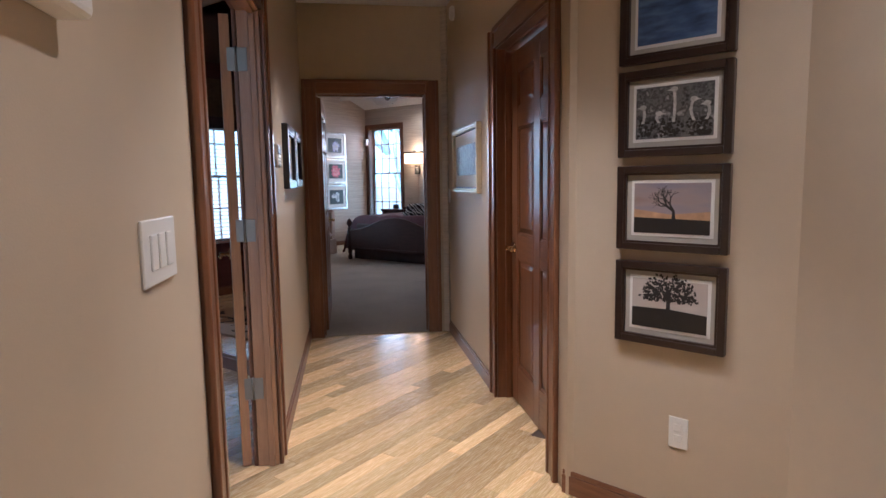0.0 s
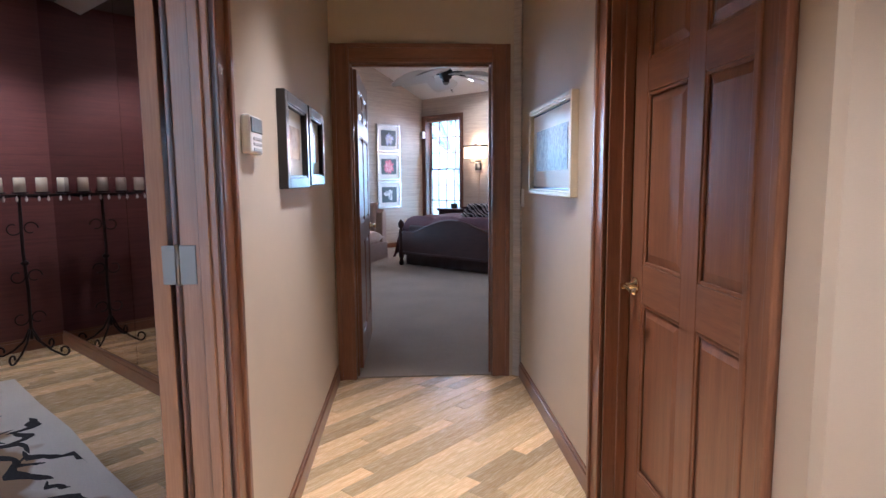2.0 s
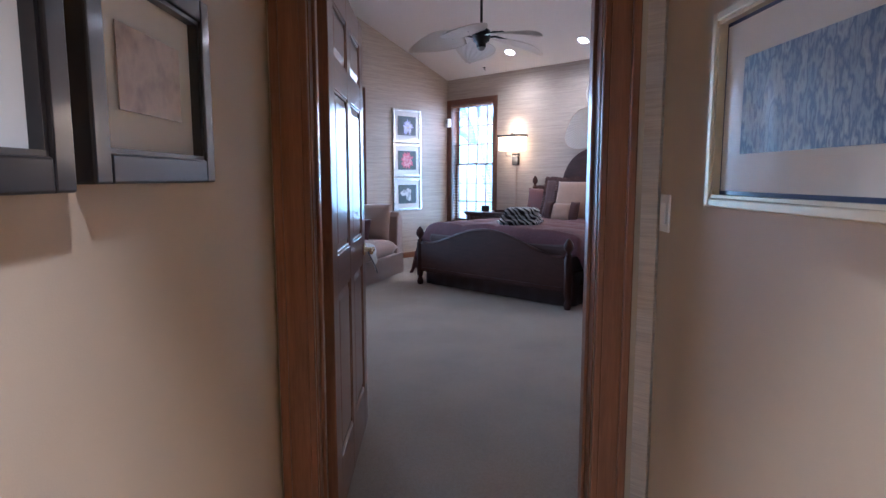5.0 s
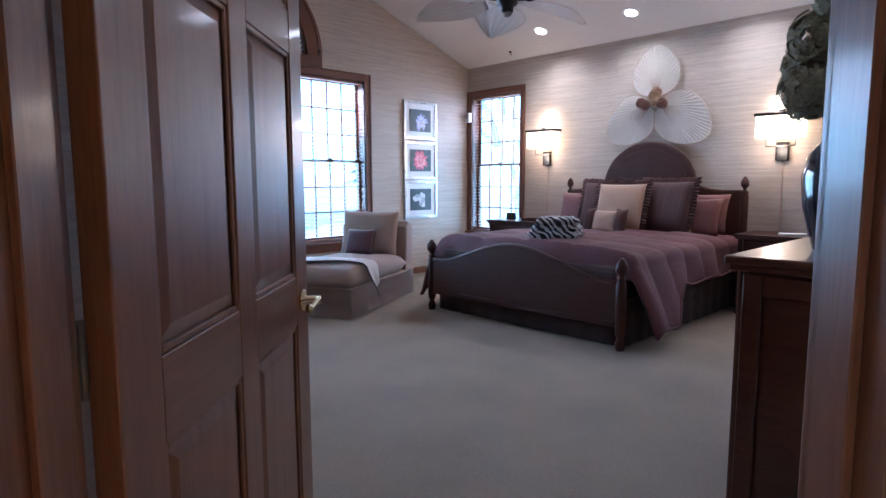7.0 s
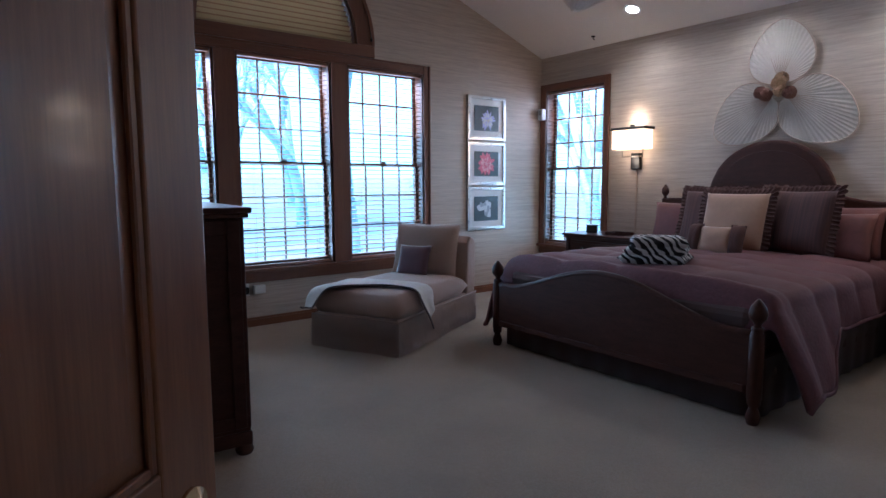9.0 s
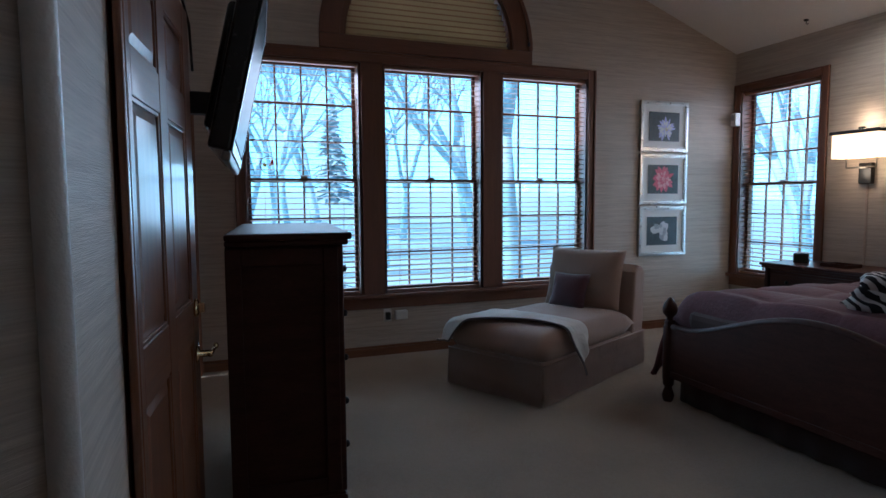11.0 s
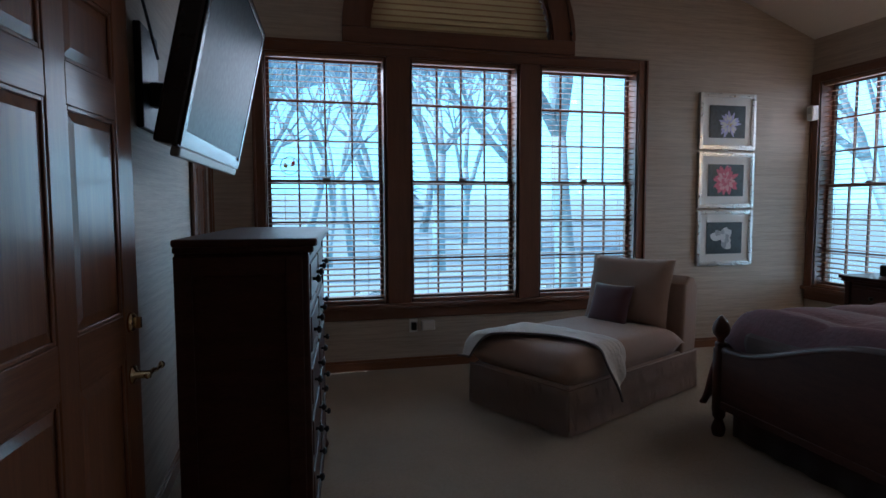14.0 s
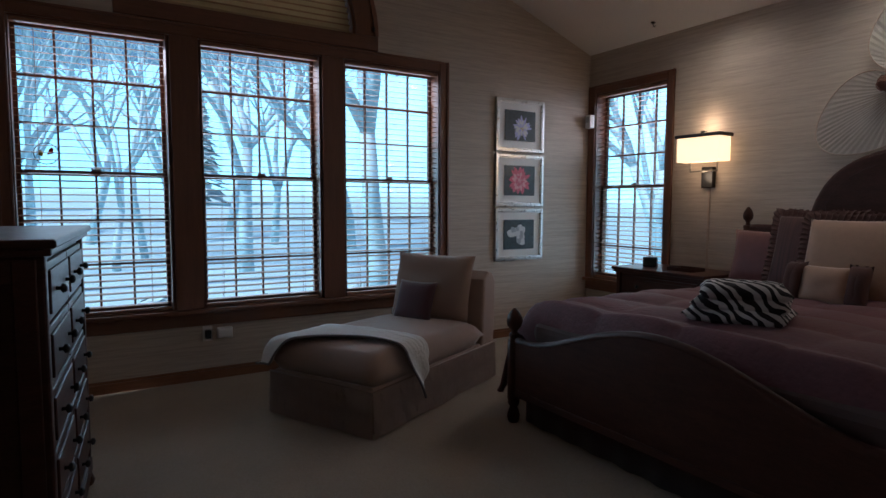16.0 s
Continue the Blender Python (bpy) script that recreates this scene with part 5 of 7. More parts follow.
def palm_fan(ang, length, wide):
    """An egg-shaped pleated leaf, broadest near its stem, standing off the wall."""
    bm = bmesh.new()
    n = 72
    c_ = bm.verts.new((0, -0.012, 0.085))
    rings = [[], [], []]
    for k in range(n + 1):
        a = 2 * math.pi * (0.04 + 0.92 * k / n)
        x = wide * math.sin(a) * (1 + 0.24 * math.cos(a))
        z = 0.055 + length * 0.5 * (1 - math.cos(a))
        for j, f in enumerate((0.35, 0.7, 1.0)):
            bow = -0.016 - 0.030 * f * (1 - 0.45 * f)
            rings[j].append(bm.verts.new((x * f, bow - (0.0042 * f if k % 2 else 0.0), 0.085 + (z - 0.085) * f)))
    for k in range(n):
        bm.faces.new((c_, rings[0][k], rings[0][k + 1]))
        for p, q in zip(rings, rings[1:]):
            bm.faces.new((p[k], q[k], q[k + 1], p[k + 1]))
    bmesh.ops.solidify(bm, geom=bm.faces[:], thickness=0.002)
    return moved(bm, Matrix.Rotation(radians(ang), 4, "Y"))


for ang, ln, wd in ((0, 0.57, 0.275), (-124, 0.64, 0.265), (123, 0.68, 0.275)):
    f = part("palm_fan", palm_fan(ang, ln, wd), PALM, PF)
    rim = []
    for k in range(49):
        a = 2 * math.pi * (0.04 + 0.92 * k / 48)
        rim.append(Matrix.Rotation(radians(ang), 4, "Y") @ Vector((wd * math.sin(a) * (1 + 0.24 * math.cos(a)), -0.036, 0.055 + ln * 0.5 * (1 - math.cos(a)))))
    part("rim", tube(rim, 0.005, 6), PALM_RIB, f, "tan bound leaf edge")
    bm = bmesh.new()
    for k in range(9):
        a = -0.42 + 0.84 * k / 8
        tip = Vector((math.sin(a) * ln * 0.42, -0.040, 0.10 + math.cos(a) * ln * 0.42))
        root = Vector((0, -0.030, 0.07))
        e = Vector((math.cos(a), 0, -math.sin(a))) * 0.006
        vs = [bm.verts.new(Matrix.Rotation(radians(ang), 4, "Y") @ q) for q in (root - e, root + e, tip)]
        bm.faces.new(vs)
    part("leaf_rib", bm, PALM_RIB, f, "tan fibres at the leaf's stem")
for k, (x, z, mt) in enumerate(((0.0, 0.06, FLOWER_T), (-0.10, -0.03, FLOWER), (0.10, -0.03, FLOWER), (-0.15, 0.0, FLOWER), (0.03, 0.10, FLOWER_T), (0.02, 0.0, FLOWER_T))):
    part("dried_flower", floret_ball((x, -0.07, z), 0.055, 150, rnd, 0.020), mt, PF)


# ---- pictures ----
def art_material(name, colours, scale=3.0, detail=4, stretch=(1, 1, 1), gloss=0.2):
    m = bpy.data.materials.new(name)
    m.use_nodes = True
    n, l = m.node_tree.nodes, m.node_tree.links
    b = n["Principled BSDF"]
    tc, mp, nz, cr = n.new("ShaderNodeTexCoord"), n.new("ShaderNodeMapping"), n.new("ShaderNodeTexNoise"), n.new("ShaderNodeValToRGB")
    mp.inputs["Scale"].default_value = stretch
    nz.inputs["Scale"].default_value, nz.inputs["Detail"].default_value = scale, detail
    l.new(tc.outputs["Object"], mp.inputs["Vector"])
    l.new(mp.outputs[0], nz.inputs["Vector"])
    l.new(nz.outputs["Fac"], cr.inputs["Fac"])
    el = cr.color_ramp.elements
    while len(el) < len(colours):
        el.new(0.5)
    for k, c_ in enumerate(colours):
        el[k].position, el[k].color = 0.32 + 0.36 * k / max(len(colours) - 1, 1), (*c_, 1)
    l.new(cr.outputs["Color"], b.inputs["Base Color"])
    b.inputs["Roughness"].default_value = 0.45
    b.inputs["Coat Weight"].default_value, b.inputs["Coat Roughness"].default_value = gloss, 0.03
    return m


def rail_ring(x0, z0, x1, z1, w, y0, y1, bev=0.004):
    """Mitred frame of four sides with a stepped face, as one moulding."""
    return merge(box(x0, y0, z0, x0 + w, y1, z1, bev, 2), box(x1 - w, y0, z0, x1, y1, z1, bev, 2), box(x0 + w, y0, z1 - w, x1 - w, y1, z1, bev, 2), box(x0 + w, y0, z0, x1 - w, y1, z0 + w, bev, 2),
                 rail_ring_lip(x0 + w, z0 + w, x1 - w, z1 - w, y0 + 0.006, y1))


def rail_ring_lip(x0, z0, x1, z1, y0, y1):
    w = 0.008
    return merge(box(x0, y0, z0, x0 + w, y1, z1), box(x1 - w, y0, z0, x1, y1, z1), box(x0 + w, y0, z1 - w, x1 - w, y1, z1), box(x0 + w, y0, z0, x1 - w, y1, z0 + w))


def picture(name, m, w, h, fw, frame_mat, mat1, mw1, art, label, mat2=None, mw2=0.0, depth=0.028, drawn=None, group=""):
    """Front faces -y; centred on x, z from 0 to h; back at y 0."""
    t = thing(name, m, label, "picture", group)
    part("frame", rail_ring(-w / 2, 0, w / 2, h, fw, -depth, 0), frame_mat, t)
    part("mat_board", box(-w / 2 + fw, -0.010, fw, w / 2 - fw, -0.002, h - fw), mat1, t)
    a = fw + mw1
    if mat2:
        part("inner_mat", box(-w / 2 + a, -0.0125, a, w / 2 - a, -0.010, h - a), mat2, t)
        a += mw2
    pr = part("print", box(-w / 2 + a, -0.015, a, w / 2 - a, -0.0125, h - a), art, t)
    if drawn:
        drawn(t, w / 2 - a, a, h - a)
    return t


INK = material("dark_print_ink", (0.018, 0.015, 0.014), 0.5, vary=0.2, coat=0.15)
WHITE_INK = material("pale_print_ink", (0.62, 0.62, 0.62), 0.5, vary=0.12, coat=0.15, fine=60)
PINK_INK = material("pink_petal_ink", (0.60, 0.10, 0.16), 0.5, vary=0.3, coat=0.15, fine=60)
LILAC_INK = material("lilac_petal_ink", (0.44, 0.44, 0.70), 0.5, vary=0.2, coat=0.15, fine=60)
BIRD_INK = material("grey_white_feather_ink", (0.50, 0.50, 0.49), 0.5, vary=0.45, scale=(30,), coat=0.15, fine=90)
YELLOW_INK = material("yellow_heart_ink", (0.55, 0.42, 0.12), 0.5, vary=0.2, coat=0.15)
ROSE_INK = material("pale_rose_ink", (0.70, 0.32, 0.34), 0.5, vary=0.25, coat=0.15, fine=60)
DUSK_INK = material("orange_dusk_ink", (0.50, 0.30, 0.17), 0.5, vary=0.25, scale=(12,), coat=0.15)
GREY_INK = material("grey_print_ink", (0.34, 0.35, 0.37), 0.5, vary=0.4, coat=0.15, fine=50)


def blade(bm, p, ang, ln, wd, y):
    p = Vector(p)
    d_ = Vector((math.sin(ang), math.cos(ang)))
    s = Vector((d_.y, -d_.x))
    pts = [p, p + d_ * ln * 0.45 + s * wd, p + d_ * ln, p + d_ * ln * 0.45 - s * wd]
    bm.faces.new([bm.verts.new((q.x, y, q.y)) for q in pts])


def petals(mats, n, r, wd, seed, off=(0, 0), spread=6.283, start=0.0):
    """A printed flower in rings of petals, the inner ones shorter and of another tone."""
    def draw(t, hw, z0, z1):
        rn = random.Random(seed)
        c_ = Vector((off[0], (z0 + z1) / 2 + off[1]))
        for ring, mat in enumerate(mats):
            bm = bmesh.new()
            f = 1.0 - 0.27 * ring
            m = max(n - 2 * ring, 5)
            for k in range(m):
                a = start + spread * (k + 0.5 * (ring % 2)) / m + rn.uniform(-0.16, 0.16)
                ln = r * f * rn.uniform(0.72, 1.05)
                p = c_ + Vector((rn.uniform(-1, 1), rn.uniform(-1, 1))) * r * 0.07
                d_, y = Vector((math.sin(a), math.cos(a))), -0.0152 - 0.0004 * ring - 0.0003 * k / m
                e = Vector((d_.y, -d_.x))
                w = wd * f * rn.uniform(0.8, 1.2)
                pts = [p + d_ * ln * u + e * w * q for u, q in ((0.0, 0.12), (0.3, 0.7), (0.6, 1.0), (0.85, 0.62), (1.0, 0.0), (0.85, -0.62), (0.6, -1.0), (0.3, -0.7), (0.0, -0.12))]
                bm.faces.new([bm.verts.new((max(min(q.x, hw), -hw), y, max(min(q.y, z1), z0))) for q in pts])
            part("printed_flower", bm, mat, t)
    return draw


def bare_tree(t, hw, z0, z1):
    rn = random.Random(3)
    bm = bmesh.new()

    def grow(x, z, a, ln, wd, dep):
        x2, z2 = x + math.sin(a) * ln, z + math.cos(a) * ln
        s = Vector((math.cos(a), -math.sin(a)))
        bm.faces.new([bm.verts.new((q[0], -0.0154, q[1])) for q in ((x - s.x * wd, z - s.y * wd), (x + s.x * wd, z + s.y * wd), (x2 + s.x * wd * 0.6, z2 + s.y * wd * 0.6), (x2 - s.x * wd * 0.6, z2 - s.y * wd * 0.6))])
        if dep:
            for _ in range(3 if dep > 3 else 2):
                grow(x2, z2, a + rn.uniform(-0.95, 0.95), ln * rn.uniform(0.6, 0.85), wd * 0.6, dep - 1)
    g = z0 + (z1 - z0) * 0.28
    glow = bmesh.new()
    glow.faces.new([glow.verts.new(p) for p in ((-hw, -0.01515, g), (hw, -0.01515, g), (hw, -0.01515, g + 0.030), (0, -0.01515, g + 0.018), (-hw, -0.01515, g + 0.036))])
    part("printed_dusk_glow", glow, DUSK_INK, t)
    grow(0.01, g - 0.01, 0.0, (z1 - z0) * 0.22, 0.008, 5)
    bm.faces.new([bm.verts.new(p) for p in ((-hw, -0.0153, z0), (hw, -0.0153, z0), (hw, -0.0153, g), (-hw, -0.0153, g + 0.006))])
    part("printed_tree", bm, INK, t)


def crown_tree(t, hw, z0, z1):
    rn = random.Random(8)
    bm = bmesh.new()
    g = z0 + (z1 - z0) * 0.42
    for k in range(460):
        a, r = rn.uniform(0, 6.28), math.sqrt(rn.random())
        x, z = r * math.cos(a) * hw * 0.74, g + 0.030 + abs(math.sin(a)) * r * 0.085 * (1 + 0.2 * math.sin(9 * a))
        blade(bm, (x, z), rn.uniform(0, 6.28), rn.uniform(0.007, 0.016), 0.0045, -0.0153 - 0.0000004 * k)
    bm.faces.new([bm.verts.new(p) for p in ((-0.008, -0.0156, g - 0.01), (0.008, -0.0156, g - 0.01), (0.005, -0.0156, g + 0.07), (-0.005, -0.0156, g + 0.07))])
    bm.faces.new([bm.verts.new(p) for p in ((-hw, -0.0157, z0), (hw, -0.0157, z0), (hw, -0.0157, g - 0.008), (0, -0.0157, g), (-hw, -0.0157, g - 0.004))])
    part("printed_tree", bm, INK, t)


def birds(t, hw, z0, z1):
    """Long-necked birds side by side: shaggy dark bodies, pale necks and heads."""
    h = z1 - z0
    body, pale = bmesh.new(), bmesh.new()
    rn = random.Random(4)
    for k, (x, top, lean) in enumerate(((-0.105, 0.62, 0.006), (-0.045, 0.48, -0.010), (0.005, 0.92, 0.004), (0.075, 0.70, -0.012), (0.115, 0.60, 0.010))):
        zb, zt = z0 + h * 0.30, z0 + h * top
        for j in range(34):
            a, r = rn.uniform(0, 6.283), math.sqrt(rn.random())
            p = (max(min(x + 0.034 * r * math.cos(a), hw - 0.016), -hw + 0.016), max(zb - 0.016 + 0.034 * r * math.sin(a), z0 + 0.014))
            blade(body, p, rn.uniform(1.8, 4.4), 0.014, 0.005, -0.0152 - 0.00001 * j)
        neck = [(x + lean * math.sin(u * 3.0) - 0.004, zb + (zt - zb) * u) for u in (0, 0.25, 0.5, 0.75, 1.0)]
        for (ax_, az), (bx_, bz) in zip(neck, neck[1:]):
            pale.faces.new([pale.verts.new(q) for q in ((ax_ - 0.0055, -0.0157, az), (ax_ + 0.0055, -0.0157, az), (bx_ + 0.0045, -0.0157, bz), (bx_ - 0.0045, -0.0157, bz))])
        hx, hz = neck[-1]
        s_ = 1 if k % 2 else -1
        pale.faces.new([pale.verts.new((hx + 0.013 * math.cos(q), -0.0159, hz + 0.009 * math.sin(q))) for q in [j * math.pi / 6 for j in range(12)]])
        pale.faces.new([pale.verts.new(q) for q in ((hx, -0.0158, hz - 0.006), (hx + s_ * 0.026, -0.0158, hz - 0.003), (hx, -0.0158, hz + 0.005))])
    part("printed_bodies", body, INK, t)
    part("printed_necks", pale, BIRD_INK, t)


SUNSET = art_material("dusk_sky_print", ((0.30, 0.20, 0.17), (0.34, 0.27, 0.27), (0.24, 0.23, 0.30)), 3, 2, (1, 1, 5))
SEPIA = art_material("sepia_sky_print", ((0.42, 0.36, 0.32), (0.56, 0.50, 0.46)), 4, 3)
BW = art_material("black_white_foliage_print", ((0.03, 0.03, 0.03), (0.16, 0.16, 0.16), (0.05, 0.05, 0.05), (0.34, 0.34, 0.34)), 40, 5)
SEA = art_material("blue_sea_print", ((0.02, 0.04, 0.10), (0.05, 0.10, 0.22), (0.10, 0.18, 0.34)), 9, 4, (1, 1, 4))
for z0, art, dr, lb in ((0.705, SEPIA, crown_tree, "black framed sepia photograph of a spreading tree"), (1.052, SUNSET, bare_tree, "black framed photograph of a bare tree at dusk"),
                        (1.388, BW, birds, "black framed black-and-white photograph of long-necked birds"), (1.715, SEA, None, "black framed blue seascape photograph")):
    picture("framed_photograph", PHW @ pose(0.43, 0, z0), 0.395, 0.305, 0.026, BROWNF, MATG, 0.026, art, lb, MATB, 0.011, 0.03, dr, "photographs in the hall")
# flower photographs in the bedroom: faces +x
FLW = Matrix.Translation((XW, 0, 0)) @ Matrix.Rotation(radians(90), 4, "Z")
NIGHT = art_material("dark_leaf_print", ((0.012, 0.016, 0.018), (0.03, 0.045, 0.05), (0.015, 0.02, 0.022)), 18, 4)
for z0, dr, lb in ((1.855, petals((LILAC_INK, WHITE_INK, LILAC_INK, YELLOW_INK), 15, 0.135, 0.017, 1, (0.02, -0.02)), "silver framed photograph of a lilac flower"), (1.316, petals((PINK_INK, ROSE_INK, PINK_INK, ROSE_INK), 19, 0.145, 0.024, 2), "silver framed photograph of a pink flower"),
                   (0.779, petals((WHITE_INK, GREY_INK, WHITE_INK), 6, 0.140, 0.040, 3, (-0.03, -0.01), 4.4, -1.2), "silver framed photograph of a white flower")):
    picture("framed_flower_photograph", FLW @ pose(8.935, 0, z0), 0.605, 0.515, 0.030, SILVERF, MATB, 0.080, NIGHT, lb, None, 0, 0.028, dr, "flower photographs on the window wall")
# hall left: faces +n ; hall right: faces -n
LEFT = ALONG_S @ Matrix.Translation((0, -NL, 0))
RIGHT = ALONG_S @ Matrix.Translation((0, -NR, 0)) @ Matrix.Rotation(radians(180), 4, "Z")
FRUIT = art_material("pale_sepia_engraving", ((0.40, 0.30, 0.24), (0.55, 0.44, 0.36), (0.30, 0.22, 0.18)), 14, 5)
picture("framed_engraving", LEFT @ pose(3.86, 0, 1.285), 0.50, 0.37, 0.045, BLACKF, MATB, 0.075, FRUIT, "black framed sepia engraving with a white mat", None, 0, 0.035, None, "engravings in the hall")
picture("framed_engraving", LEFT @ pose(4.385, 0, 1.295), 0.46, 0.365, 0.045, BLACKF, MATB, 0.070, FRUIT, "black framed sepia engraving with a white mat", None, 0, 0.035, None, "engravings in the hall")
CROWD = art_material("blue_grey_crowd_print", ((0.05, 0.10, 0.22), (0.30, 0.36, 0.46), (0.04, 0.08, 0.19), (0.40, 0.45, 0.52), (0.10, 0.14, 0.26)), 18, 6, (2.2, 2.2, 0.8), 0.08)
picture("framed_print", RIGHT @ pose(-4.355, 0, 1.232), 0.90, 0.465, 0.022, GOLDF, BLUELINE, 0.018, CROWD, "pale gold framed blue print of a crowd with a wide mat", MATB, 0.085, 0.035)


# ---- small wall fittings ----
def plate(name, m, w, h, label, gangs, category="light switch"):
    t = thing(name, m, label, category)
    part("plate", box(-w / 2, -0.007, -h / 2, w / 2, 0, h / 2, 0.003, 2), PLASTIC, t)
    for k in range(gangs):
        x = (k - (gangs - 1) / 2) * 0.046
        part("rocker", box(x - 0.0165, -0.011, -0.033, x + 0.0165, -0.006, 0.033, 0.002), PLASTIC, t)
    return t


plate("light_switch", LEFT @ pose(1.290, 0, 1.19), 0.195, 0.12, "white four-gang light switch plate", 3)
plate("light_switch", RIGHT @ pose(-5.125, 0, 1.195), 0.07, 0.115, "white single light switch by the bedroom door", 1)
OU = plate("wall_outlet", PHW @ pose(0.475, 0, 0.39), 0.07, 0.115, "white duplex wall outlet", 0, "outlet")
for z in (-0.02, 0.02):
    part("socket", box(-0.015, -0.010, z - 0.014, 0.015, -0.006, z + 0.014, 0.002), PLASTIC, OU)
AL = thing("alarm_keypad", LEFT @ pose(3.19, 0, 1.395), "white alarm keypad with a dark display", "alarm keypad")
part("housing", box(-0.072, -0.028, 0, 0.072, 0, 0.115, 0.008, 2), PLASTIC, AL)
part("display", box(-0.064, -0.031, 0.064, 0.064, -0.026, 0.108, 0.003, 2), GREEN_LCD, AL, "dark green display")
for r in range(3):
    part("keypad_button", box(-0.04, -0.030, 0.010 + 0.016 * r, 0.055, -0.027, 0.019 + 0.016 * r, 0.001), GREY_PL, AL)
TS = thing("thermostat", LEFT @ pose(0.80, 0, 1.515), "white plastic thermostat box on the hall wall", "thermostat")
part("housing", box(-0.15, -0.05, 0, 0.15, 0, 0.16, 0.012, 3), PLASTIC, TS)
part("face", box(-0.12, -0.054, 0.03, 0.12, -0.048, 0.13, 0.004, 2), PLASTIC, TS)
SM = thing("smoke_detector", RIGHT @ pose(-4.85, 0, 2.62) @ Matrix.Rotation(radians(90), 4, "X"), "round white smoke detector high on the hall wall", "smoke detector")
part("body", lathe([(0.055, 0), (0.055, 0.018), (0.045, 0.03), (0.02, 0.034)], 24), PLASTIC, SM)
MS = thing("motion_sensor", pose(-9.245, YB - 0.06, 2.21, 0, 0, 0), "small white corner sensor beside the window", "sensor")
part("housing", box(-0.035, -0.05, -0.07, 0.035, 0.02, 0.07, 0.01, 2), PLASTIC, MS)
part("lens", box(-0.022, -0.056, -0.01, 0.022, -0.048, 0.05, 0.004, 2), GREY_PL, MS)
W_FACE = Matrix.Translation((XW, 0, 0)) @ Matrix.Rotation(radians(90), 4, "Z")
PO = plate("wall_outlet", W_FACE @ pose(5.965, 0, 0.36), 0.07, 0.115, "brown wall outlet under the window", 0, "outlet")
part("black_plug", box(-0.02, -0.045, -0.035, 0.02, -0.006, 0.03, 0.005, 2), BLACK, PO, "black plug")
PW = thing("plug_adapter", W_FACE @ pose(6.085, 0, 0.36), "white plug-in adapter on the wall under the window", "adapter")
part("housing", box(-0.055, -0.05, -0.04, 0.055, 0, 0.04, 0.008, 2), PLASTIC, PW)
part("prong_plate", box(-0.05, -0.054, -0.03, 0.05, -0.049, 0.03, 0.003), PLASTIC, PW)
SL = math.degrees(math.atan(SLOPE))
for px, py in CANS:
    t = thing("recessed_light", pose(px, py, ceil_z(py) - 0.004, -SL), "lit round recessed light in the white ceiling", "ceiling light", "recessed lights")
    part("trim_ring", lathe([(0.085, 0.003), (0.088, -0.004), (0.070, -0.008), (0.062, 0.0)], 28), PLASTIC, t)
    part("lens", lathe([(0.060, -0.006), (0.060, -0.002)], 24), LAMP_ON, t, "glowing lens")
t = thing("recessed_light", pose(-5.68, 1.86, RED_TOP - 0.003), "lit round recessed light in the dark ceiling", "ceiling light", "recessed lights")
part("trim_ring", lathe([(0.085, 0.003), (0.088, -0.004), (0.070, -0.008), (0.062, 0.0)], 28), PLASTIC, t)
part("lens", lathe([(0.060, -0.006), (0.060, -0.002)], 24), LAMP_ON, t, "glowing lens")

# ---- ceiling fan ----
FX, FY, FZ = -6.32, 7.195, 2.71
FN = thing("ceiling_fan", pose(FX, FY, FZ), "dark ceiling fan with pale palm-leaf blades on a long rod", "ceiling fan")
rod = ceil_z(FY) - FZ
part("down_rod", tube([(0, 0, 0.10), (0, 0, rod)], 0.013, 10), BLACK, FN)
part("canopy", lathe([(0.02, rod - 0.10), (0.06, rod - 0.06), (0.07, rod + 0.03)], 20), BLACK, FN)
part("motor", lathe([(0.02, 0.13), (0.05, 0.10), (0.09, 0.07), (0.095, 0.02), (0.08, -0.03), (0.05, -0.05), (0.048, -0.09), (0.02, -0.10)], 24), BLACK, FN)
part("finial", lathe([(0.045, -0.09), (0.030, -0.115), (0.008, -0.125)], 16), STEEL, FN)
for k in range(5):
    a = 72 * k - 4
    bl = part("blade", sheet(lambda u, v: Vector((0.17 + 0.58 * u, (v - 0.5) * 0.46 * math.sin(math.pi * (0.10 + 0.90 * u) ** 0.8 * 0.97 + 0.02) ** 0.8, 0.016 * math.cos((v - 0.5) * 44) * (0.4 + u) * 0.3 - 0.11 * u * u)), 16, 22, 0.004), PALM, FN, "pale pleated palm-leaf blade")
    bl.matrix_basis = pose(0, 0, 0.01, 0, 0, a) @ pose(0, 0, 0, 12)
    part("blade_iron", merge(tube([(0.06, 0, 0.0), (0.16, 0.0, 0.02), (0.30, 0, 0.0)], 0.010, 8)), BLACK, bl)
t = thing("ceiling_hook", pose(-8.36, 9.69, ceil_z(9.69)), "small dark hook in the sloping ceiling", "hook")
part("plate", lathe([(0.022, 0.004), (0.022, -0.006), (0.008, -0.012)], 14), BLACK, t)
part("hook", tube([(0, 0, -0.01), (0, 0, -0.03), (0.012, 0, -0.042), (0.024, 0, -0.032)], 0.004, 6), BLACK, t)

# ---- television ----
TVM = pose(-8.02, 4.725, 1.55, 0, 0, -3.05) @ pose(0, 0, 0, -12.5)
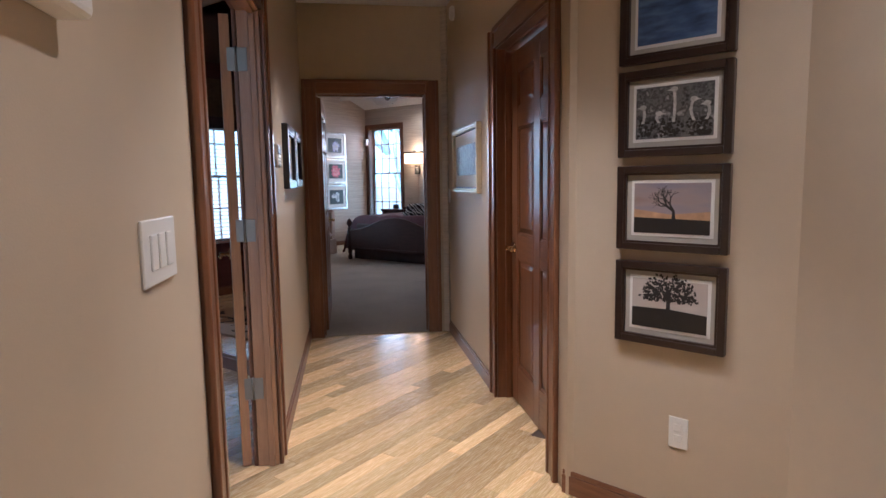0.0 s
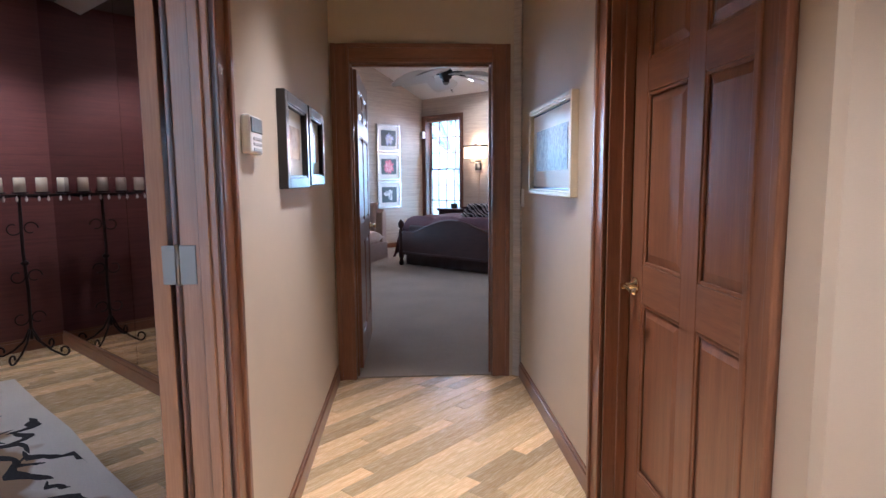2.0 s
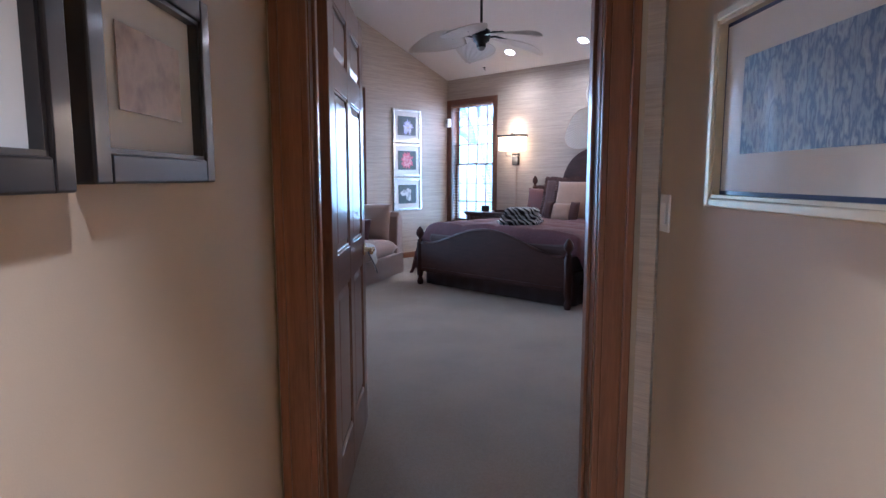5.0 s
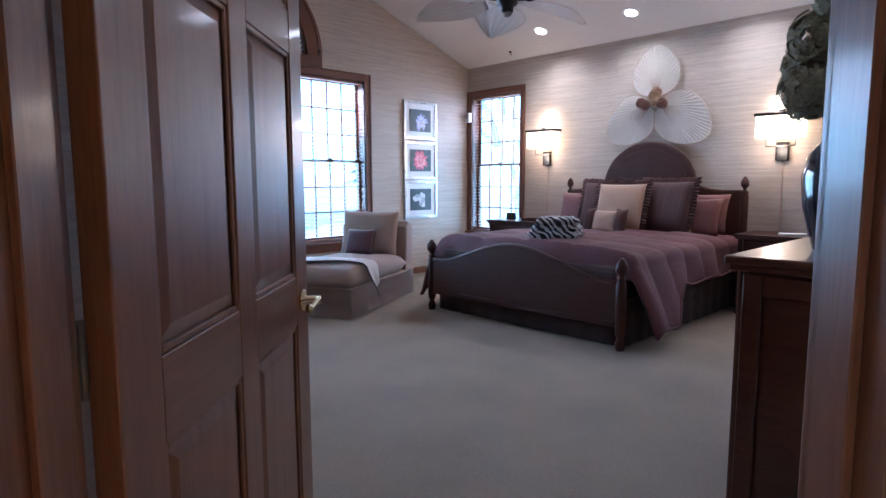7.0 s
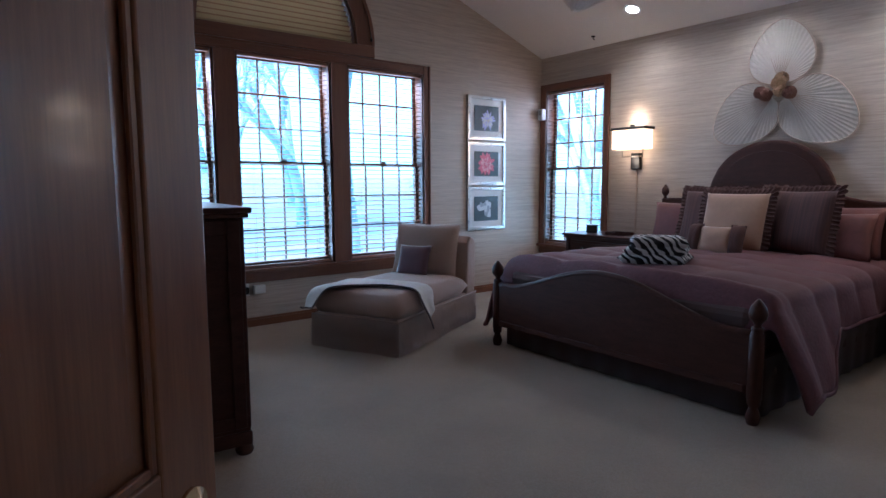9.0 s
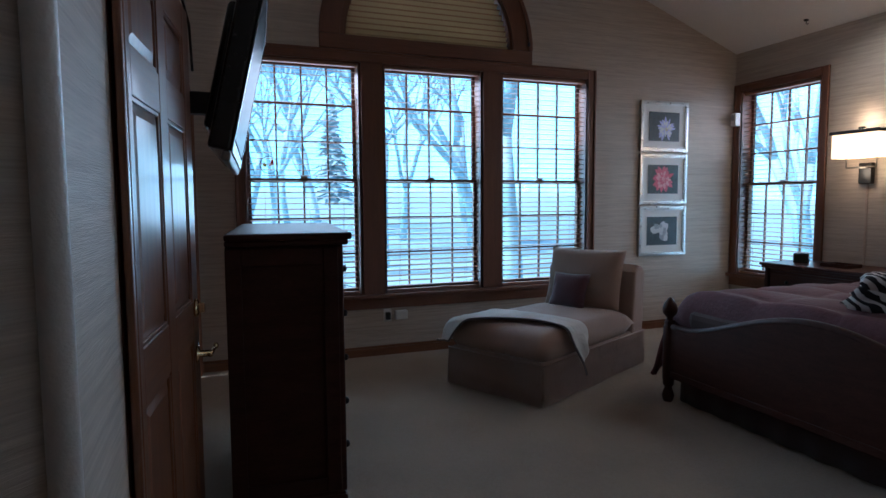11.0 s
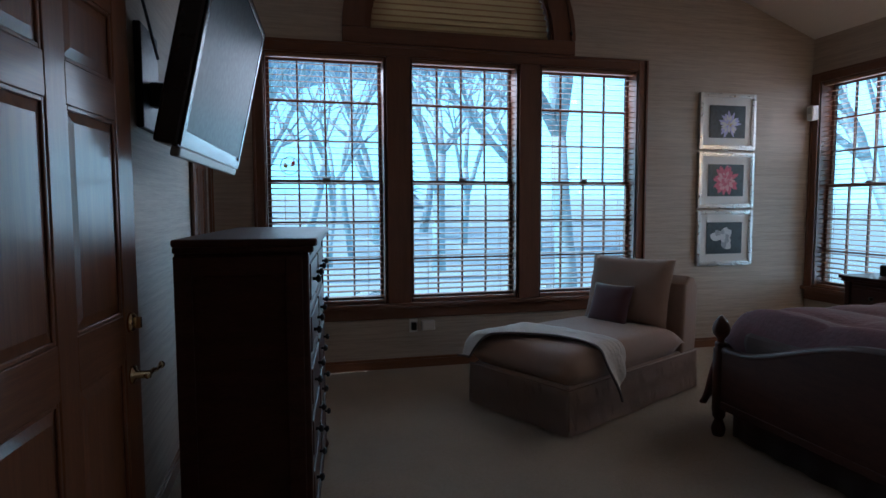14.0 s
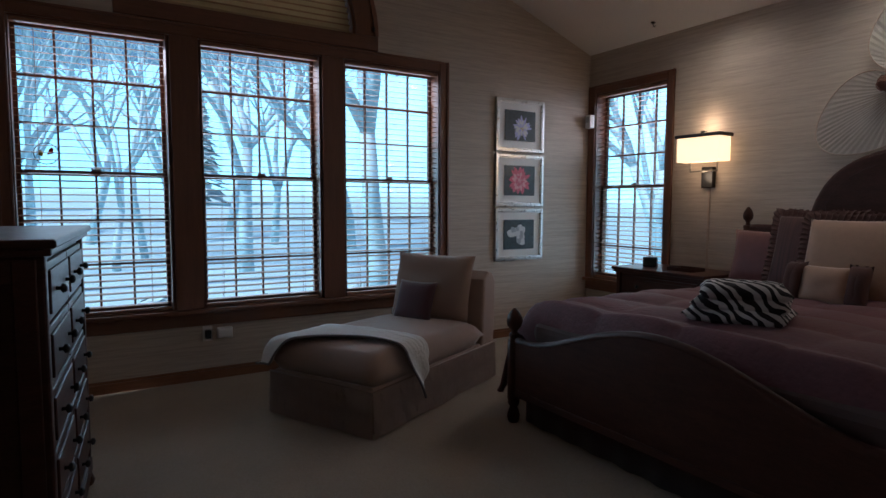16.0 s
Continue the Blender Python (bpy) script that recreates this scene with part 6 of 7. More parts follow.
# local: x from the far side (0) toward the door, z up, front faces +y
TV = thing("television", TVM, "black flat television on a tilting wall mount", "television")
TVW, TVH = 1.30, 0.76
part("housing", box(0, -0.085, 0, TVW, 0.0, TVH, 0.012, 2), TVBLACK, TV)
part("back_bulge", box(0.14, -0.125, 0.08, TVW - 0.14, -0.08, TVH - 0.16, 0.02, 2), TVBLACK, TV)
part("bezel", rail_ring(0.004, 0.004, TVW - 0.004, TVH - 0.004, 0.030, 0.0, 0.008, 0.002), TVBLACK, TV)
part("screen", box(0.040, 0.0, 0.062, TVW - 0.040, 0.005, TVH - 0.040), SCREEN, TV, "glossy dark screen")
part("speaker_bar", box(0.03, -0.03, -0.035, TVW - 0.03, 0.004, 0.002, 0.008, 2), STEEL, TV, "silver lower edge")
MT = thing("tv_mount", pose(-7.35, YS, 1.77), "black metal arm mount on the papered wall", "tv mount")
part("wall_plate", box(-0.15, 0, -0.10, 0.15, 0.03, 0.32, 0.004), BLACK, MT)
part("arm", box(-0.04, 0.03, 0.0, 0.04, 0.215, 0.10, 0.006), BLACK, MT)
part("cable", tube([(0.28, 0.02, 0.52), (0.33, 0.06, 0.60), (0.42, 0.05, 0.52), (0.40, 0.10, 0.30), (0.20, 0.10, 0.16)], 0.006, 6), BLACK, MT, "black cable loop")
part("cable_box", box(0.26, 0, 0.46, 0.36, 0.035, 0.60, 0.006), PLASTIC, MT, "white cable plate")

# ---- things on the nightstands ----
CK = thing("alarm_clock", pose(-8.20, 9.55, 0.78, 0, 0, 25), "small black alarm clock on the nightstand", "clock")
part("body", box(-0.06, -0.035, 0, 0.06, 0.035, 0.09, 0.012, 2), BLACK, CK)
part("face", box(-0.05, -0.038, 0.012, 0.05, -0.033, 0.078, 0.003), GREEN_LCD, CK)
BK = thing("notepad", pose(-4.83, 9.51, 0.78, 0, 0, 12), "white notepad lying on the nightstand", "notepad")
part("pages", box(-0.11, -0.07, 0, 0.11, 0.07, 0.014, 0.002), PAPER, BK)
part("cover", box(-0.11, -0.07, 0.014, 0.11, 0.07, 0.017, 0.001), PAPER, BK)
TB = thing("tray", pose(-7.83, 9.55, 0.78), "dark wooden tray on the nightstand", "tray")
part("base", box(-0.12, -0.09, 0, 0.12, 0.09, 0.008, 0.002), DARK, TB)
part("rim", moved(rail_ring_lip(-0.12, -0.09, 0.12, 0.09, -0.03, 0.0), Matrix.Rotation(radians(90), 4, "X") @ Matrix.Scale(-1, 4, (0, 1, 0))), DARK, TB)
# sun catcher in the west window
SC = thing("sun_catcher", WEST @ pose(5.0, 0.085, 1.665), "small stained-glass bird ring hanging in the window", "sun catcher")
part("ring", tube([(0.07 * math.cos(a), 0, 0.07 * math.sin(a)) for a in [2 * math.pi * k / 24 for k in range(25)]], 0.003, 6), BLACK, SC)
part("bird", moved(prism([(-0.012, -0.01), (0.02, 0.0), (0.028, 0.03), (0.015, 0.045), (0.0, 0.03)], 0.003), pose(0.015, 0, 0)), RED_GL, SC, "red glass bird")
part("leaf", moved(prism([(-0.05, -0.01), (-0.02, -0.02), (-0.015, 0.01), (-0.04, 0.025)], 0.003), pose(0, 0, 0)), YEL_GL, SC, "amber glass leaf")
part("hanger", tube([(0, 0, 0.07), (0, 0.02, 0.30)], 0.001, 4), BLACK, SC)

# ---- red room ----
MR = thing("wall_mirror", pose(0, RED_Y, 0), "large smoked wall mirror over a wooden base board", "mirror")
part("glass", box(RED_X + 0.002, 0.0, 0.10, -4.92, 0.008, RED_TOP), MIRROR, MR)
part("glass", box(-4.916, 0.0, 0.10, -3.40, 0.008, RED_TOP), MIRROR, MR)
part("base_board", merge(box(RED_X + 0.002, -0.02, 0, -3.40, 0.010, 0.085, 0.003, 2), box(RED_X + 0.002, -0.012, 0.085, -3.40, 0.010, 0.11, 0.004, 2)), WOOD_H, MR)


def curl(c_, r, a0, a1, axis, n=14, shrink=0.35):
    """A spiral scroll in the upright plane that runs along axis."""
    ax = Vector(axis).normalized()
    out = []
    for k in range(n + 1):
        u = k / n
        a = a0 + (a1 - a0) * u
        rr = r * (1 - shrink * u)
        out.append(Vector(c_) + ax * rr * math.cos(a) + Vector((0, 0, rr * math.sin(a))))
    return out


CD = thing("candelabra", pose(-6.17, 2.22, 0, 0, 0, 90), "tall wrought-iron floor candelabra with scrolls, crystals and ivory candles", "candelabra")
part("stem", merge(tube([(0, 0, 0.14), (0.006, 0, 0.5), (-0.006, 0, 0.8), (0, 0, 1.22)], 0.012, 8), lathe([(0.012, 0), (0.03, 0.02), (0.012, 0.04)], 12, (0, 0, 0.70))), IRON, CD)
for k in range(4):
    a = math.pi / 4 + k * math.pi / 2
    ax = (math.cos(a), math.sin(a), 0)
    v = Vector(ax)
    leg = [v * 0.01 + Vector((0, 0, 0.22)), v * 0.06 + Vector((0, 0, 0.12)), v * 0.14 + Vector((0, 0, 0.05)), v * 0.22 + Vector((0, 0, 0.008))] + curl(v * 0.235 + Vector((0, 0, 0.045)), 0.037, -1.57, 3.6, ax)
    part("scroll_leg", tube(leg, 0.008, 6), IRON, CD)
for z, s in ((0.30, 1), (0.30, -1), (0.62, 1), (0.62, -1), (0.98, 1), (0.98, -1)):
    part("scroll", tube(curl((s * 0.055, 0, z), 0.05, 0, s * 5.2, (1, 0, 0)), 0.005, 6), IRON, CD)
part("cross_bar", merge(tube([(-0.30, 0, 1.235), (-0.15, 0, 1.215), (0, 0, 1.225), (0.15, 0, 1.215), (0.30, 0, 1.235)], 0.010, 8), tube([(-0.28, -0.10, 1.23), (0.28, -0.10, 1.23)], 0.007, 8)), IRON, CD)
CRYS = material("clear_crystal_drop", (0.75, 0.72, 0.66), 0.08, vary=0.05, coat=1.0)
for k in range(5):
    x = -0.28 + 0.14 * k
    dish = part("candle_dish", lathe([(0.012, 0), (0.05, 0.008), (0.055, 0.016), (0.046, 0.012)], 16, (x, -0.04, 1.235)), IRON, CD)
    part("candle", lathe([(0.038, 0.010), (0.038, 0.112), (0.034, 0.118), (0.010, 0.112)], 18, (x, -0.04, 1.24)), CANDLE, CD, "ivory pillar candle")
    for dx in (-0.03, 0.03):
        part("crystal_drop", lathe([(0.002, 0), (0.010, -0.02), (0.011, -0.032), (0.003, -0.045)], 6, (x + dx, -0.07, 1.225)), CRYS, CD)

RG = thing("animal_print_rug", pose(-4.35, 1.25, 0, 0, 0, 0), "rug with black stripes and tan patches of animal print", "rug")
rug = [(-1.25, 0.72), (-0.60, 0.70), (-0.05, 0.70), (0.55, 0.66), (1.28, 0.64), (1.42, 0.50), (1.30, -0.9), (-1.2, -0.9), (-1.30, 0.3)]
part("pile", slab(rug, 0.001, 0.016), ANIMAL, RG)
rn = random.Random(17)
for k in range(104):
    cx, cy = rn.uniform(-1.15, 1.25), rn.uniform(-0.80, 0.58)
    ln, wd, bend = rn.uniform(0.14, 0.36), rn.uniform(0.016, 0.036), rn.uniform(-0.10, 0.10)
    ang = (0.35 if cx > 0 else -0.35) + rn.uniform(-0.5, 0.5) + (1.2 if abs(cy) < 0.25 else 0.0)
    left, right = [], []
    for j in range(9):
        u = j / 8 - 0.5
        w = wd * (1 - abs(2 * u) ** 2.5) * (1 + 0.35 * math.sin(j * 1.9 + k)) + 0.002
        o = bend * math.cos(u * math.pi) + 0.012 * math.sin(j * 1.3 + k)
        left.append((u * ln, o + w))
        right.append((u * ln, o - w))
    ca, sa = math.cos(ang), math.sin(ang)
    ring = [(min(max(cx + a * ca - b_ * sa, -1.20), 1.28), min(max(cy + a * sa + b_ * ca, -0.88), 0.62)) for a, b_ in left + right[::-1]]
    part("hide_stripe", slab(ring, 0.014, 0.0175), HIDE_BLACK, RG)

AC = thing("dining_chair", pose(-4.28, 1.02, 0, 0, 0, 15), "dark oxblood leather chair with a rolled back", "chair")
part("seat", box(-0.25, -0.30, 0.40, 0.25, 0.22, 0.50, 0.03, 3), LEATHER, AC)
bo = [(0.20, 0.45), (0.25, 0.75), (0.30, 0.87), (0.36, 0.925), (0.41, 0.915), (0.385, 0.885), (0.345, 0.80), (0.28, 0.45)]
part("backrest", moved(prism(bo, 0.50, 0.012), Matrix(((0, -1, 0, 0.25), (1, 0, 0, 0), (0, 0, 1, 0), (0, 0, 0, 1)))), LEATHER, AC)
for x in (-0.21, 0.21):
    for y in (-0.26, 0.20):
        lg = part("leg", lathe([(0.014, 0), (0.022, 0.20), (0.028, 0.40)], 10, (x, y, 0.016)), DARK_V, AC)

# curtained window on the west wall of the red room
RWM = Matrix.Translation((RED_X, 0, 0)) @ ALONG_Y
sash_window("window_red_room", RWM @ Matrix.Translation((0.0, -0.04, 0.62)), 1.12, 1.60, "dark wooden double-hung window in the red room", 3, 2)
blind("white_blind", RWM @ Matrix.Translation((0.0, -0.04, 0.62)), 1.12, 1.60, "lowered open slat blind in the red room", 8)


def drape(y0, y1, tie, seed):
    """A hanging cloth with folds, gathered towards one edge at the tie."""
    def fn(u, v):
        z = 2.10 - 2.07 * v
        k = max(1 - abs(z - 1.0) / 0.95, 0) ** 1.3 * 0.55
        y = y0 + (y1 - y0) * u
        y = y + (tie - y) * k
        fold = 0.035 * math.sin(u * 26 + seed + 1.2 * v) * (1 - 0.5 * k)
        return Vector((RED_X + 0.09 + fold, y, z))
    return sheet(fn, 60, 26, 0.004)


CU = thing("curtain", pose(0, 0, 0), "dark plum curtain tied back with cream tassels", "curtain")
part("drape", drape(0.98, 1.72, 1.60, 0), CURTAIN, CU)
part("drape", drape(-0.62, 0.10, -0.5, 2), CURTAIN, CU)
for y in (1.52, 1.60):
    tsl = part("tassel", lathe([(0.004, 0.10), (0.018, 0.085), (0.022, 0.06), (0.016, 0.05), (0.028, -0.02), (0.030, -0.05)], 12, (RED_X + 0.17, y, 0.80)), TASSEL, CU, "cream tassel")
    part("cord", tube([(RED_X + 0.17, y, 0.90), (RED_X + 0.13, 1.60, 1.05)], 0.006, 6), TASSEL, tsl)
VA = thing("valance", pose(RED_X, 0, 0), "gold-brown brocade pagoda valance with a dark border", "valance")
bm = bmesh.new()
lo = [(0.02, -0.75), (0.26, -0.75), (0.26, 1.75), (0.02, 1.75)]
up = [(0.02, -0.55), (0.14, -0.55), (0.14, 1.58), (0.02, 1.58)]
a = [bm.verts.new((x, y, 2.08)) for x, y in lo]
mid_ = [bm.verts.new((0.02 + (x - 0.02) * 0.42 + (0.06 if x > 0.1 else 0), y + (1.65 - 1.75) * (1 if y > 0 else -1) * 0.8, 2.27)) for x, y in lo]
b = [bm.verts.new((x, y, 2.52)) for x, y in up]
for p, q in ((a, mid_), (mid_, b)):
    for k in range(4):
        bm.faces.new((p[k], p[(k + 1) % 4], q[(k + 1) % 4], q[k]))
bm.faces.new(b)
bmesh.ops.recalc_face_normals(bm, faces=bm.faces[:])
part("brocade", bm, VALANCE, VA)
part("border", box(0.02, -0.76, 1.95, 0.27, 1.76, 2.08, 0.006, 2), CURTAIN, VA, "dark plum border")

# ---- outside: snow, trees, a parked car ----
GZ = -0.55
bm = bmesh.new()
G = 60
vs = {}
for i in range(G + 1):
    for j in range(G + 1):
        x, y = -9.3 - 3000 * (i / G) ** 3.2, -1500 + 3000 * (0.5 + 0.5 * math.copysign(abs(2 * j / G - 1) ** 3, 2 * j / G - 1))
        d_ = -9.3 - x
        vs[i, j] = bm.verts.new((x, y, GZ + 0.10 * noise.noise(Vector((x * 0.3, y * 0.3, 0))) + min(max(d_ - 16, 0) * 0.055, 4.5)))
for i in range(G):
    for j in range(G):
        bm.faces.new((vs[i, j], vs[i, j + 1], vs[i + 1, j + 1], vs[i + 1, j])).smooth = True
bmesh.ops.recalc_face_normals(bm, faces=bm.faces[:])
structure("ground", bm, SNOW, "snow-covered garden ground", "ground")
structure("ground_near", merge(box(-9.35, 9.8, GZ - 0.4, 1500, 1500, GZ + 0.02), box(-9.35, -1500, GZ - 0.4, 1500, -3.0, GZ + 0.02)), SNOW, "snow-covered ground beside the house", "ground")


def tree(p, h, r, seed, label, spread=0.75, depth=5):
    rn = random.Random(seed)
    t = thing("tree", pose(*p), label, "tree", "bare trees in the garden")
    limbs, twigs = [], []

    def grow(a, d_, ln, rad, dep):
        pts = [a]
        dd = d_.copy()
        for k in range(3):
            dd = (dd + Vector((rn.uniform(-1, 1), rn.uniform(-1, 1), rn.uniform(-0.3, 0.5))) * 0.16).normalized()
            pts.append(pts[-1] + dd * ln / 3)
        (limbs if dep > 2 else twigs).append(tube(pts, rad, 7 if dep > 2 else 4, rad * 0.62))
        if dep:
            for k in range(rn.choice((2, 3, 3)) if dep > 1 else 3):
                nd = (dd + Vector((rn.uniform(-1, 1), rn.uniform(-1, 1), rn.uniform(-0.35, 0.6))) * spread).normalized()
                grow(pts[rn.choice((2, 3, 3))], nd, ln * rn.uniform(0.62, 0.85), rad * rn.uniform(0.5, 0.66), dep - 1)
    trunk_dir = Vector((rn.uniform(-0.15, 0.15), rn.uniform(-0.2, 0.2), 1)).normalized()
    grow(Vector((0, 0, -0.2)), trunk_dir, h * 0.36, r, depth)
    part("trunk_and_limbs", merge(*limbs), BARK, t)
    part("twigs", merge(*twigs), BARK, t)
    return t


TL = "bare snow-dusted tree outside the window"
for k, (x, y, h, r) in enumerate(((-13.2, 9.2, 9, 0.20), (-21, 9.0, 10, 0.22), (-25, 4.0, 11, 0.25), (-19, 3.5, 8, 0.15), (-27, 14.5, 12, 0.28), (-30, 8.5, 12, 0.26), (-24, -1.5, 10, 0.22), (-33, 1.0, 12, 0.28),
                                  (-13.5, 16.5, 8, 0.16), (-17, 21, 10, 0.24), (-36, 18, 13, 0.3), (-22, 27, 12, 0.28), (-28, -5, 11, 0.22), (-31, 5.5, 11, 0.2), (-26, 7, 9, 0.14), (-35, 11.5, 12, 0.24), (-29, 12, 10, 0.18), (-23, 6.0, 8, 0.12), (-34, 3.5, 11, 0.2))):
    tree((x, y, GZ + max(-x - 25.3, 0) * 0.055), h, r, 40 + k, TL)


def conifer(p, h, seed):
    rn = random.Random(seed)
    t = thing("conifer", pose(*p), "snow-laden conifer at the edge of the garden, hazed pale", "tree", "conifers at the edge of the garden")
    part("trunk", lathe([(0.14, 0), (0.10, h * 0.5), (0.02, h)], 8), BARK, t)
    bm = bmesh.new()
    for k in range(330):
        u = rn.random() ** 0.8
        z = h * (0.06 + 0.93 * u)
        ln = h * 0.24 * (1 - u) * rn.uniform(0.7, 1.1) + 0.15
        a = rn.uniform(0, 6.28)
        d_ = Vector((math.cos(a), math.sin(a), -0.28))
        s = Vector((-d_.y, d_.x, 0)) * ln * 0.26
        q0 = Vector((0, 0, z))
        pts = [q0, q0 + d_ * ln * 0.55 + s, q0 + d_ * ln + Vector((0, 0, -0.08 * ln)), q0 + d_ * ln * 0.55 - s]
        bm.faces.new([bm.verts.new(p_) for p_ in pts])
        bm.faces.new([bm.verts.new(p_ + Vector((0, 0, 0.05))) for p_ in (pts[0], pts[1] * 0.97 + Vector((0, 0, 0.02)), pts[2], pts[3] * 0.97)])
    for f in bm.faces:
        if f.normal.z < 0:
            f.normal_flip()
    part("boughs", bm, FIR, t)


for k in range(4):
    rn = random.Random(300 + k)
    x, y = -44 - rn.uniform(0, 14), -24 + 19 * k + rn.uniform(-1, 1)
    conifer((x, y, GZ + min(max(-x - 25.3, 0) * 0.055, 4.5)), rn.uniform(7, 13), 500 + k)
# shrubs under the windows
for k, (x, y, r) in enumerate(((-11.6, 4.9, 0.55), (-11.9, 6.0, 0.62), (-11.7, 7.1, 0.58), (-12.2, 8.3, 0.6), (-11.8, 3.8, 0.5), (-9.9, 12.4, 0.5))):
    t = thing("shrub", pose(x, y, GZ), "low snow-covered shrub under the window", "shrub", "shrubs under the windows")
    part("leaves", moved(floret_ball((0, 0, 0.35), r, 700, random.Random(k), 0.10), Matrix.Diagonal((1, 1, 0.85, 1))), FIR, t)
    part("stems", merge(*[tube([(0, 0, 0), (0.3 * math.cos(a), 0.3 * math.sin(a), 0.45)], 0.015, 5) for a in (0, 1.6, 3.1, 4.7)]), BARK, t)

CAR = thing("parked_car", pose(-31.0, -0.6, GZ + 0.30, 0, 0, 84), "blue parked car with snow on its roof", "car")
prof = [(-2.2, 0.30), (-2.22, 0.62), (-2.05, 0.82), (-1.35, 0.92), (-0.75, 1.34), (0.65, 1.38), (1.35, 0.98), (2.05, 0.86), (2.2, 0.60), (2.18, 0.30)]
cb = prism(prof, 1.7, 0.06)
part("body", moved(cb, Matrix.Translation((0, -0.85, 0))), CARBLUE, CAR)
CGL = material("dark_car_glass", (0.02, 0.03, 0.04), 0.1)
part("side_window", moved(prism([(-1.1, 0.95), (-0.68, 1.27), (0.58, 1.30), (1.12, 0.98)], 1.72, 0.01), Matrix.Translation((0, -0.86, 0))), CGL, CAR, "dark side glass")
part("roof_snow", box(-0.7, -0.72, 1.36, 0.6, 0.72, 1.44, 0.03, 2), SNOW, CAR, "snow on the roof")
for x in (-1.4, 1.4):
    for y in (-0.86, 0.70):
        w_ = part("wheel", moved(lathe([(0.2, 0), (0.33, 0.02), (0.33, 0.16), (0.2, 0.18)], 20), Matrix.Translation((x, y, 0.33)) @ Matrix.Rotation(radians(-90), 4, "X")), TYRE, CAR)
        part("rim", moved(lathe([(0.19, -0.005), (0.19, 0.185)], 16), Matrix.Translation((x, y, 0.33)) @ Matrix.Rotation(radians(-90), 4, "X")), STEEL, w_)

# far wooded slope: pale blue haze in the colour, emission for the bright view
GLOW_WOOD = material("glowing_winter_wood", (0.62, 0.72, 0.76), 0.9, scale=(0.5,), fine=3.0, stretch=(1, 1, 0.7), second=(0.42, 0.52, 0.56), emit=((0.42, 0.80, 0.92), 2.1))
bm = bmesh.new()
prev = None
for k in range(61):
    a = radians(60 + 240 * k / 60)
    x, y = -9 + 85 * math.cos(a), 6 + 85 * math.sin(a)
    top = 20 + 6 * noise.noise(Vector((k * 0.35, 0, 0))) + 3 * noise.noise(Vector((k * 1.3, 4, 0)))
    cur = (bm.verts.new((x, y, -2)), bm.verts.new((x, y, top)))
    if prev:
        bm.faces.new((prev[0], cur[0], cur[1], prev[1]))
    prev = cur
structure("backdrop", bm, GLOW_WOOD, "winter woodland far behind the garden with painted haze and its own glow", "backdrop")

# ---- strip floor: planks run along y ----
FL = bpy.data.objects["floor_base"]
rnd = random.Random(11)


def on_floor(x, y):
    n_, s_ = (x + y) * R2, (y - x) * R2
    if NL - 0.20 <= n_ <= NR + 0.05 and -2.7 <= s_ <= SD + 0.12 and (n_ < NR or s_ > 2.3):
        return True
    if n_ > NL and s_ < 2.5 and y < 2.3 and x < 1.45 and s_ > -2.7:
        return True
    return RED_X - 0.05 <= x and y <= RED_Y + 0.02 and y > -1.6 and n_ < NL and s_ > -0.5


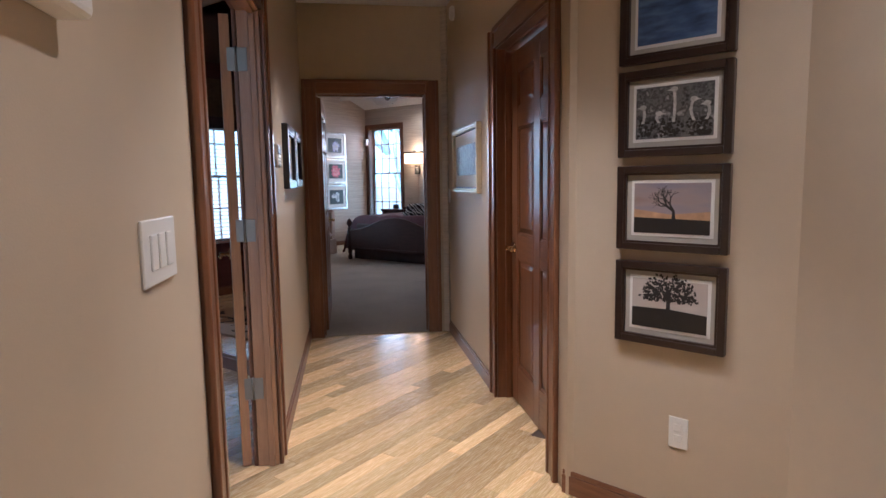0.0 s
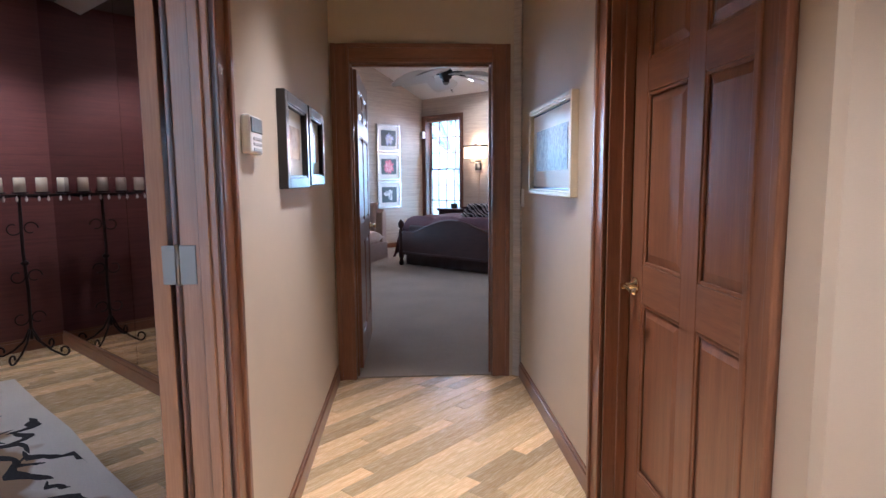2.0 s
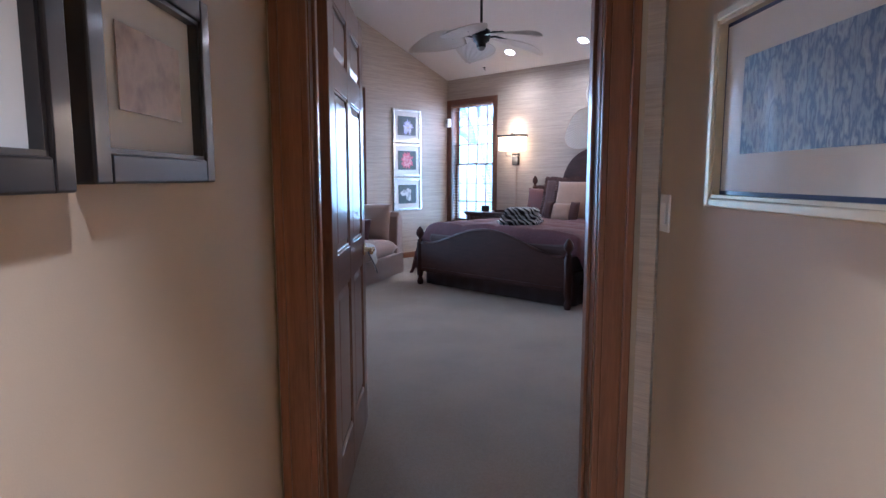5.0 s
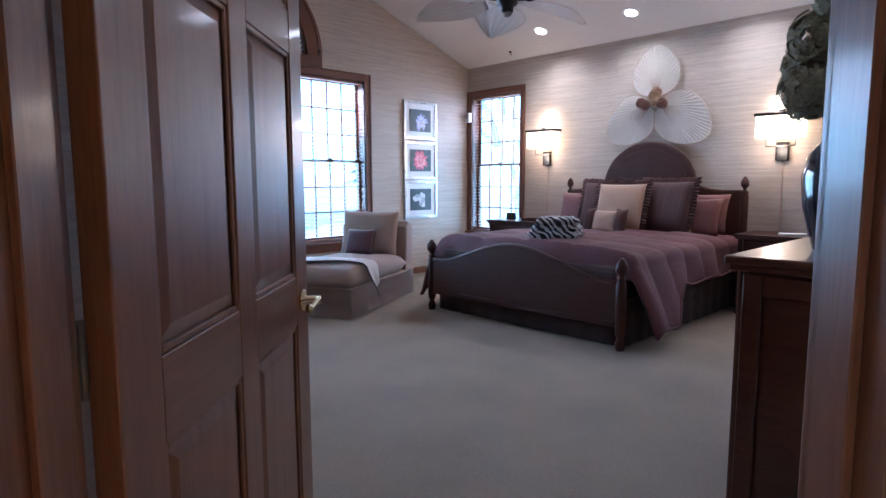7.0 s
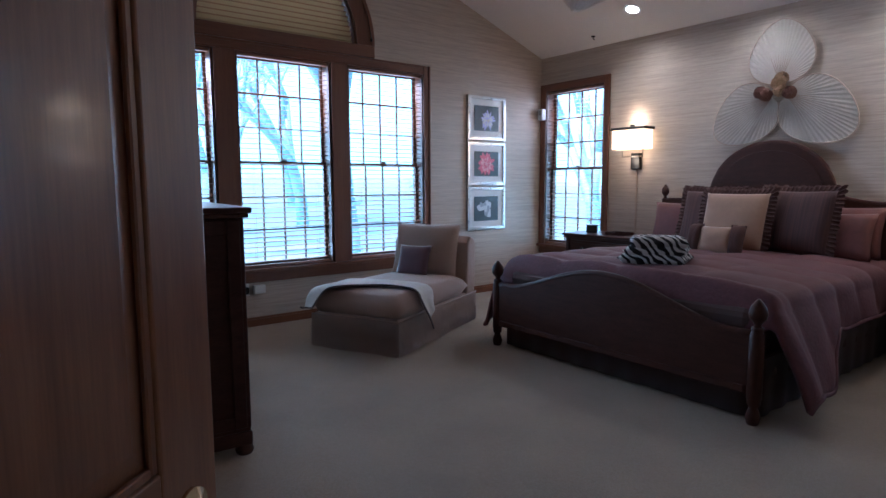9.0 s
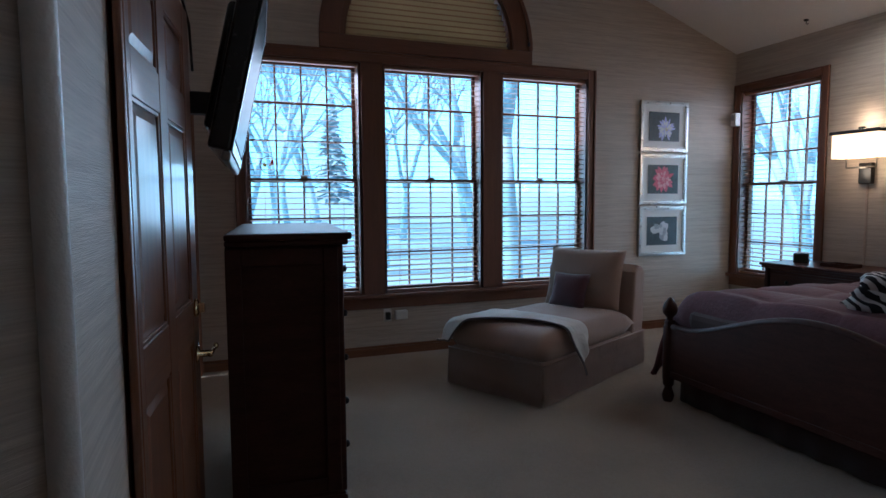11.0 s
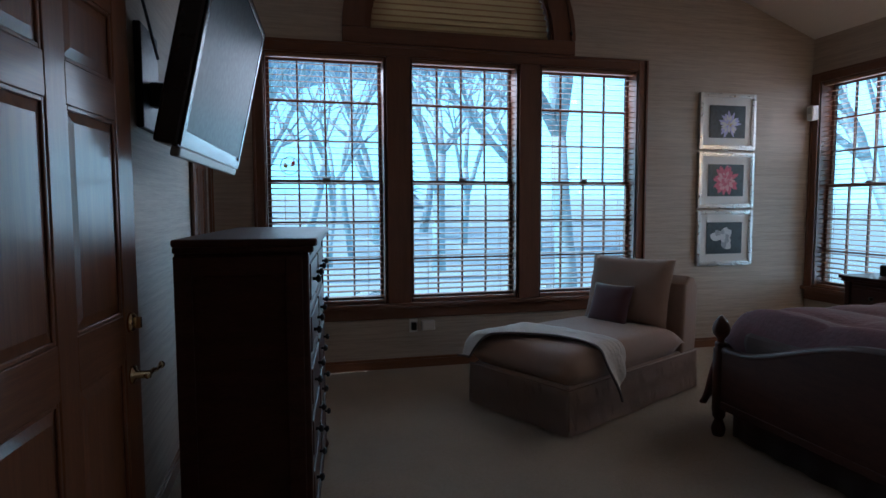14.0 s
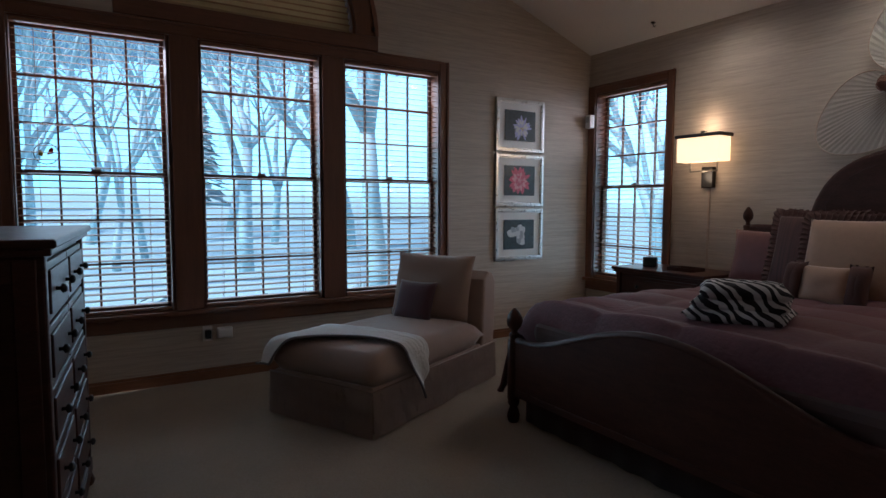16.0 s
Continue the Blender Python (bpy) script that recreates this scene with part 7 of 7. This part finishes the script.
PW_, near, rest = 0.0835, [], []
lib = {}
x = -6.46
while x < 1.5:
    y = -2.9 - rnd.uniform(0, 1.0)
    while y < 4.5:
        ln = round(rnd.choice((0.35, 0.5, 0.65, 0.8, 0.95, 1.15)), 2)
        yc = y + ln / 2
        if on_floor(x, yc) or on_floor(x, y) or on_floor(x, y + ln):
            hn, hs_ = (x + yc) * R2, (yc - x) * R2
            ok = NL - 0.15 < hn < NR + 0.7 and 1.0 < hs_ < SD + 0.3
            (near if ok else rest).append((x, y, ln))
        y += ln
    x += PW_


def plank_geometry(ln, w=PW_):
    g, c_ = 0.0004, 0.0012
    o = [(-w / 2 + g, g), (w / 2 - g, g), (w / 2 - g, ln - g), (-w / 2 + g, ln - g)]
    i = [(-w / 2 + g + c_, g + c_), (w / 2 - g - c_, g + c_), (w / 2 - g - c_, ln - g - c_), (-w / 2 + g + c_, ln - g - c_)]
    verts = [(a, b, -0.010) for a, b in o] + [(a, b, -0.0008) for a, b in o] + [(a, b, 0.0) for a, b in i]
    faces = [(8, 9, 10, 11)] + [(4 + k, 4 + (k + 1) % 4, 8 + (k + 1) % 4, 8 + k) for k in range(4)] + [(k, (k + 1) % 4, 4 + (k + 1) % 4, 4 + k) for k in range(4)]
    return verts, faces


def plank_mesh(ln):
    if ln not in lib:
        v, f = plank_geometry(ln)
        me = bpy.data.meshes.new("plank")
        me.from_pydata(v, [], f)
        me.materials.append(PLANK)
        lib[ln] = me
    return lib[ln]


near.sort(key=lambda q: (q[0] + q[1]) * 0.05 + abs((q[1] - q[0]) * R2 - 3.2))
rest += near[300:]
for px, py, ln in near[:300]:
    share("plank", plank_mesh(ln), FL, Matrix.Translation((px, py, rnd.uniform(-0.0003, 0.0003))))
V, F = [], []
for px, py, ln in rest:
    v, f = plank_geometry(ln)
    b0 = len(V)
    V += [(a + px, b + py, c_) for a, b, c_ in v]
    F += [tuple(q + b0 for q in ff) for ff in f]
me = bpy.data.meshes.new("plank_rest")
me.from_pydata(V, [], F)
PLANK2 = PLANK.copy()
PLANK2.name = "varied_hickory_planks_joined"
nt = PLANK2.node_tree
geo = nt.nodes.new("ShaderNodeNewGeometry")
for nd in list(nt.nodes):
    if nd.type == "OBJECT_INFO":
        for lk in list(nd.outputs["Random"].links):
            nt.links.new(geo.outputs["Random Per Island"], lk.to_socket)
me.materials.append(PLANK2)
ob = new("planks", me)
ob.parent = FL
tagged(ob, "remaining hickory floor planks", "", "", "stuff")
